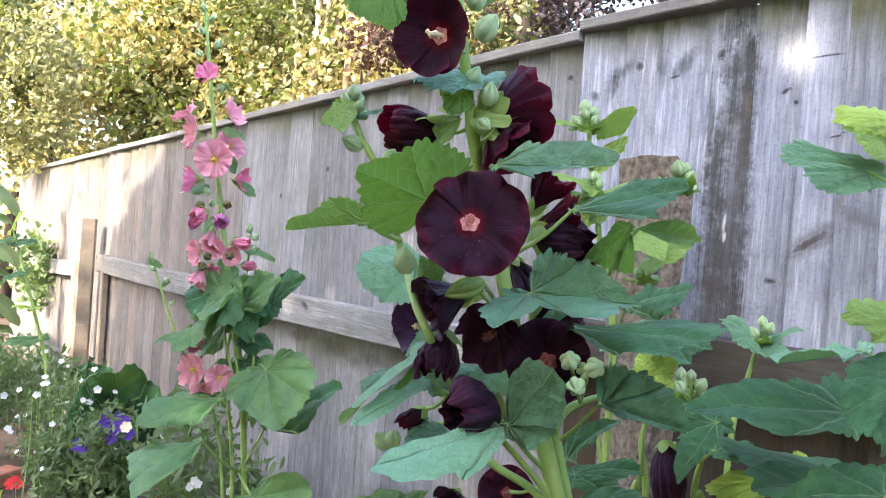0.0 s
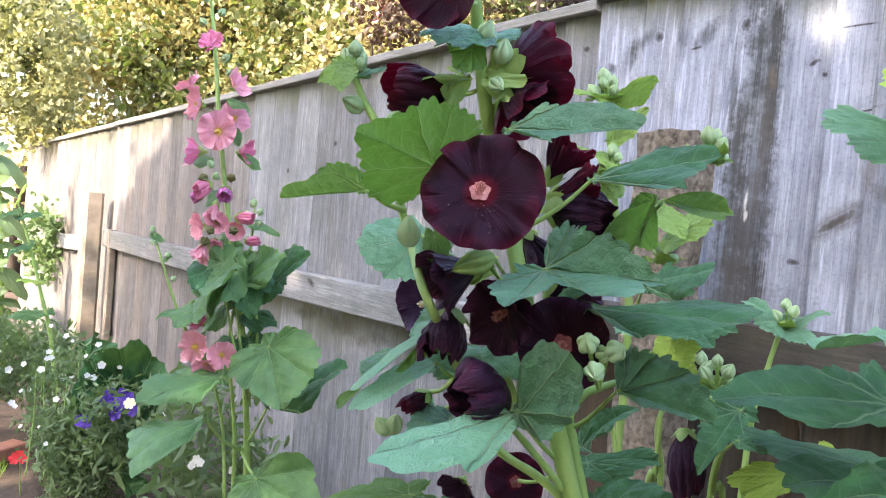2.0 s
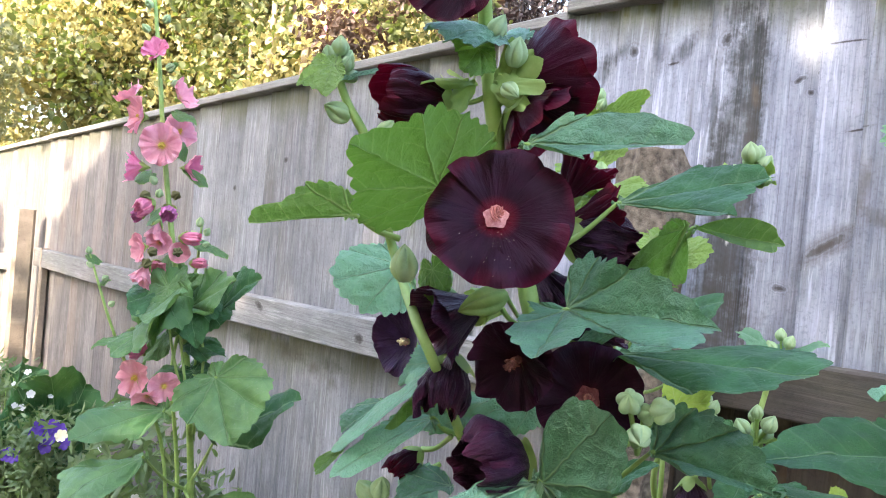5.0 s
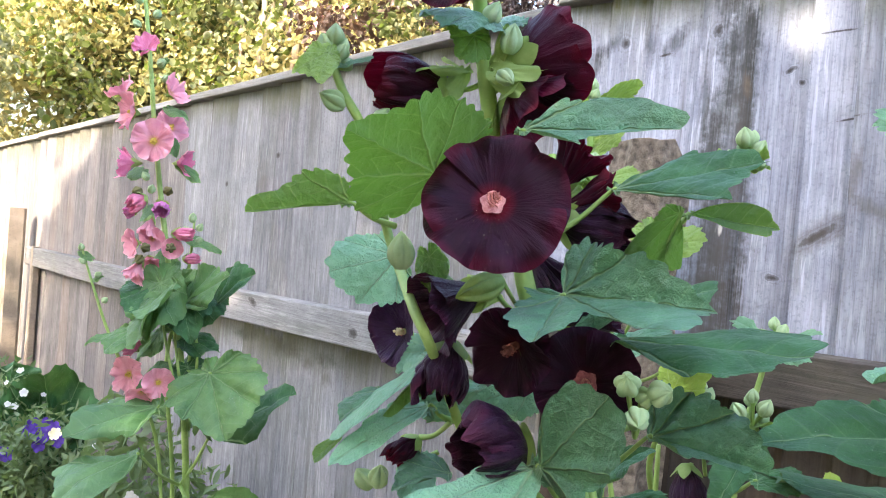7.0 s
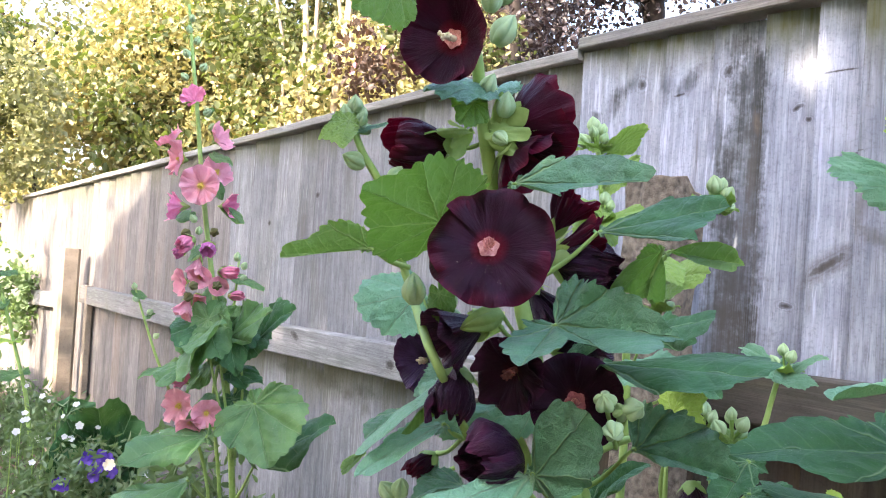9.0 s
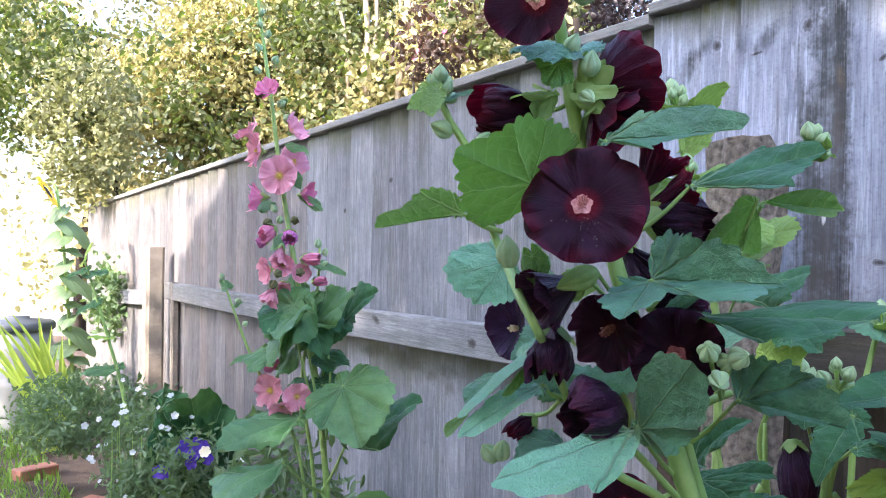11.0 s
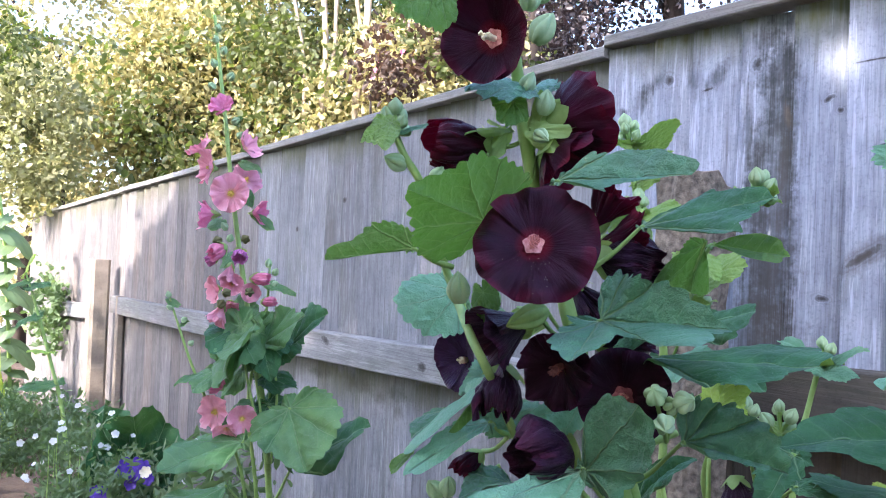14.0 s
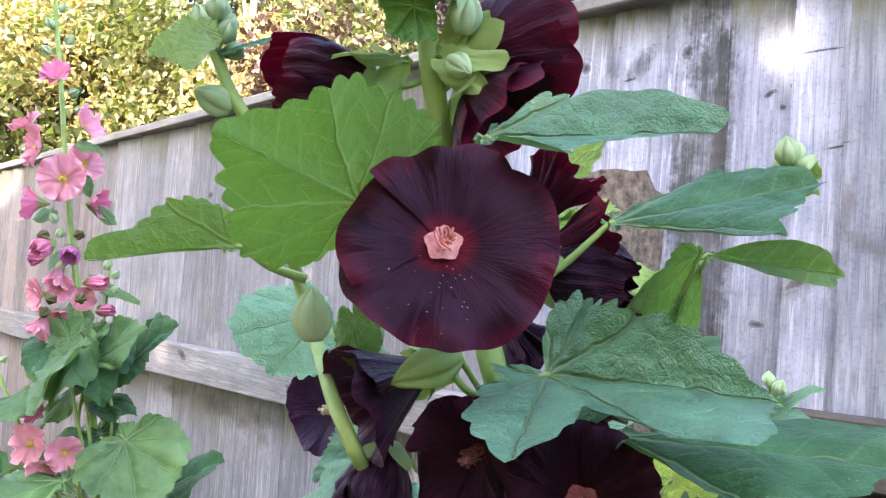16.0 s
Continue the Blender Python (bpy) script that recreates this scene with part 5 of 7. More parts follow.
add_leaf(black, (0.492, 0.654, 1.198), (0.459, 0.674, 1.149), (0.513, 0.700, 1.179), (0.496, 0.619, 1.157), LEAF_UNDER, None, seed=95, bulge=0.01, wave=0.01, arch=0.0, reach=(0.06, 0.06, 0.06, 0.06, 0.06, 0.06, 0.06, 0.5, 0.46, 0.44, 0.48, 0.65, 1, 0.22, 0.21, 0.2, 0.21, 0.24, 0.31, 0.06, 0.06, 0.06, 0.06, 0.06))
add_leaf(black, (0.434, 0.688, 1.133), (0.420, 0.700, 1.114), (0.430, 0.710, 1.138), (0.422, 0.673, 1.121), LEAF_UNDER, None, seed=96, bulge=0.02, wave=0.01, arch=0.0, reach=(0.06, 0.06, 0.06, 0.06, 0.07, 0.1, 0.17, 0.21, 0.23, 0.26, 0.33, 0.96, 1.01, 0.9, 0.49, 0.24, 0.16, 0.12, 0.11, 0.1, 0.1, 0.11, 0.09, 0.07))
add_leaf(black, (0.588, 0.638, 1.178), (0.542, 0.663, 1.152), (0.573, 0.678, 1.203), (0.585, 0.623, 1.130), LEAF_PALE, None, seed=34, bulge=0.03, wave=0.03, reach=(0.08, 0.11, 0.16, 0.18, 0.22, 0.29, 0.35, 0.4, 0.5, 0.62, 0.79, 0.92, 1.03, 0.65, 0.31, 0.19, 0.15, 0.09, 0.07, 0.06, 0.05, 0.05, 0.05, 0.06))
add_leaf(black, (0.496, 0.663, 1.156), (0.423, 0.678, 1.119), (0.483, 0.733, 1.156), (0.469, 0.602, 1.129), LEAF_PALE, (0.532, 0.672, 1.140), seed=14, bulge=0.03, wave=0.02, arch=0.02, reach=(0.04, 0.05, 0.06, 0.07, 0.08, 0.1, 0.11, 0.12, 0.14, 0.18, 0.27, 0.85, 1.01, 0.67, 0.44, 0.32, 0.25, 0.16, 0.11, 0.07, 0.05, 0.04, 0.04, 0.04))
add_leaf(black, (0.567, 0.685, 1.160), (0.521, 0.707, 1.154), (0.552, 0.709, 1.165), (0.537, 0.693, 1.136), LEAF_PALE, None, seed=32, base=0.6)
add_leaf(black, (0.601, 0.853, 1.263), (0.532, 0.876, 1.243), (0.583, 0.904, 1.298), (0.589, 0.838, 1.201), LEAF_PALE, (0.617, 0.828, 1.205), seed=15, bulge=0.03, wave=0.02, arch=0.03, reach=(0.1, 0.1, 0.12, 0.14, 0.21, 0.42, 0.49, 0.62, 0.68, 0.77, 0.85, 0.95, 1, 0.92, 0.8, 0.65, 0.54, 0.48, 0.43, 0.31, 0.22, 0.15, 0.12, 0.1))
add_leaf(black, (0.674, 0.643, 1.069), (0.709, 0.608, 1.114), (0.652, 0.591, 1.075), (0.696, 0.677, 1.109), LEAF_DEEP, (0.664, 0.642, 1.040), seed=17, bulge=0.05, wave=0.02, reach=(0.11, 0.1, 0.1, 0.11, 0.12, 0.16, 0.23, 0.27, 0.34, 0.4, 0.52, 0.72, 1.01, 1, 0.71, 0.57, 0.48, 0.44, 0.3, 0.18, 0.14, 0.12, 0.11, 0.11))
add_leaf(black, (0.889, 0.609, 1.098), (0.817, 0.603, 1.037), (0.848, 0.679, 1.096), (0.873, 0.532, 1.081), LEAF_DEEP, (0.897, 0.659, 1.105), seed=18, bulge=0.03, wave=0.02, reach=(0.09, 0.09, 0.09, 0.08, 0.08, 0.09, 0.11, 0.15, 0.22, 0.38, 0.44, 0.59, 1.02, 0.69, 0.53, 0.44, 0.4, 0.31, 0.26, 0.24, 0.16, 0.12, 0.1, 0.09))
add_leaf(black, (0.721, 0.674, 1.038), (0.762, 0.619, 1.054), (0.725, 0.633, 1.031), (0.755, 0.662, 1.052), LEAF_DEEP, None, seed=26)
add_leaf(black, (0.597, 0.542, 1.032), (0.614, 0.455, 1.050), (0.561, 0.468, 1.024), (0.631, 0.531, 1.074), LEAF_DEEP, (0.602, 0.587, 1.024), seed=20, base=0.9)
add_leaf(black, (0.488, 0.673, 1.033), (0.402, 0.675, 1.022), (0.460, 0.708, 1.037), (0.430, 0.641, 1.015), LEAF_UNDER, (0.572, 0.634, 1.015), seed=21)
add_leaf(black, (0.498, 0.590, 1.024), (0.420, 0.574, 1.029), (0.480, 0.618, 1.045), (0.436, 0.549, 1.011), LEAF_DEEP, (0.576, 0.606, 1.017), seed=22)
add_leaf(black, (0.524, 0.559, 1.030), (0.472, 0.535, 1.018), (0.500, 0.578, 1.043), (0.533, 0.540, 1.035), LEAF_DEEP, (0.598, 0.588, 0.991), seed=23)
add_leaf(black, (0.548, 0.732, 1.092), (0.525, 0.723, 1.064), (0.536, 0.741, 1.088), (0.546, 0.707, 1.068), LEAF_PALE, (0.562, 0.722, 1.099), seed=24)
plain_leaf(black, (0.474, 0.650, 1.272), (0.474, 0.637, 1.246), (-0.818, -0.482, 0.093), LEAF_UNDER, None, seed=25, width=0.7)
add_leaf(black, (0.394, 0.682, 1.411), (0.369, 0.683, 1.394), (0.380, 0.703, 1.416), (0.394, 0.663, 1.394), LEAF_YOUNG, None, seed=27, wave=0.03, reach=(0.24, 0.22, 0.21, 0.22, 0.24, 0.3, 0.42, 0.55, 0.83, 1.17, 1, 0.97, 1.08, 0.63, 0.53, 0.49, 0.48, 0.51, 0.42, 0.38, 0.37, 0.37, 0.31, 0.28))
plain_leaf(black, (0.414, 0.692, 1.408), (0.425, 0.672, 1.411), (-0.279, -0.273, 0.805), LEAF_PALE, None, seed=28, width=0.6)

# the open flower
_open = add_flower(black, (0.454, 0.566, 1.311), (-0.641, -0.652, 0.414), 0.0488, 0.26, 50, 20, 1, label="large open near-black maroon flower with a salmon centre", curl=0.14, ruffle=0.1, eye=0.165, stamen=(0.06, 0.12), pollen=STYLE, styles=True, joint=(0.527, 0.612, 1.284), over=0.04)
# upper flowers
_side = add_flower(black, (0.508, 0.611, 1.416), (0.867, -0.182, 0.306), 0.038, 1.05, 55, 10, 2, material=PETAL_RED, curl=0.05, ruffle=0.10, eye=0, stamen=None, sepal=0.25, joint=(0.504, 0.628, 1.397), label="dark red flower seen from the side", swell=0.6)
add_flower(black, (0.511, 0.615, 1.398), (0.339, -0.636, -0.602), 0.036, 0.85, 55, 30, 3, material=PETAL_RED, curl=0.05, ruffle=0.10, eye=0, stamen=None, sepal=0.45, swell=0.6)
_closed = add_flower(black, (0.476, 0.652, 1.398), (-0.873, 0.458, -0.024), 0.0215, 2.2, 64, 0, 4, material=PETAL_RED, curl=0.0, ruffle=0.03, eye=0, stamen=None, sepal=0.22, joint=(0.502, 0.630, 1.408), swell=0.3)
add_flower(black, (0.421, 0.579, 1.467), (-0.912, -0.370, -0.111), 0.036, 0.55, 48, 40, 5, curl=0.0, ruffle=0.05, eye=0.2, stamen=(0.12, 0.55), pollen=POLLEN, joint=(0.457, 0.597, 1.463), label="near-black flower with a cream stamen tip", over=0.1, swell=0.75)
# flowers behind the open one
add_flower(black, (0.566, 0.612, 1.328), (0.337, -0.266, 0.888), 0.020, 2.0, 55, 0, 6, material=PETAL_RED, curl=0.0, ruffle=0.14, eye=0, stamen=None, sepal=0.4, joint=(0.526, 0.619, 1.300), swell=0.45)
add_flower(black, (0.564, 0.607, 1.316), (0.644, -0.676, 0.298), 0.018, 2.2, 55, 40, 26, material=PETAL_RED, curl=0.0, ruffle=0.14, eye=0, stamen=None, sepal=0.4, swell=0.45)
add_flower(black, (0.565, 0.606, 1.306), (0.624, -0.735, -0.100), 0.021, 2.3, 60, 20, 7, material=PETAL_INDIGO, curl=0.0, ruffle=0.08, eye=0, stamen=None, sepal=0.34, joint=(0.530, 0.615, 1.284), swell=0.3)
add_flower(black, (0.553, 0.622, 1.284), (0.353, -0.454, -0.755), 0.022, 1.6, 55, 20, 8, material=PETAL_INDIGO, eye=0, stamen=None, sepal=0.4, swell=0.5, ruffle=0.1)
# middle flowers
_bell = add_flower(black, (0.505, 0.621, 1.253), (-0.847, 0.311, -0.432), 0.0295, 1.5, 66, 0, 9, material=PETAL_INDIGO, curl=0.0, ruffle=0.07, eye=0, stamen=None, sepal=0.3, joint=(0.532, 0.606, 1.234), swell=0.45)
add_flower(black, (0.510, 0.587, 1.216), (-0.937, -0.193, -0.290), 0.0335, 0.42, 50, 55, 10, material=PETAL_NIGHT, curl=0.04, ruffle=0.14, eye=0.1, eye_mat=EYE_DARK, pollen=EYE_DARK, stamen=(0.16, 0.42), styles=True, joint=(0.537, 0.595, 1.201), label="ruffled near-black flower", over=0.16)
add_flower(black, (0.490, 0.635, 1.209), (-0.275, -0.052, -0.933), 0.019, 2.0, 60, 15, 11, material=PETAL_INDIGO, eye=0, stamen=None, sepal=0.3, swell=0.3, ruffle=0.08)
add_flower(black, (0.622, 0.857, 1.185), (-0.990, -0.047, 0.005), 0.036, 0.55, 50, 5, 12, material=PETAL_VIOLET, curl=0.0, ruffle=0.06, eye=0.12, stamen=(0.16, 0.24), pollen=POLLEN, joint=(0.644, 0.831, 1.151), label="small near-black flower with a cream stamen", swell=0.8)
add_flower(black, (0.540, 0.548, 1.194), (-0.722, -0.680, 0.130), 0.0385, 0.30, 46, 45, 13, material=PETAL_NIGHT, curl=0.1, ruffle=0.10, eye=0.22, eye_mat=EYE_RED, pollen=EYE_RED, stamen=(0.12, 0.2), styles=True, joint=(0.545, 0.586, 1.152), label="near-black flower half hidden by leaves and buds", over=0.10)
add_flower(black, (0.571, 0.606, 1.227), (0.499, -0.682, 0.372), 0.020, 2.0, 50, 5, 14, material=PETAL_INDIGO, eye=0, stamen=None, swell=0.5, ruffle=0.1)
# faded flowers
add_flower(black, (0.503, 0.567, 1.147), (-0.939, 0.249, -0.083), 0.0305, 1.3, 66, 0, 15, material=PETAL_INDIGO, curl=0.0, ruffle=0.09, eye=0, stamen=None, sepal=0.10, label="folded fading dark flower", swell=0.3)
add_flower(black, (0.517, 0.697, 1.121), (-0.700, 0.200, -0.600), 0.0105, 2.5, 60, 0, 16, material=PETAL_RED, eye=0, stamen=None, sepal=0.4, joint=(0.511, 0.654, 1.144), swell=0.3, ruffle=0.1)
add_flower(black, (0.669, 0.730, 1.007), (-0.595, -0.775, 0.167), 0.033, 0.3, 46, 25, 17, eye=0.2, eye_mat=EYE_RED, pollen=EYE_DARK, stamen=(0.12, 0.2), joint=(0.638, 0.641, 1.044), over=0.1)
add_flower(black, (0.904, 0.692, 1.053), (-0.056, -0.230, -0.972), 0.022, 3.0, 60, 0, 18, material=PETAL_INDIGO, curl=0.0, ruffle=0.08, eye=0, stamen=None, sepal=0.2, label="hanging faded dark flower", swell=0.3)
add_flower(black, (0.579, 0.710, 1.026), (-0.655, -0.270, -0.517), 0.022, 0.8, 48, 0, 19, material=PETAL_INDIGO, eye=0, stamen=None, ruffle=0.1)

# free sepals behind the half-open flowers
for k, (owner, a, b, nrm, w) in enumerate([
        (_bell, (0.514, 0.617, 1.258), (0.500, 0.636, 1.259), (-0.313, -0.249, 0.916), 0.37),
        (_bell, (0.513, 0.616, 1.248), (0.496, 0.625, 1.235), (-0.723, -0.458, -0.517), 0.37),
        (_closed, (0.486, 0.643, 1.413), (0.444, 0.646, 1.403), (-0.447, -0.425, 0.787), 0.26),
        (_closed, (0.487, 0.643, 1.409), (0.465, 0.635, 1.385), (-0.362, -0.930, -0.063), 0.38),
        (_closed, (0.490, 0.647, 1.413), (0.483, 0.666, 1.423), (-0.257, -0.178, 0.950), 0.31),
        (_side, (0.492, 0.613, 1.410), (0.506, 0.581, 1.407), (-0.601, -0.654, 0.459), 0.50),
        (_side, (0.491, 0.609, 1.404), (0.498, 0.587, 1.391), (-0.537, -0.824, -0.181), 0.46),
        (_side, (0.496, 0.616, 1.415), (0.511, 0.603, 1.437), (-0.458, -0.821, 0.340), 0.50),
        (_side, (0.495, 0.614, 1.421), (0.493, 0.605, 1.443), (-0.845, -0.498, 0.193), 0.43)]):
    plain_leaf(owner, a, b, nrm, SEPAL, None, w, "sepal", seed=170 + k, wave=0.06, teeth=0.0, lobe=0.0, base=0.45, notch=0.0, nt=48, nr=7, bulge=0.02)
# pollen fallen on the open flower's lower petals
_rng = random.Random(44)
bm = bmesh.new()
_m = HOME[_open]
_fall = _m.to_3x3().inverted() @ Vector((0, 0, -1))
_down = math.atan2(_fall.y, _fall.x)
for k in range(30):
    a, r = _down + _rng.gauss(0.0, 0.5), 0.05 * _rng.uniform(0.22, 0.9)
    ball(bm, (r * math.cos(a), r * math.sin(a), 0.26 * 0.05 * (r / 0.05) ** 0.8 + 0.0022), 0.00022 * _rng.uniform(0.6, 1.5), 1, 5, 4)
part("pollen", bm, POLLEN, _open, "fallen pollen grains", _m)

# buds
add_bud(black, (0.492, 0.590, 1.261), (-0.923, 0.179, -0.342), 0.0376, 2, 0.27, joint=(0.532, 0.606, 1.234), material=SEPAL)
bud_cluster(black, (0.407, 0.698, 1.414), 0.016, 9, 3, (0, 0, 1), False)
for k, (b, w, ln) in enumerate([
        ((0.416, 0.691, 1.377), (-0.838, 0.262, 0.345), 0.020), ((0.428, 0.669, 1.363), (0.325, -0.477, 0.746), 0.017), ((0.444, 0.643, 1.263), (-0.128, 0.003, 0.977), 0.026),
        ((0.491, 0.649, 1.263), (-0.608, 0.143, 0.663), 0.016), ((0.494, 0.645, 1.254), (-0.861, 0.080, 0.053), 0.015), ((0.497, 0.608, 1.423), (-0.087, -0.296, 0.919), 0.021),
        ((0.461, 0.582, 1.472), (0.274, -0.446, 0.810), 0.026), ((0.456, 0.585, 1.497), (-0.062, -0.221, 0.949), 0.022), ((0.467, 0.589, 1.508), (0.360, -0.502, 0.713), 0.020),
        ((0.477, 0.612, 1.440), (0.210, -0.421, 0.842), 0.018), ((0.486, 0.604, 1.407), (0.078, -0.737, -0.448), 0.016), ((0.489, 0.720, 1.078), (-0.625, 0.076, 0.777), 0.021), ((0.490, 0.712, 1.081), (-0.176, -0.350, 0.920), 0.021)]):
    add_bud(black, b, w, ln, k, 0.40, joint=None)
for k, (b, w, ln) in enumerate([((0.505, 0.485, 1.203), (-0.669, -0.399, 0.596), 0.017), ((0.516, 0.475, 1.201), (-0.156, -0.911, 0.355), 0.017), ((0.505, 0.478, 1.191), (-0.642, -0.646, -0.389), 0.016), ((0.516, 0.482, 1.198), (-0.448, -0.792, 0.333), 0.014)]):
    add_bud(black, b, w, ln, k + 3, 0.5, joint=(0.530, 0.495, 1.169))
bud_cluster(black, (0.651, 0.504, 1.366), 0.016, 6, 15, (-0.176, -0.087, 0.951))

# ---- neighbours of the same kind, still in bud ----
young = thing("hollyhock", (1.10, 0.95, 0), "young hollyhock with pale buds behind the dark one", "hollyhock", "hollyhocks by the fence")
part("stem", tube([(1.08, 0.92, 0), (1.06, 0.93, 0.7), (1.035, 0.908, 1.138), (1.003, 0.924, 1.306), (0.980, 0.931, 1.420), (0.970, 0.940, 1.508)], [0.007, 0.007, 0.006, 0.005, 0.0045, 0.003], 8, 0.1), STEM, young)
bud_cluster(young, (0.971, 0.939, 1.492), 0.024, 7, 8)
bud_cluster(young, (0.970, 0.913, 1.384), 0.022, 4, 9)
bud_cluster(young, (1.033, 0.850, 1.261), 0.022, 4, 10)
for k, (a, b, nrm, w) in enumerate([
        ((0.993, 0.923, 1.483), (1.011, 0.878, 1.513), (0.176, 0.629, 0.473), 0.65), ((0.966, 0.943, 1.484), (0.899, 0.955, 1.483), (-0.279, -0.273, 0.805), 0.5), ((0.981, 0.918, 1.429), (1.000, 0.880, 1.468), (-0.389, -0.444, 0.609), 0.6),
        ((0.972, 0.924, 1.393), (0.901, 0.927, 1.396), (-0.339, -0.353, 0.807), 0.7), ((0.969, 0.901, 1.375), (0.971, 0.837, 1.380), (-0.449, -0.524, 0.611), 0.8), ((1.026, 0.831, 1.291), (1.016, 0.764, 1.307), (-0.504, -0.610, 0.513), 0.9),
        ((0.989, 0.835, 1.319), (0.984, 0.787, 1.292), (-0.345, -0.730, 0.528), 0.9), ((0.988, 0.936, 1.367), (0.936, 0.925, 1.333), (-0.499, -0.616, 0.413), 0.9)]):
    plain_leaf(young, a, b, nrm, LEAF_YOUNG, None, seed=50 + k, width=w)
add_leaf(young, (0.889, 0.760, 1.223), (0.910, 0.670, 1.252), (0.863, 0.705, 1.167), (0.965, 0.757, 1.255), LEAF_DEEP, (1.002, 0.895, 1.140), seed=60, wave=0.03, reach=(0.08, 0.1, 0.13, 0.21, 0.27, 0.41, 0.45, 0.42, 0.41, 0.43, 0.49, 0.7, 0.96, 0.89, 0.72, 0.32, 0.19, 0.14, 0.12, 0.11, 0.09, 0.08, 0.08, 0.08))
add_leaf(young, (0.833, 0.645, 1.194), (0.847, 0.590, 1.189), (0.801, 0.622, 1.167), (0.881, 0.638, 1.200), LEAF_DEEP, (1.013, 0.884, 1.106), seed=61, wave=0.03, reach=(0.39, 0.37, 0.37, 0.4, 0.47, 0.45, 0.41, 0.41, 0.43, 0.49, 0.57, 0.72, 1, 0.79, 0.81, 0.96, 0.72, 0.6, 0.55, 0.53, 0.51, 0.52, 0.57, 0.45))
plain_leaf(young, (0.816, 0.660, 1.148), (0.833, 0.634, 1.176), (-0.626, -0.633, 0.387), LEAF_LIME, (0.889, 0.727, 1.107), seed=62, width=1.0, lobe=0.16, label="bright lime yellow young leaf")
plain_leaf(young, (0.923, 0.806, 1.172), (0.927, 0.741, 1.189), (-0.394, -0.438, 0.709), LEAF_PALE, None, seed=63, width=0.8)
bud_cluster(black, (0.692, 0.503, 1.169), 0.017, 5, 12)
bud_cluster(young, (0.950, 0.709, 1.117), 0.020, 4, 13)
plain_leaf(young, (0.915, 0.685, 1.101), (0.925, 0.615, 1.087), (-0.394, -0.438, 0.709), LEAF_DEEP, (0.968, 0.706, 1.032), seed=64, width=0.8)
part("stem", tube([(1.029, 0.837, 0.558), (1.007, 0.800, 0.921), (0.975, 0.789, 1.027), (0.958, 0.752, 1.100)], [0.006, 0.005, 0.004, 0.003], 8, 0.1), STEM, young)
part("stem", tube([(1.063, 0.750, 0.593), (1.021, 0.727, 0.941), (0.984, 0.694, 1.026), (0.953, 0.694, 1.101)], [0.006, 0.005, 0.004, 0.003], 8, 0.1), STEM, young)

for a, b, c in (((0.850, 0.744, 0.900), (0.853, 0.747, 0.988), (0.844, 0.758, 1.060)), ((0.895, 0.735, 0.895), (0.907, 0.732, 0.985), (0.910, 0.734, 1.067)), ((0.941, 0.651, 0.900), (0.914, 0.651, 0.991), (0.907, 0.635, 1.053)), ((0.966, 0.718, 0.880), (0.959, 0.728, 0.964), (0.969, 0.726, 1.041))):
    part("stem", tube([(a[0], a[1], 0.0), a, b, c], [0.005, 0.0042, 0.0036, 0.0025], 7, 0.1), STEM, young)

side = thing("hollyhock", (1.30, 0.78, 0), "slender hollyhock shoot with a few buds at the fence rail", "hollyhock", "hollyhocks by the fence")
part("stem", tube([(1.28, 0.80, 0), (1.24, 0.82, 0.6), (1.217, 0.806, 0.983), (1.233, 0.796, 1.095), (1.249, 0.786, 1.172)], [0.007, 0.006, 0.005, 0.0045, 0.004], 8, 0.1), STEM, side)
bud_cluster(side, (1.252, 0.784, 1.174), 0.024, 4, 21)
for k, (a, b, nrm) in enumerate([((1.241, 0.792, 1.171), (1.160, 0.803, 1.190), (-0.449, -0.524, 0.611)), ((1.261, 0.777, 1.167), (1.263, 0.726, 1.191), (-0.339, -0.353, 0.807)), ((1.236, 0.771, 1.156), (1.234, 0.722, 1.153), (-0.449, -0.524, 0.611))]):
    plain_leaf(side, a, b, nrm, LEAF_PALE, None, seed=70 + k, width=0.6)

right = thing("hollyhock", (1.0, 0.22, 0), "hollyhock with wide leaves standing close to the path", "hollyhock", "hollyhocks by the fence")
part("stem", tube([(0.86, 0.24, 0), (0.86, 0.24, 0.7), (0.858, 0.328, 1.138), (0.845, 0.342, 1.318), (0.806, 0.350, 1.443)], [0.011, 0.010, 0.009, 0.007, 0.004], 10, 0.1), STEM, right)
add_leaf(right, (0.778, 0.395, 1.387), (0.703, 0.431, 1.393), (0.753, 0.426, 1.409), (0.733, 0.403, 1.368), LEAF_PALE, (0.843, 0.345, 1.365), seed=80, wave=0.03, label="pale green young leaf")
add_leaf(right, (0.819, 0.390, 1.438), (0.743, 0.409, 1.435), (0.805, 0.413, 1.450), (0.766, 0.391, 1.420), LEAF_LIME, (0.837, 0.351, 1.416), seed=81)
plain_leaf(right, (0.787, 0.388, 1.417), (0.742, 0.397, 1.419), (-0.504, -0.610, 0.513), LEAF_YOUNG, None, seed=82, width=0.9)
bud_cluster(right, (0.810, 0.384, 1.412), 0.020, 5, 31)
add_leaf(right, (0.773, 0.388, 1.164), (0.656, 0.469, 1.165), (0.795, 0.494, 1.220), (0.676, 0.324, 1.128), LEAF_DEEP, (0.870, 0.344, 1.167), seed=83, label="broad flat dark green leaf", bulge=0.02, wave=0.02, arch=0.02, reach=(0.1, 0.1, 0.1, 0.11, 0.13, 0.15, 0.18, 0.25, 0.33, 0.45, 0.68, 0.86, 1.01, 0.77, 0.51, 0.4, 0.35, 0.36, 0.39, 0.26, 0.18, 0.17, 0.14, 0.12))
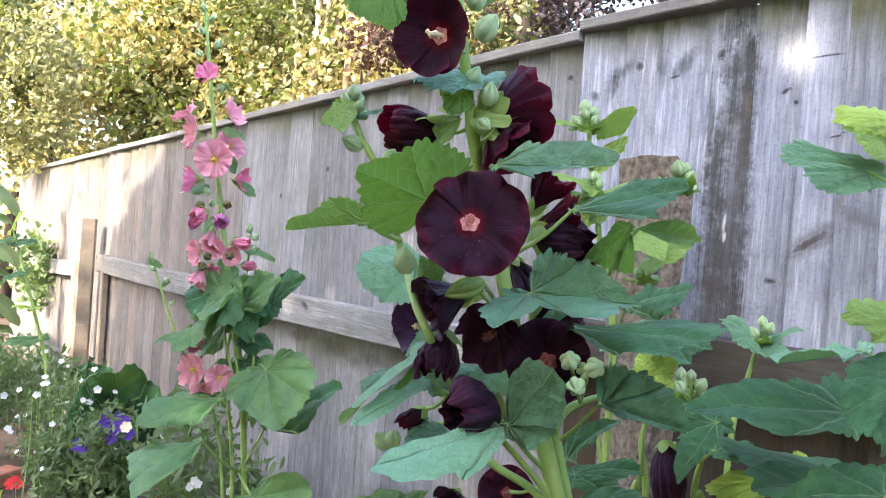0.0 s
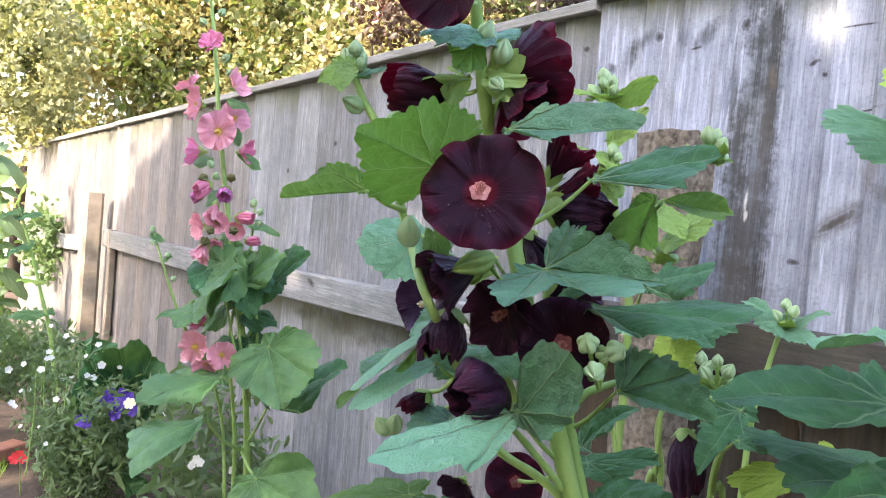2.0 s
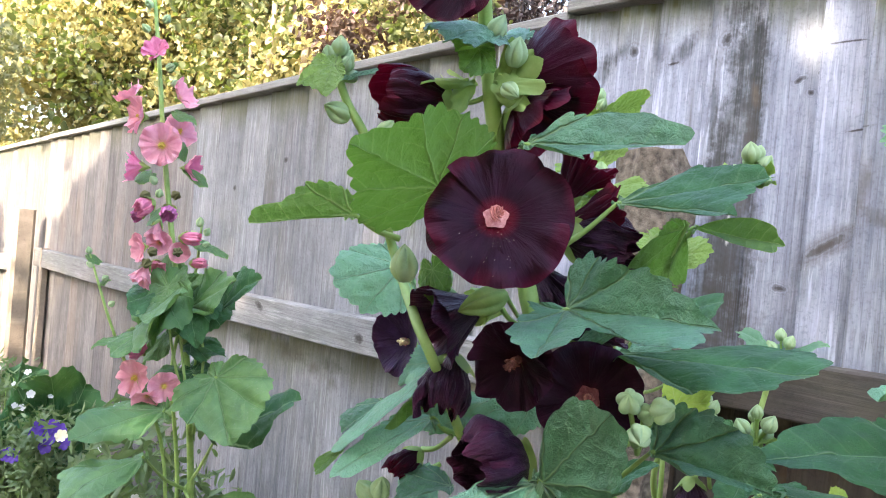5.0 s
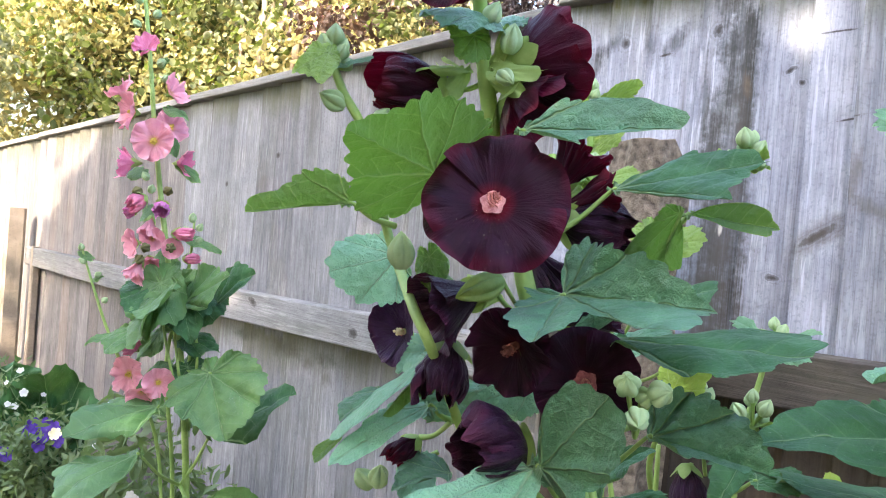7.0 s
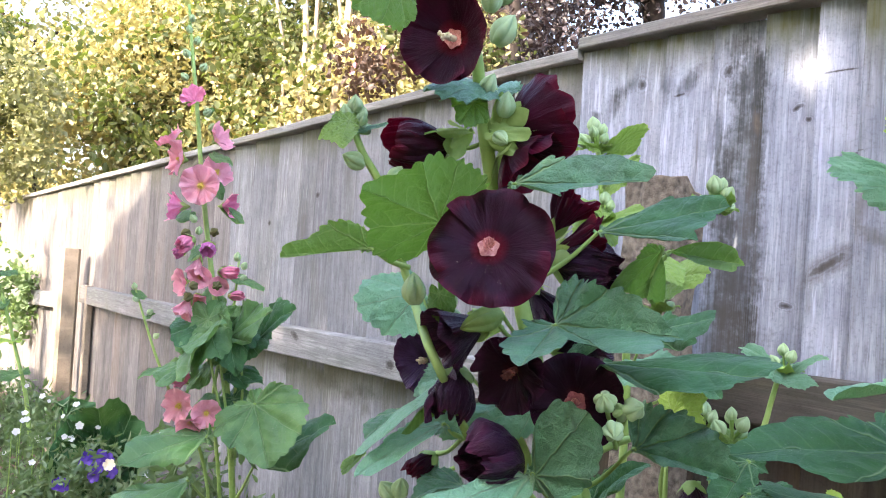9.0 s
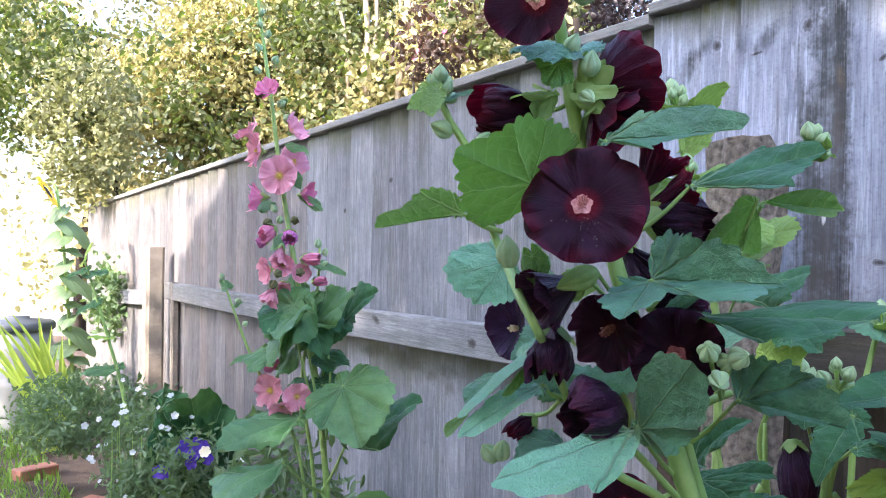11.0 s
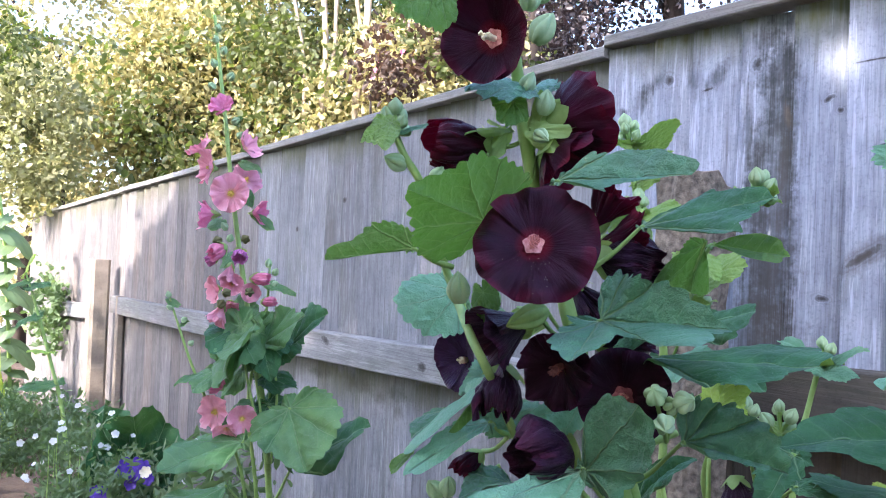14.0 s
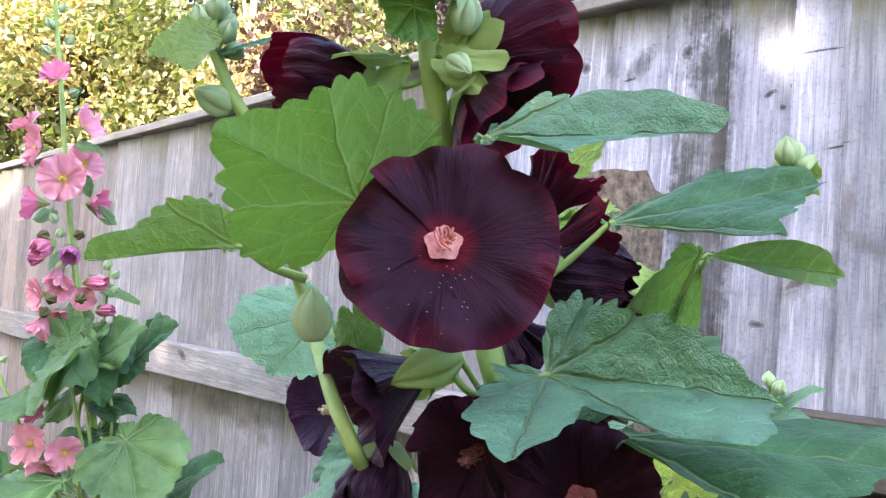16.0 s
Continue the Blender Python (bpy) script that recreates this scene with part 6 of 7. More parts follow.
add_leaf(right, (0.765, 0.371, 1.109), (0.723, 0.472, 1.116), (0.831, 0.436, 1.094), (0.676, 0.371, 1.083), LEAF_DEEP, (0.871, 0.339, 1.095), seed=84, bulge=0.02, wave=0.03, arch=0.02, reach=(0.03, 0.12, 0.12, 0.14, 0.17, 0.25, 0.4, 0.59, 0.82, 0.88, 0.86, 0.86, 1.09, 1.17, 1.37, 1.79, 2.89, 1.59, 0.24, 0.08, 0.05, 0.04, 0.03, 0.03))
add_leaf(right, (0.669, 0.305, 1.126), (0.548, 0.332, 1.103), (0.642, 0.339, 1.143), (0.564, 0.293, 1.079), LEAF_DEEP, (0.871, 0.339, 1.105), seed=85)
add_leaf(right, (0.688, 0.308, 1.213), (0.616, 0.311, 1.196), (0.671, 0.335, 1.227), (0.641, 0.291, 1.170), LEAF_DEEP, (0.870, 0.345, 1.178), seed=86)
add_leaf(right, (0.709, 0.320, 1.254), (0.642, 0.334, 1.266), (0.701, 0.340, 1.273), (0.661, 0.319, 1.246), LEAF_YOUNG, (0.865, 0.352, 1.239), seed=87)
add_leaf(right, (0.773, 0.384, 1.223), (0.688, 0.420, 1.207), (0.776, 0.464, 1.224), (0.717, 0.325, 1.221), LEAF_PALE, (0.866, 0.349, 1.198), seed=88, wave=0.02, arch=0.0, reach=(0.14, 0.11, 0.1, 0.1, 0.1, 0.12, 0.15, 0.2, 0.29, 0.54, 0.54, 0.61, 1, 0.74, 0.49, 0.31, 0.22, 0.18, 0.16, 0.16, 0.18, 0.25, 0.35, 0.19))
add_leaf(right, (0.929, 0.567, 1.033), (0.866, 0.590, 1.032), (0.906, 0.585, 1.046), (0.874, 0.570, 1.008), LEAF_LIME, (0.971, 0.534, 1.003), seed=89, wave=0.07, lobe=0.1)
plain_leaf(right, (1.095, 0.611, 1.025), (1.085, 0.619, 1.043), (-0.555, -0.702, 0.315), LEAF_LIME, None, seed=90, width=0.9)

# ---- pink hollyhock ----
pink = thing("hollyhock", (0.99, 2.10, 0), "tall hollyhock with pink flowers and mid-green leaves", "hollyhock", "hollyhocks by the fence")
part("stem", tube([(0.99, 2.10, 0), (0.98, 2.12, 0.45), (0.970, 2.095, 0.591), (0.946, 2.120, 0.906), (0.917, 2.185, 1.173), (0.890, 2.237, 1.431), (0.875, 2.278, 1.649), (0.861, 2.304, 1.805), (0.850, 2.328, 1.947)], [0.010, 0.0095, 0.0085, 0.008, 0.007, 0.0062, 0.0055, 0.0048, 0.0035], 10, 0.12), STEM, pink)
part("stem", tube([(0.95, 2.15, 0), (0.956, 2.143, 0.579), (0.927, 2.172, 0.913), (0.955, 2.155, 1.100), (0.964, 2.152, 1.269)], [0.006, 0.0055, 0.005, 0.004, 0.003], 8, 0.12), STEM, pink)
part("stem", tube([(0.9, 2.0, 0), (0.887, 2.072, 0.696), (0.805, 2.139, 0.923), (0.764, 2.172, 1.036), (0.720, 2.209, 1.186)], [0.005, 0.0045, 0.004, 0.0035, 0.0025], 8, 0.12), STEM, pink)
part("stem", tube([(0.981, 2.108, 1.041), (0.958, 2.111, 0.929), (0.960, 2.106, 0.762)], [0.003, 0.0034, 0.004], 7, 0.12), STEM, pink)
part("stem", tube([(0.875, 2.106, 1.069), (0.892, 2.089, 0.962), (0.935, 2.076, 0.799)], [0.003, 0.0034, 0.004], 7, 0.12), STEM, pink)
part("stem", tube([(0.943, 2.114, 1.061), (0.964, 2.081, 0.961), (0.961, 2.092, 0.765)], [0.003, 0.0034, 0.004], 7, 0.12), STEM, pink)
part("stem", tube([(0.909, 2.130, 1.080), (0.920, 2.091, 0.934), (0.952, 2.087, 0.767)], [0.003, 0.0034, 0.004], 7, 0.12), STEM, pink)
PINKS = [
    ((0.858, 2.173, 1.452), (-0.640, -0.770, 0.015), 0.052, 0.30, PETAL_PINK), ((0.916, 2.231, 1.493), (0.085, -0.681, 0.345), 0.044, 0.45, PETAL_PINK), ((0.824, 2.213, 1.517), (-0.864, 0.024, 0.057), 0.046, 0.6, PETAL_PINK),
    ((0.809, 2.250, 1.560), (-0.553, 0.180, 0.664), 0.036, 0.7, PETAL_PINK), ((0.898, 2.209, 1.573), (0.399, -0.664, 0.460), 0.038, 0.8, PETAL_PINK), ((0.853, 2.245, 1.676), (-0.444, -0.530, 0.511), 0.034, 0.7, PETAL_ROSE),
    ((0.835, 2.202, 1.398), (-0.821, 0.490, -0.019), 0.038, 1.1, PETAL_ROSE), ((0.910, 2.171, 1.405), (0.639, -0.727, 0.074), 0.032, 1.2, PETAL_ROSE), ((0.816, 2.105, 0.906), (-0.799, -0.401, -0.015), 0.044, 0.4, PETAL_PINK),
    ((0.859, 2.048, 0.896), (-0.296, -0.905, -0.061), 0.036, 0.5, PETAL_PINK), ((0.830, 2.069, 0.873), (-0.456, -0.669, -0.484), 0.030, 0.8, PETAL_PINK), ((0.826, 2.099, 0.961), (-0.619, -0.277, 0.387), 0.026, 1.1, PETAL_ROSE)]
for k, (c, w, r, dep, mt) in enumerate(PINKS):
    add_flower(pink, c, w, r, dep, 47, 17 * k, 30 + k, material=mt, curl=0.05 if dep < 0.6 else 0.0, ruffle=0.13, over=0.15, eye=0.16 if dep < 0.65 else 0, stamen=(0.13, 0.3) if dep < 0.65 else None, pollen=POLLEN_YELLOW, sepal=0.5, eye_mat=POLLEN_YELLOW)
for k, (c, w, r, dep, mt, sw) in enumerate([
    ((0.843, 2.164, 1.317), (-0.817, -0.031, -0.575), 0.02, 2, PETAL_ROSE, 0.3),
    ((0.837, 2.195, 1.287), (-0.874, 0.292, -0.389), 0.013, 2.2, PETAL_MAUVE, 0.3),
    ((0.863, 2.108, 1.301), (-0.438, -0.745, -0.503), 0.019, 1.6, PETAL_MAUVE, 0.3),
    ((0.896, 2.118, 1.236), (0.618, -0.786, 0.024), 0.015, 3.2, PETAL_ROSE, 0.3),
    ((0.919, 2.098, 1.177), (0.604, -0.786, 0.129), 0.012, 3, PETAL_ROSE, 0.3),
    ((0.828, 2.149, 1.208), (-0.989, 0.015, -0.149), 0.036, 0.6, PETAL_PINK, 0.92),
    ((0.872, 2.177, 1.219), (-0.461, -0.887, 0.033), 0.03, 0.5, PETAL_PINK, 0.92),
    ((0.872, 2.191, 1.273), (-0.297, -0.300, -0.907), 0.024, 2.2, PETAL_PINK, 0.45),
    ((0.905, 2.136, 1.203), (-0.351, -0.922, -0.167), 0.026, 0.5, PETAL_PINK, 0.92),
    ((0.839, 2.152, 1.169), (-0.434, -0.164, -0.886), 0.025, 1.9, PETAL_PINK, 0.45),
    ((0.865, 2.169, 1.175), (-0.236, -0.716, -0.657), 0.022, 1.2, PETAL_PINK, 0.45)]):
    add_flower(pink, c, w, r, dep, 58, 23 * k, 60 + k, material=mt, curl=0.0, ruffle=0.10, over=0.1, eye=0, stamen=None, sepal=0.42, swell=sw)
for k, (c, w) in enumerate([((0.838, 2.114, 1.201), (-0.784, -0.612, -0.106)), ((0.835, 2.172, 1.331), (-0.940, -0.315, -0.128)), ((0.888, 2.154, 1.333), (0.000, -0.963, 0.271)), ((0.832, 2.131, 1.176), (-0.710, -0.583, -0.395)), ((0.887, 2.099, 1.204), (-0.454, -0.888, -0.075))]):
    add_bud(pink, c, w, 0.027, 40 + k, 0.44, material=CALYX_DRY)
for k, (c, w, ln) in enumerate([((0.850, 2.300, 1.799), (-0.538, 0.046, 0.773), 0.025), ((0.863, 2.291, 1.835), (0.101, -0.432, 0.833), 0.024), ((0.853, 2.312, 1.867), (-0.304, -0.127, 0.895), 0.022), ((0.855, 2.311, 1.898), (-0.064, -0.306, 0.918), 0.022), ((0.873, 2.270, 1.764), (0.270, -0.563, 0.648), 0.026), ((0.847, 2.289, 1.738), (-0.688, 0.154, 0.559), 0.024), ((0.885, 2.258, 1.648), (0.364, -0.640, 0.357), 0.026), ((0.891, 2.227, 1.604), (0.190, -0.503, 0.641), 0.022), ((0.951, 2.137, 1.266), (-0.064, -0.306, 0.918), 0.024), ((0.947, 2.139, 1.238), (-0.593, -0.040, 0.675), 0.022), ((0.964, 2.127, 1.247), (0.125, -0.577, 0.742), 0.022), ((0.962, 2.128, 1.217), (0.220, -0.655, 0.451), 0.022), ((0.720, 2.209, 1.181), (-0.224, -0.187, 0.903), 0.018), ((0.729, 2.201, 1.153), (-0.763, 0.208, 0.452), 0.018), ((0.748, 2.186, 1.123), (0.355, -0.628, 0.556), 0.018), ((0.763, 2.173, 1.065), (0.355, -0.628, 0.556), 0.018), ((0.861, 2.181, 1.329), (-0.094, -0.538, 0.729), 0.024), ((0.854, 2.187, 1.359), (-0.574, -0.179, 0.685), 0.024)]):
    add_bud(pink, c, w, ln, k, 0.42)
PINK_LEAVES = [
    ((0.920, 2.068, 1.075), (0.969, 1.951, 1.146), (0.980, 2.102, 1.178), (0.899, 1.965, 1.008), LEAF_PINKPLANT, (0.06, 0.05, 0.05, 0.05, 0.05, 0.05, 0.07, 0.1, 0.2, 0.38, 0.74, 0.99, 1.07, 0.87, 0.76, 0.71, 0.68, 0.64, 0.45, 0.33, 0.25, 0.21, 0.16, 0.09)),
    ((0.996, 2.069, 1.071), (1.032, 1.977, 1.161), (1.048, 2.118, 1.161), (0.993, 1.965, 1.024), LEAF_DEEP, (0.08, 0.06, 0.05, 0.05, 0.05, 0.05, 0.06, 0.07, 0.11, 0.17, 0.37, 0.88, 1.01, 0.91, 0.82, 0.65, 0.11, 0.09, 0.08, 0.08, 0.09, 0.1, 0.12, 0.12)),
    ((0.870, 2.137, 1.111), (0.794, 2.134, 1.070), (0.838, 2.203, 1.113), (0.862, 2.073, 1.076), LEAF_DEEP, (0.05, 0.05, 0.05, 0.06, 0.07, 0.08, 0.1, 0.17, 0.39, 0.83, 1.21, 1.18, 1.04, 0.94, 0.92, 0.96, 0.91, 0.86, 0.65, 0.44, 0.16, 0.09, 0.07, 0.06)),
    ((0.874, 2.068, 1.097), (0.806, 2.072, 1.041), (0.843, 2.137, 1.097), (0.849, 1.999, 1.083), LEAF_PINKPLANT, (0.05, 0.05, 0.05, 0.05, 0.06, 0.07, 0.1, 0.19, 0.49, 0.64, 1.11, 1.06, 1.02, 0.86, 0.68, 0.59, 0.43, 0.33, 0.16, 0.09, 0.06, 0.05, 0.05, 0.04)),
    ((0.876, 2.028, 1.128), (0.774, 2.032, 0.983), (0.883, 2.164, 1.061), (0.846, 1.888, 1.080), LEAF_PINKPLANT, (0.05, 0.04, 0.04, 0.04, 0.04, 0.04, 0.05, 0.07, 0.15, 0.28, 0.67, 0.78, 0.96, 1.02, 1.04, 0.21, 0.22, 0.18, 0.09, 0.06, 0.05, 0.04, 0.04, 0.04)),
    ((0.807, 2.083, 1.011), (0.746, 2.081, 0.968), (0.781, 2.141, 1.008), (0.798, 2.025, 0.987), LEAF_PINKPLANT, (0.03, 0.03, 0.02, 0.02, 0.03, 0.03, 0.04, 0.06, 0.14, 0.42, 0.96, 1.13, 1.01, 0.98, 0.95, 0.9, 0.78, 0.54, 0.2, 0.13, 0.1, 0.09, 0.07, 0.04)),
    ((0.909, 2.104, 1.108), (0.934, 2.058, 1.156), (0.909, 2.129, 1.163), (0.903, 2.047, 1.088), LEAF_PINKPLANT, (0.01, 0, 0, 0, 0, 0, 0, 0.01, 0.01, 0.03, 0.98, 1.18, 1, 0.75, 0.63, 0.59, 0.59, 0.63, 0.74, 0.91, 1.06, 0.83, 0.02, 0.01)),
    ((0.956, 1.987, 0.921), (0.941, 1.866, 0.800), (0.834, 2.008, 0.842), (1.063, 1.887, 0.933), LEAF_PINKPLANT, (0.18, 0.2, 0.25, 0.3, 0.38, 0.52, 0.61, 0.7, 0.81, 0.86, 0.9, 0.96, 1.02, 0.87, 0.77, 0.71, 0.7, 0.63, 0.44, 0.31, 0.24, 0.2, 0.18, 0.17)),
    ((0.851, 2.023, 0.844), (0.652, 2.019, 0.792), (0.780, 2.183, 0.859), (0.815, 1.880, 0.747), LEAF_PINKPLANT, (0.08, 0.09, 0.1, 0.1, 0.11, 0.14, 0.18, 0.21, 0.26, 0.38, 0.52, 0.71, 1, 0.77, 0.63, 0.56, 0.51, 0.4, 0.3, 0.17, 0.12, 0.09, 0.08, 0.08)),
    ((0.984, 2.019, 0.767), (1.122, 1.860, 0.887), (0.965, 1.829, 0.685), (1.150, 2.113, 0.847), LEAF_DEEP, (0.01, 0.02, 0.03, 0.16, 0.13, 0.11, 0.1, 0.11, 0.12, 0.43, 0.63, 0.8, 0.99, 0.76, 0.56, 0.23, 0.03, 0.02, 0.01, 0.01, 0.01, 0.01, 0.01, 0.01)),
    ((0.798, 1.982, 0.751), (0.621, 1.973, 0.684), (0.746, 2.129, 0.706), (0.786, 1.867, 0.637), LEAF_PINKPLANT, (0.05, 0.04, 0.03, 0.03, 0.03, 0.03, 0.04, 0.05, 0.07, 0.18, 0.43, 1.08, 1.01, 0.94, 0.87, 0.57, 0.39, 0.31, 0.24, 0.16, 0.12, 0.1, 0.1, 0.08)),
    ((0.927, 1.939, 0.607), (0.997, 1.797, 0.571), (0.873, 1.886, 0.491), (1.018, 1.902, 0.705), LEAF_PINKPLANT, (0.18, 0.16, 0.15, 0.15, 0.16, 0.2, 0.27, 0.37, 0.6, 0.87, 0.93, 1.03, 1.2, 0.97, 0.8, 0.67, 0.61, 0.57, 0.51, 0.49, 0.5, 0.36, 0.3, 0.22))]
for k, (a, b, r, q, mt, reach) in enumerate(PINK_LEAVES):
    add_leaf(pink, a, b, r, q, mt, (0.946, 2.139, 0.910) if k in (7, 8) else ((0.959, 2.112, 0.625) if k > 8 else None), seed=100 + k, wave=0.05, thick=0.004, nt=120, bulge=0.045, arch=0.03, reach=reach)
PINK_SMALL = [((0.873, 2.109, 1.116), (0.831, 2.037, 0.999), (-0.768, -0.560, 0.310), 0.8), ((0.918, 2.097, 1.098), (0.915, 2.019, 0.999), (-0.460, -0.854, 0.244), 0.8), ((0.926, 2.169, 1.119), (0.850, 2.179, 1.033), (-0.807, -0.420, 0.415), 0.9), ((0.959, 2.141, 1.108), (0.984, 2.040, 1.029), (-0.320, -0.827, 0.461), 0.9), ((0.922, 2.198, 1.130), (0.917, 2.230, 1.185), (-0.618, -0.761, -0.199), 1), ((0.950, 2.119, 0.984), (0.992, 2.031, 0.961), (-0.343, -0.666, 0.663), 0.6), ((0.898, 2.150, 0.995), (0.849, 2.151, 0.927), (-0.770, -0.345, 0.537), 0.6), ((0.951, 2.097, 0.916), (0.982, 2.021, 0.868), (-0.269, -0.642, 0.544), 0.8), ((0.915, 2.124, 0.914), (0.853, 2.119, 0.876), (-0.588, -0.403, 0.521), 0.7)]
for k, (a, b, nrm, w) in enumerate(PINK_SMALL):
    plain_leaf(pink, a, b, nrm, LEAF_DEEP if k % 2 else LEAF_PINKPLANT, None, seed=160 + k, width=w, wave=0.10, nt=70, nr=10)
for k, (a, b, nrm, w) in enumerate([
        ((0.914, 2.193, 1.433), (0.923, 2.188, 1.457), (-0.150, -0.624, 0.631), 0.6), ((0.903, 2.204, 1.536), (0.929, 2.159, 1.516), (-0.394, -0.438, 0.709), 0.5), ((0.926, 2.159, 1.396), (0.957, 2.122, 1.361), (-0.394, -0.438, 0.709), 0.45),
        ((0.953, 2.135, 1.224), (0.999, 2.074, 1.196), (-0.279, -0.273, 0.805), 0.4), ((0.796, 2.147, 0.995), (0.732, 2.157, 0.971), (-0.279, -0.273, 0.805), 0.45), ((0.863, 2.256, 1.382), (0.832, 2.253, 1.357), (-0.389, -0.444, 0.609), 0.9), ((0.890, 2.208, 1.293), (0.861, 2.229, 1.260), (-0.389, -0.444, 0.609), 0.9),
        ((0.907, 2.200, 1.463), (0.921, 2.188, 1.426), (-0.135, -0.641, 0.332), 0.7), ((0.891, 2.253, 1.649), (0.901, 2.234, 1.664), (-0.135, -0.641, 0.332), 0.7), ((0.735, 2.197, 1.165), (0.713, 2.214, 1.178), (-0.389, -0.444, 0.609), 0.6), ((0.746, 2.187, 1.115), (0.762, 2.175, 1.124), (-0.389, -0.444, 0.609), 0.6)]):
    plain_leaf(pink, a, b, nrm, LEAF_PINKPLANT, None, seed=130 + k, width=w, nt=40, nr=5)

# ---- flower bed at the foot of the fence ----
BUSH_LEAF = plain_material("bush_leaf_grey_green", (0.034, 0.066, 0.028), (0.165, 0.240, 0.115), 4.0, 0.55, 0.1, 0.002, 0.25, (0.25, 0.4, 0.08), 0.7)
WHITE_PETAL = plain_material("white_petal", (0.60, 0.60, 0.57), (0.80, 0.80, 0.78), 60, 0.6, 0.1, 0.001, 0.3, (0.8, 0.8, 0.75))
VIOLET_PETAL = plain_material("violet_petal", (0.045, 0.018, 0.22), (0.10, 0.04, 0.40), 60, 0.6, 0.1, 0.001, 0.2, (0.12, 0.04, 0.5))
RED_PETAL = plain_material("red_petal", (0.55, 0.02, 0.03), (0.75, 0.05, 0.05), 60, 0.6, 0.1, 0.001, 0.2, (0.8, 0.05, 0.05))
YELLOW_PETAL = plain_material("yellow_petal", (0.75, 0.50, 0.03), (0.85, 0.62, 0.06), 40, 0.6, 0.1, 0.001, 0.3, (0.85, 0.6, 0.05))
BRICK = plain_material("worn_brick", (0.28, 0.11, 0.07), (0.42, 0.20, 0.13), 20, 0.9, 0.6, 0.004)
GREY_PLASTIC = plain_material("grey_plastic", (0.26, 0.27, 0.27), (0.36, 0.37, 0.37), 4, 0.45, 0.1, 0.002)
BLACK_PLASTIC = plain_material("dark_plastic", (0.05, 0.055, 0.06), (0.10, 0.11, 0.12), 6, 0.4, 0.1, 0.002)
IRIS = plain_material("iris_leaf_lime", (0.34, 0.46, 0.05), (0.52, 0.62, 0.12), 12, 0.5, 0.2, 0.001, 0.35, (0.5, 0.62, 0.08))


VINE_LEAF = plain_material("vine_leaf_olive", (0.035, 0.052, 0.016), (0.33, 0.32, 0.16), 3.0, 0.45, 0.1, 0.002, 0.28, (0.45, 0.48, 0.16), 0.7)


def small_bloom(radius, petals, seed, cup=0.25):
    bm = bmesh.new()
    c = bm.verts.new((0, 0, 0))
    for k in range(petals):
        a0 = 2 * math.pi * k / petals
        arc = []
        for j in range(7):
            s = -1 + j / 3
            a = a0 + s * math.pi / petals * 1.08
            r = radius * (1 - 0.28 * abs(s) ** 2.5 + 0.05 * noise.noise(Vector((a * 3, seed, 0))))
            arc.append(bm.verts.new((r * math.cos(a), r * math.sin(a), radius * (cup + 0.06 * math.sin(4 * s + k + seed)) + 0.0006 * k)))
        for p, q in zip(arc, arc[1:]):
            bm.faces.new((c, p, q))
    return bm


def scatter(place, spread, count, size, seed, material, name="foliage", parent=None, up=0.4, slim=0.34):
    """A loose heap of small leaves in clumps."""
    rng = np.random.default_rng(seed)
    heart = rng.normal(size=(max(8, count // 14), 3))
    heart /= np.linalg.norm(heart, axis=1)[:, None]
    heart = np.array(place) + heart * np.array(spread) * rng.uniform(0.2, 1, size=(len(heart), 1)) ** 0.5
    pts = heart[rng.integers(0, len(heart), count)] + rng.normal(size=(count, 3)) * size * 0.9
    pts = pts[pts[:, 2] > 0.01]
    ob = leaf_cloud(name, pts, size * rng.uniform(0.6, 1.4, size=len(pts)), material, parent, seed, rng.normal(size=(len(pts), 3)) + np.array([0, 0, up]), slim)
    ob["kind"] = "stuff"
    return ob


white_bush = thing("flower_bush", (0.75, 3.75, 0), "airy bush with small white flowers in the border", "flowering bush")
scatter((0.959, 3.761, 0.336), (0.21, 0.28, 0.28), 3600, 0.036, 1, BUSH_LEAF, "foliage", white_bush, 0.8)
scatter((0.826, 4.612, 0.413), (0.36, 0.34, 0.20), 3600, 0.038, 2, BUSH_LEAF, "foliage", white_bush, 0.8)
scatter((0.920, 3.537, 0.209), (0.15, 0.18, 0.26), 2200, 0.036, 3, BUSH_LEAF, "foliage", white_bush, 0.8)
_rng = random.Random(5)
_bloom = mesh_of("white_bloom", small_bloom(0.0115, 5, 1), WHITE_PETAL)
_spots = [(0.938, 3.471, 0.664), (0.913, 3.424, 0.547), (0.893, 3.439, 0.552), (0.937, 3.408, 0.598), (0.802, 3.506, 0.449), (0.761, 3.786, 0.428), (0.714, 3.819, 0.354), (0.794, 3.763, 0.513), (0.916, 3.799, 0.624), (0.758, 3.915, 0.509), (0.780, 3.518, 0.275), (0.777, 3.646, 0.309), (0.887, 4.072, 0.645), (0.707, 3.952, 0.480), (0.719, 3.689, 0.304), (0.920, 3.921, 0.623)]
for k in range(30):
    if k < len(_spots):
        p = Vector(_spots[k])
    else:
        p = Vector((0.832, 3.671, 0.460)) + Vector((_rng.uniform(-0.16, 0.26), _rng.uniform(-0.25, 0.2), _rng.uniform(-0.14, 0.20)))
    m = aim(p, Vector((-0.5 + _rng.uniform(-.5, .5), -0.7 + _rng.uniform(-.4, .4), 0.4 + _rng.uniform(-.3, .4))), _rng.uniform(0, 72)) @ Matrix.Scale(_rng.uniform(0.55, 1.45), 4)
    part("bloom", _bloom, None, white_bush, "white petals", m)
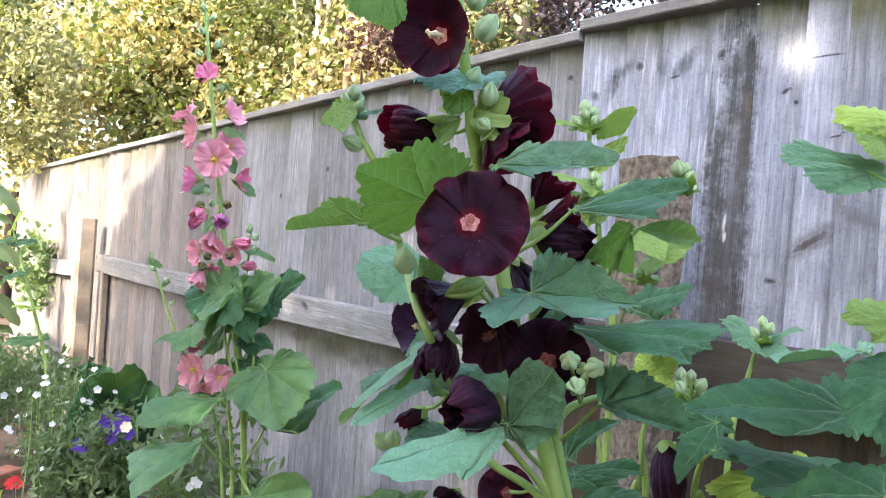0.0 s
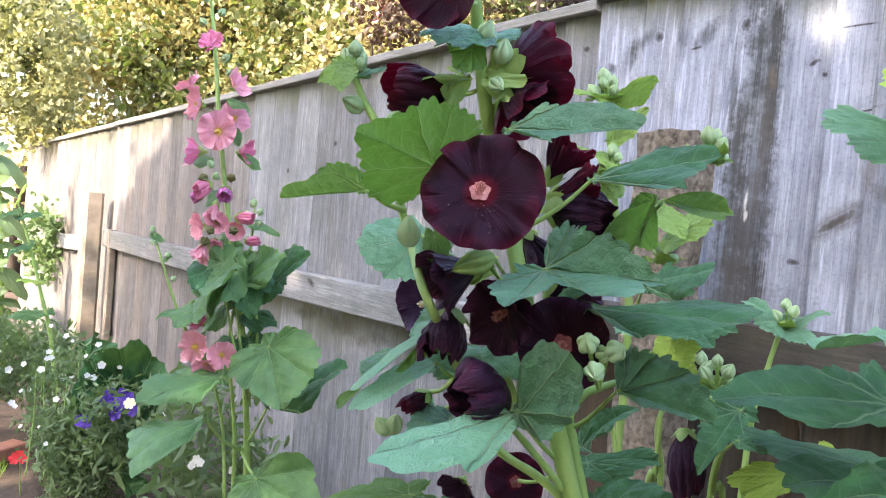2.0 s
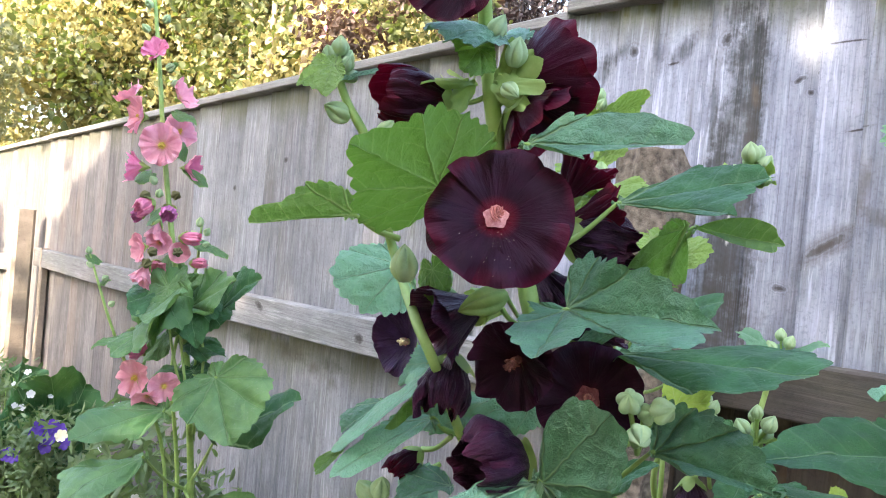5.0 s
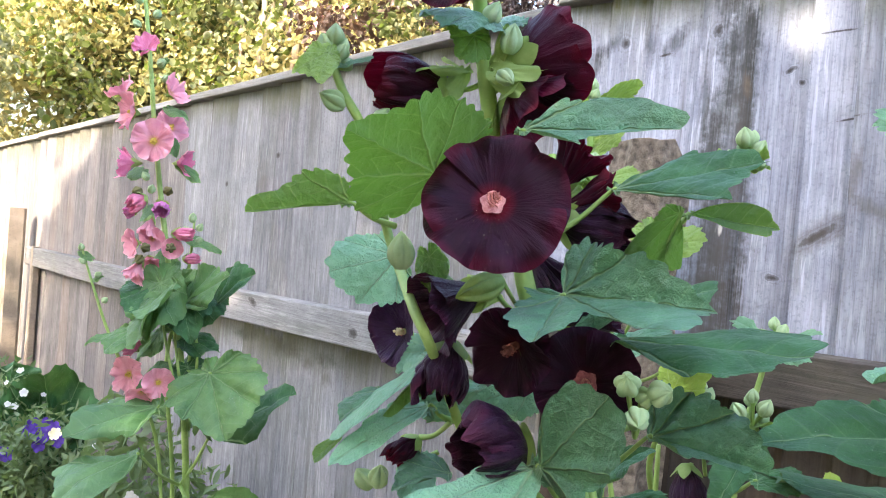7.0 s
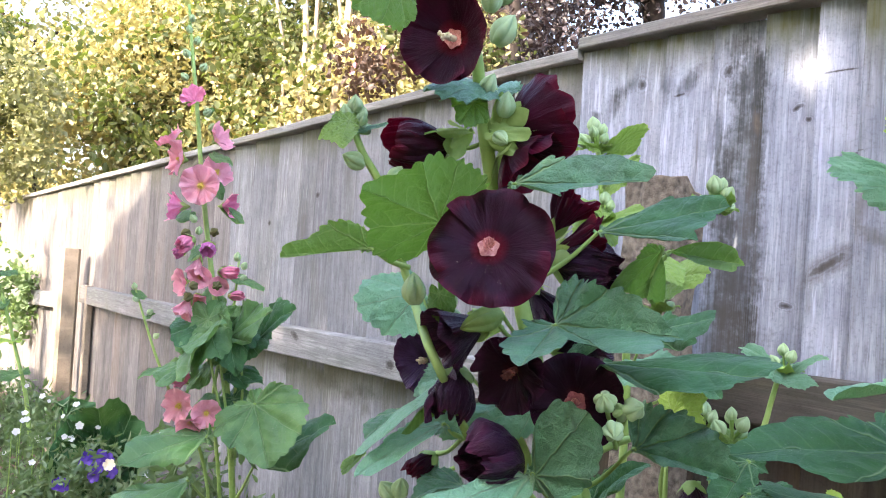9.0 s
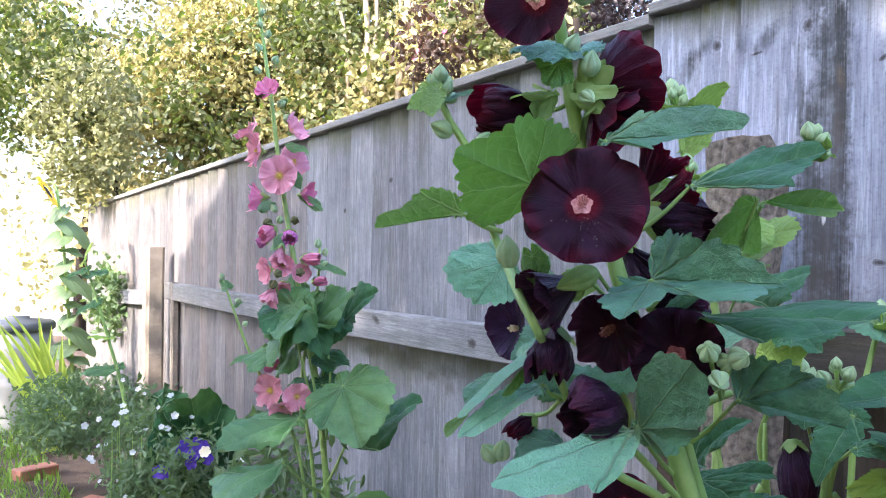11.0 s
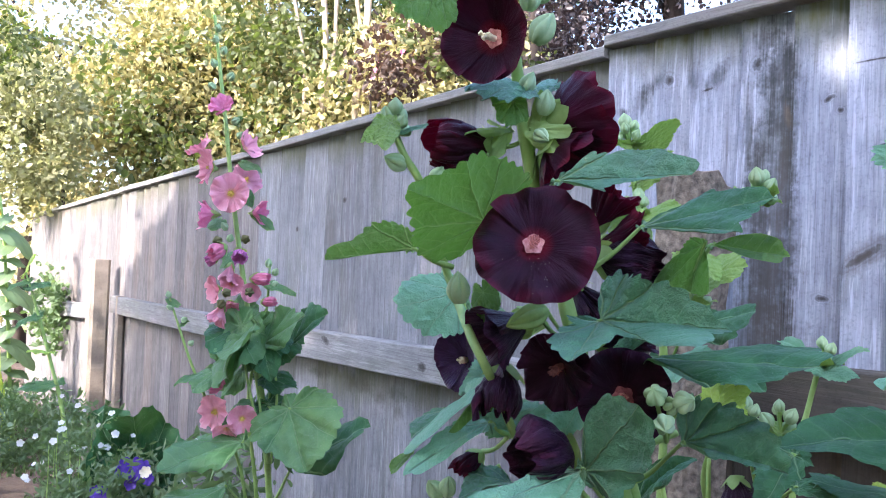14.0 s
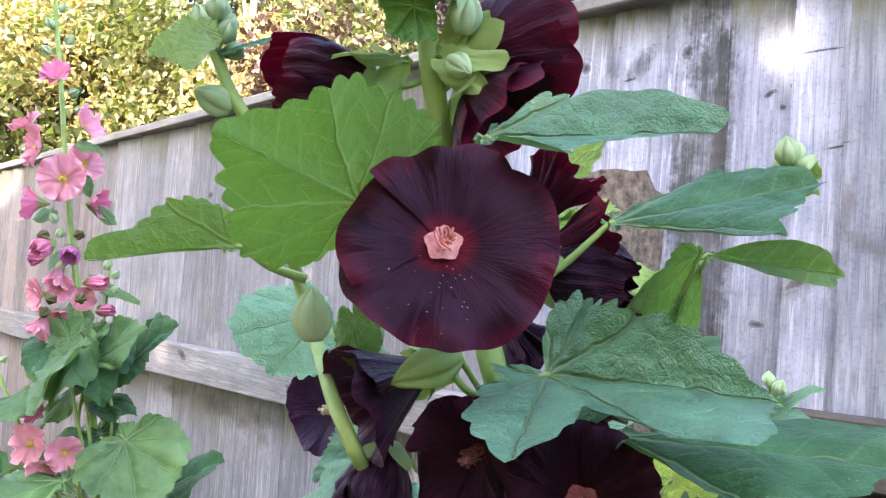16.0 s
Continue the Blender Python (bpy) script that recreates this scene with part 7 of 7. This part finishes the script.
for k in range(8):
    p = Vector((0.876, 3.702, 0.544)) + Vector((_rng.uniform(-0.15, 0.25), _rng.uniform(-0.2, 0.2), _rng.uniform(-0.08, 0.10)))
    part("stalk", tube([p - Vector((_rng.uniform(-.05, .05), 0, 0.4)), p - Vector((0, 0, 0.2)), p], [0.003, 0.0025, 0.0015], 5), STEM, white_bush)

dark_bush = thing("leafy_plant", (1.05, 3.65, 0), "dark green broad-leaved plant among the white flowers", "plant")
for k, (a, b, w) in enumerate([((1.081, 3.545, 0.376), (1.019, 3.472, 0.660), 1.0), ((1.103, 3.527, 0.308), (1.081, 3.423, 0.519), 0.9), ((1.031, 3.584, 0.442), (0.942, 3.528, 0.574), 1.0), ((1.064, 3.491, 0.228), (1.078, 3.360, 0.375), 0.9), ((1.026, 3.460, 0.333), (0.939, 3.402, 0.444), 1.0), ((1.044, 3.442, 0.153), (1.063, 3.306, 0.257), 1.0), ((1.004, 3.856, 0.532), (1.051, 3.697, 0.608), 0.9)]):
    plain_leaf(dark_bush, a, b, (-0.345 + 0.25 * math.sin(2.1 * k), -0.730, 0.528 + 0.3 * math.cos(1.7 * k)), LEAF_DEEP, Vector((1.077, 3.541, 0.073)), seed=200 + k, width=w, wave=0.13, thick=0.004, nt=80, bulge=0.10)

pansy = thing("pansy", (0.95, 3.2, 0), "clump of violet pansies with one cream bloom", "pansy")
scatter((0.966, 3.256, 0.390), (0.12, 0.10, 0.16), 700, 0.04, 9, BUSH_LEAF, "foliage", pansy, 0.7)
_vio = mesh_of("violet_bloom", small_bloom(0.026, 5, 4, 0.15), VIOLET_PETAL)
for k, p in enumerate([(0.916, 3.234, 0.501), (0.946, 3.173, 0.496), (0.973, 3.154, 0.523), (0.936, 3.180, 0.464), (0.985, 3.144, 0.483), (0.962, 3.200, 0.527), (0.931, 3.235, 0.521), (0.863, 3.272, 0.417), (0.848, 3.295, 0.416)]):
    part("bloom", _vio, None, pansy, "violet petals", aim(p, (-0.662, -0.685, 0.259), k * 37))
part("bloom", small_bloom(0.022, 6, 7, 0.4), POLLEN, pansy, "cream bloom", aim((0.965, 3.110, 0.515), (-0.480, -0.756, 0.423)))

red_flower = thing("red_flower", (0.744, 3.791, 0.116), "small bright red flower low in the bed", "flower")
for k, p in enumerate([(0.742, 3.793, 0.151), (0.753, 3.760, 0.152), (0.728, 3.804, 0.138)]):
    part("bloom", small_bloom(0.026, 6, k, 0.4), RED_PETAL, red_flower, "", aim(p, (-0.454, -0.710, 0.521), k * 30))
part("stalk", tube([(0.752, 3.781, -0.051), (0.742, 3.793, 0.151)], [0.003, 0.002], 5), STEM, red_flower)

low = thing("bedding_plant", (1.0, 2.4, 0), "low bedding plants with white blooms under the pink hollyhock", "bedding plant")
scatter((1.050, 2.569, 0.446), (0.22, 0.20, 0.16), 520, 0.055, 21, BUSH_LEAF, "foliage", low, 0.6)
scatter((0.928, 2.415, 0.605), (0.12, 0.12, 0.16), 220, 0.055, 22, BUSH_LEAF, "foliage", low, 0.6)
for k, p in enumerate([(0.895, 2.251, 0.568), (0.896, 2.225, 0.566), (0.886, 2.257, 0.551), (0.901, 2.438, 0.761), (0.875, 2.455, 0.650), (0.995, 2.237, 0.531), (0.907, 2.432, 0.695), (0.868, 2.584, 0.568), (0.881, 2.453, 0.743)]):
    part("bloom", small_bloom(0.013, 5, k, 0.3), WHITE_PETAL, low, "white petals", aim(p, (-0.719, -0.577, 0.400), k * 31))

shoot = thing("tall_shoot", (0.979, 4.107, -0.244), "tall green shoot with a few broad leaves", "plant")
part("stem", tube([(0.979, 4.107, -0.244), (0.923, 4.165, 0.478), (0.861, 4.219, 0.784), (0.798, 4.272, 1.038), (0.758, 4.305, 1.178)], [0.012, 0.010, 0.008, 0.006, 0.004], 8, 0.1), STEM, shoot)
for k, (a, b, mt) in enumerate([((0.778, 4.289, 1.114), (0.840, 4.180, 1.125), LEAF_DEEP), ((0.766, 4.298, 1.139), (0.690, 4.290, 1.100), LEAF_PINKPLANT), ((0.850, 4.228, 0.822), (0.756, 4.174, 0.828), LEAF_LIME), ((0.874, 4.207, 0.682), (0.720, 4.197, 0.655), LEAF_PINKPLANT), ((0.805, 4.266, 0.987), (0.716, 4.206, 0.938), LEAF_PINKPLANT), ((0.758, 4.305, 1.178), (0.782, 4.227, 1.259), LEAF_LIME)]):
    plain_leaf(shoot, a, b, (-0.396, -0.435, 0.759), mt, None, seed=220 + k, width=0.36, nt=40)

sunflower = thing("sunflower", (1.029, 6.183, -0.385), "drooping sunflower with large leaves up its stem", "sunflower")
part("stem", tube([(1.075, 6.152, -0.383), (1.013, 6.173, 0.547), (0.967, 6.190, 1.179), (0.922, 6.212, 1.588), (0.877, 6.241, 1.653)], [0.014, 0.013, 0.011, 0.009, 0.007], 8, 0.1), STEM, sunflower)
_h = aim((0.870, 6.194, 1.590), (-0.80, 0.30, -0.52))
_head = part("flower_head", eye_disc(0.055, 0.01), BARK_DARK, sunflower, "brown disc", _h)
for k in range(20):
    part("petal", petal_sheet(0.115, 0.1, radians(12), k, 0.05, 0.05, 0.02, 0.45), YELLOW_PETAL, _head, "", _h @ Matrix.Rotation(k * 0.314, 4, "Z"))
for k in range(15):
    s = 1 if k % 2 else -1
    c = Vector((0.957, 6.191, 1.477)).lerp(Vector((1.040, 6.163, 0.212)), k / 14)
    e = 0.09 + 0.06 * abs(math.sin(k * 2.3))
    plain_leaf(sunflower, c, c + Vector((s * e + 0.03 * math.sin(k * 1.7), -0.05 - 0.04 * math.sin(k * 3.1), -0.07 + 0.05 * math.sin(k * 4.7))), (0.35 * s, -0.5, 0.7), BUSH_LEAF, None, seed=240 + k, width=0.75, droop=0.3, nt=32, nr=5)

butt = thing("water_butt", (0.727, 6.430, 0.049), "grey plastic water butt with a dark lid", "water butt")
_b = Vector((0.717, 6.435, 0.277))


def lathe(profile, sides=40):
    bm = bmesh.new()
    rows = [[bm.verts.new((r * math.cos(2 * math.pi * k / sides), r * math.sin(2 * math.pi * k / sides), z)) for k in range(sides)] for r, z in profile]
    for a, b in zip(rows, rows[1:]):
        for k in range(sides):
            bm.faces.new((a[k], a[(k + 1) % sides], b[(k + 1) % sides], b[k]))
    bm.faces.new(rows[0][::-1]), bm.faces.new(rows[-1])
    return bm


part("barrel", lathe([(0.18, 0.0), (0.19, 0.02), (0.21, 0.28), (0.218, 0.30), (0.218, 0.33), (0.21, 0.35), (0.222, 0.52), (0.23, 0.54), (0.23, 0.57), (0.22, 0.59), (0.22, 0.66)]), GREY_PLASTIC, butt, "", Matrix.Translation((_b.x, _b.y, 0)))
part("lid", lathe([(0.235, 0.0), (0.24, 0.01), (0.24, 0.045), (0.225, 0.06), (0.08, 0.075), (0.08, 0.09), (0.02, 0.095)]), BLACK_PLASTIC, butt, "dark lid", Matrix.Translation((_b.x, _b.y, 0.662)))

iris = thing("iris_clump", (0.783, 5.612, 0.190), "clump of sunlit lime green sword leaves", "iris")
for k in range(22):
    rng = random.Random(300 + k)
    a = Vector((0.826, 5.584, 0.125)) + Vector((rng.uniform(-0.10, 0.10), rng.uniform(-0.08, 0.08), 0))
    a.z = 0.02
    w = Vector((rng.uniform(-0.25, 0.12), rng.uniform(-0.1, 0.1), 0))
    hgt = rng.uniform(0.55, 0.85)
    bm = bmesh.new()
    rows = []
    for i in range(9):
        f = i / 8
        p = a + w * f * f * 1.4 + Vector((0, 0, hgt * f))
        h = 0.024 * (1 - f ** 2.5) + 0.001
        rows.append([bm.verts.new(p + Vector((-h, -0.2 * h, 0))), bm.verts.new(p + Vector((0, 0.006, 0))), bm.verts.new(p + Vector((h, -0.2 * h, 0)))])
    for p, q in zip(rows, rows[1:]):
        bm.faces.new((p[0], p[1], q[1], q[0])), bm.faces.new((p[1], p[2], q[2], q[1]))
    part("blade", bm, IRIS, iris)

for k, (p, turn) in enumerate([((0.657, 5.035, 0.079), 20), ((0.757, 4.268, -0.010), 35)]):
    bm = block(bmesh.new(), (-0.105, -0.05, 0.0), (0.105, 0.05, 0.065), 0.006)
    ob = part("brick", bm, BRICK, None, "", Matrix.Translation((p[0], p[1], 0.0)) @ Matrix.Rotation(radians(turn), 4, "Z"), False)
    tagged(ob, "worn red edging brick set in the soil", "brick", "edging bricks")


def turf(lo, hi, count, seed):
    rng = np.random.default_rng(seed)
    x, y = rng.uniform(lo[0], hi[0], count), rng.uniform(lo[1], hi[1], count)
    c = np.stack([x, y, np.full(count, 0.03)], 1)
    ways = np.tile(np.array([0.0, 0.0, 1.6]), (count, 1))
    ob = leaf_cloud("grass", c, rng.uniform(0.05, 0.10, count), GRASS, None, seed, ways, 0.12)
    tagged(ob, "sunlit lawn grass beyond the flower bed", "grass", "", "stuff")


turf((-2.5, 4.0), (0.75, 9.0), 16000, 77)

rose = thing("rose_bush", (3.514, 6.392, 2.444), "rusty leaved rose bush with a few pink blooms behind the fence", "rose bush")
# rusty and dark leaves; their dark tone also stands in for brownish shadow
scatter((3.64, 5.60, 2.95), (0.42, 0.40, 0.30), 380, 0.058, 41, RUST_LEAF, "foliage", rose, 0.2, 0.6)
scatter((3.89, 5.15, 3.01), (0.50, 0.45, 0.45), 500, 0.058, 42, RUST_LEAF, "foliage", rose, 0.2, 0.6)
scatter((3.89, 5.15, 3.01), (0.60, 0.50, 0.50), 1100, 0.058, 45, HEDGE_DARK, "foliage", rose, 0.2, 0.6)
scatter((3.89, 5.15, 3.01), (0.60, 0.50, 0.45), 500, 0.058, 46, HEDGE_LEAF, "foliage", rose, 0.2, 0.6)
scatter((3.27, 5.39, 2.63), (0.26, 0.26, 0.14), 420, 0.052, 43, RUST_LEAF, "foliage", rose, 0.2, 0.6)
for k, p in enumerate([(3.627, 6.067, 2.852), (3.669, 6.035, 2.828), (3.603, 6.083, 2.794), (3.647, 6.053, 2.901), (3.799, 5.942, 3.008)]):
    part("bloom", small_bloom(0.028, 7, k, 0.45), PETAL_ROSE, rose, "pink petals", aim(p, (-0.634, -0.642, 0.308), k * 25))
for k in range(3):
    a = Vector((3.635, 6.412, 1.786)) + Vector((0.12 * k, 0, 0))
    a.z = 0
    part("stem", tube([a, a + Vector((0.05, 0, 1.0)), (3.447, 6.568, 2.449) if k == 0 else (3.694, 6.263, 2.701)], [0.02, 0.015, 0.006], 6), BARK_DARK, rose)

vine = thing("climber", (0.9, 7.6, 0), "climber with small green leaves over the end of the fence", "climber")
scatter((1.279, 7.166, 2.130), (0.42, 0.5, 0.62), 4200, 0.050, 31, VINE_LEAF, "foliage", vine, 0.0, 0.65)
scatter((0.928, 7.636, 2.594), (0.6, 0.5, 0.65), 3000, 0.055, 32, HEDGE_DARK, "foliage", vine, 0.0, 0.65)
scatter((1.346, 6.666, 0.846), (0.10, 0.3, 0.30), 700, 0.045, 33, BUSH_LEAF, "foliage", vine, 0.2, 0.65)
for k in range(3):
    a = Vector((1.530, 7.160, 0.187)) + Vector((0.05 * k, 0.1, 0))
    a.z = 0
    part("stem", tube([a, a + Vector((0.05, 0, 0.7)), a + Vector((-0.03 * k, 0.1, 1.3)), a + Vector((-0.04 * k, 0.1, 1.8))], [0.012, 0.01, 0.008, 0.004], 6), BARK_DARK, vine)
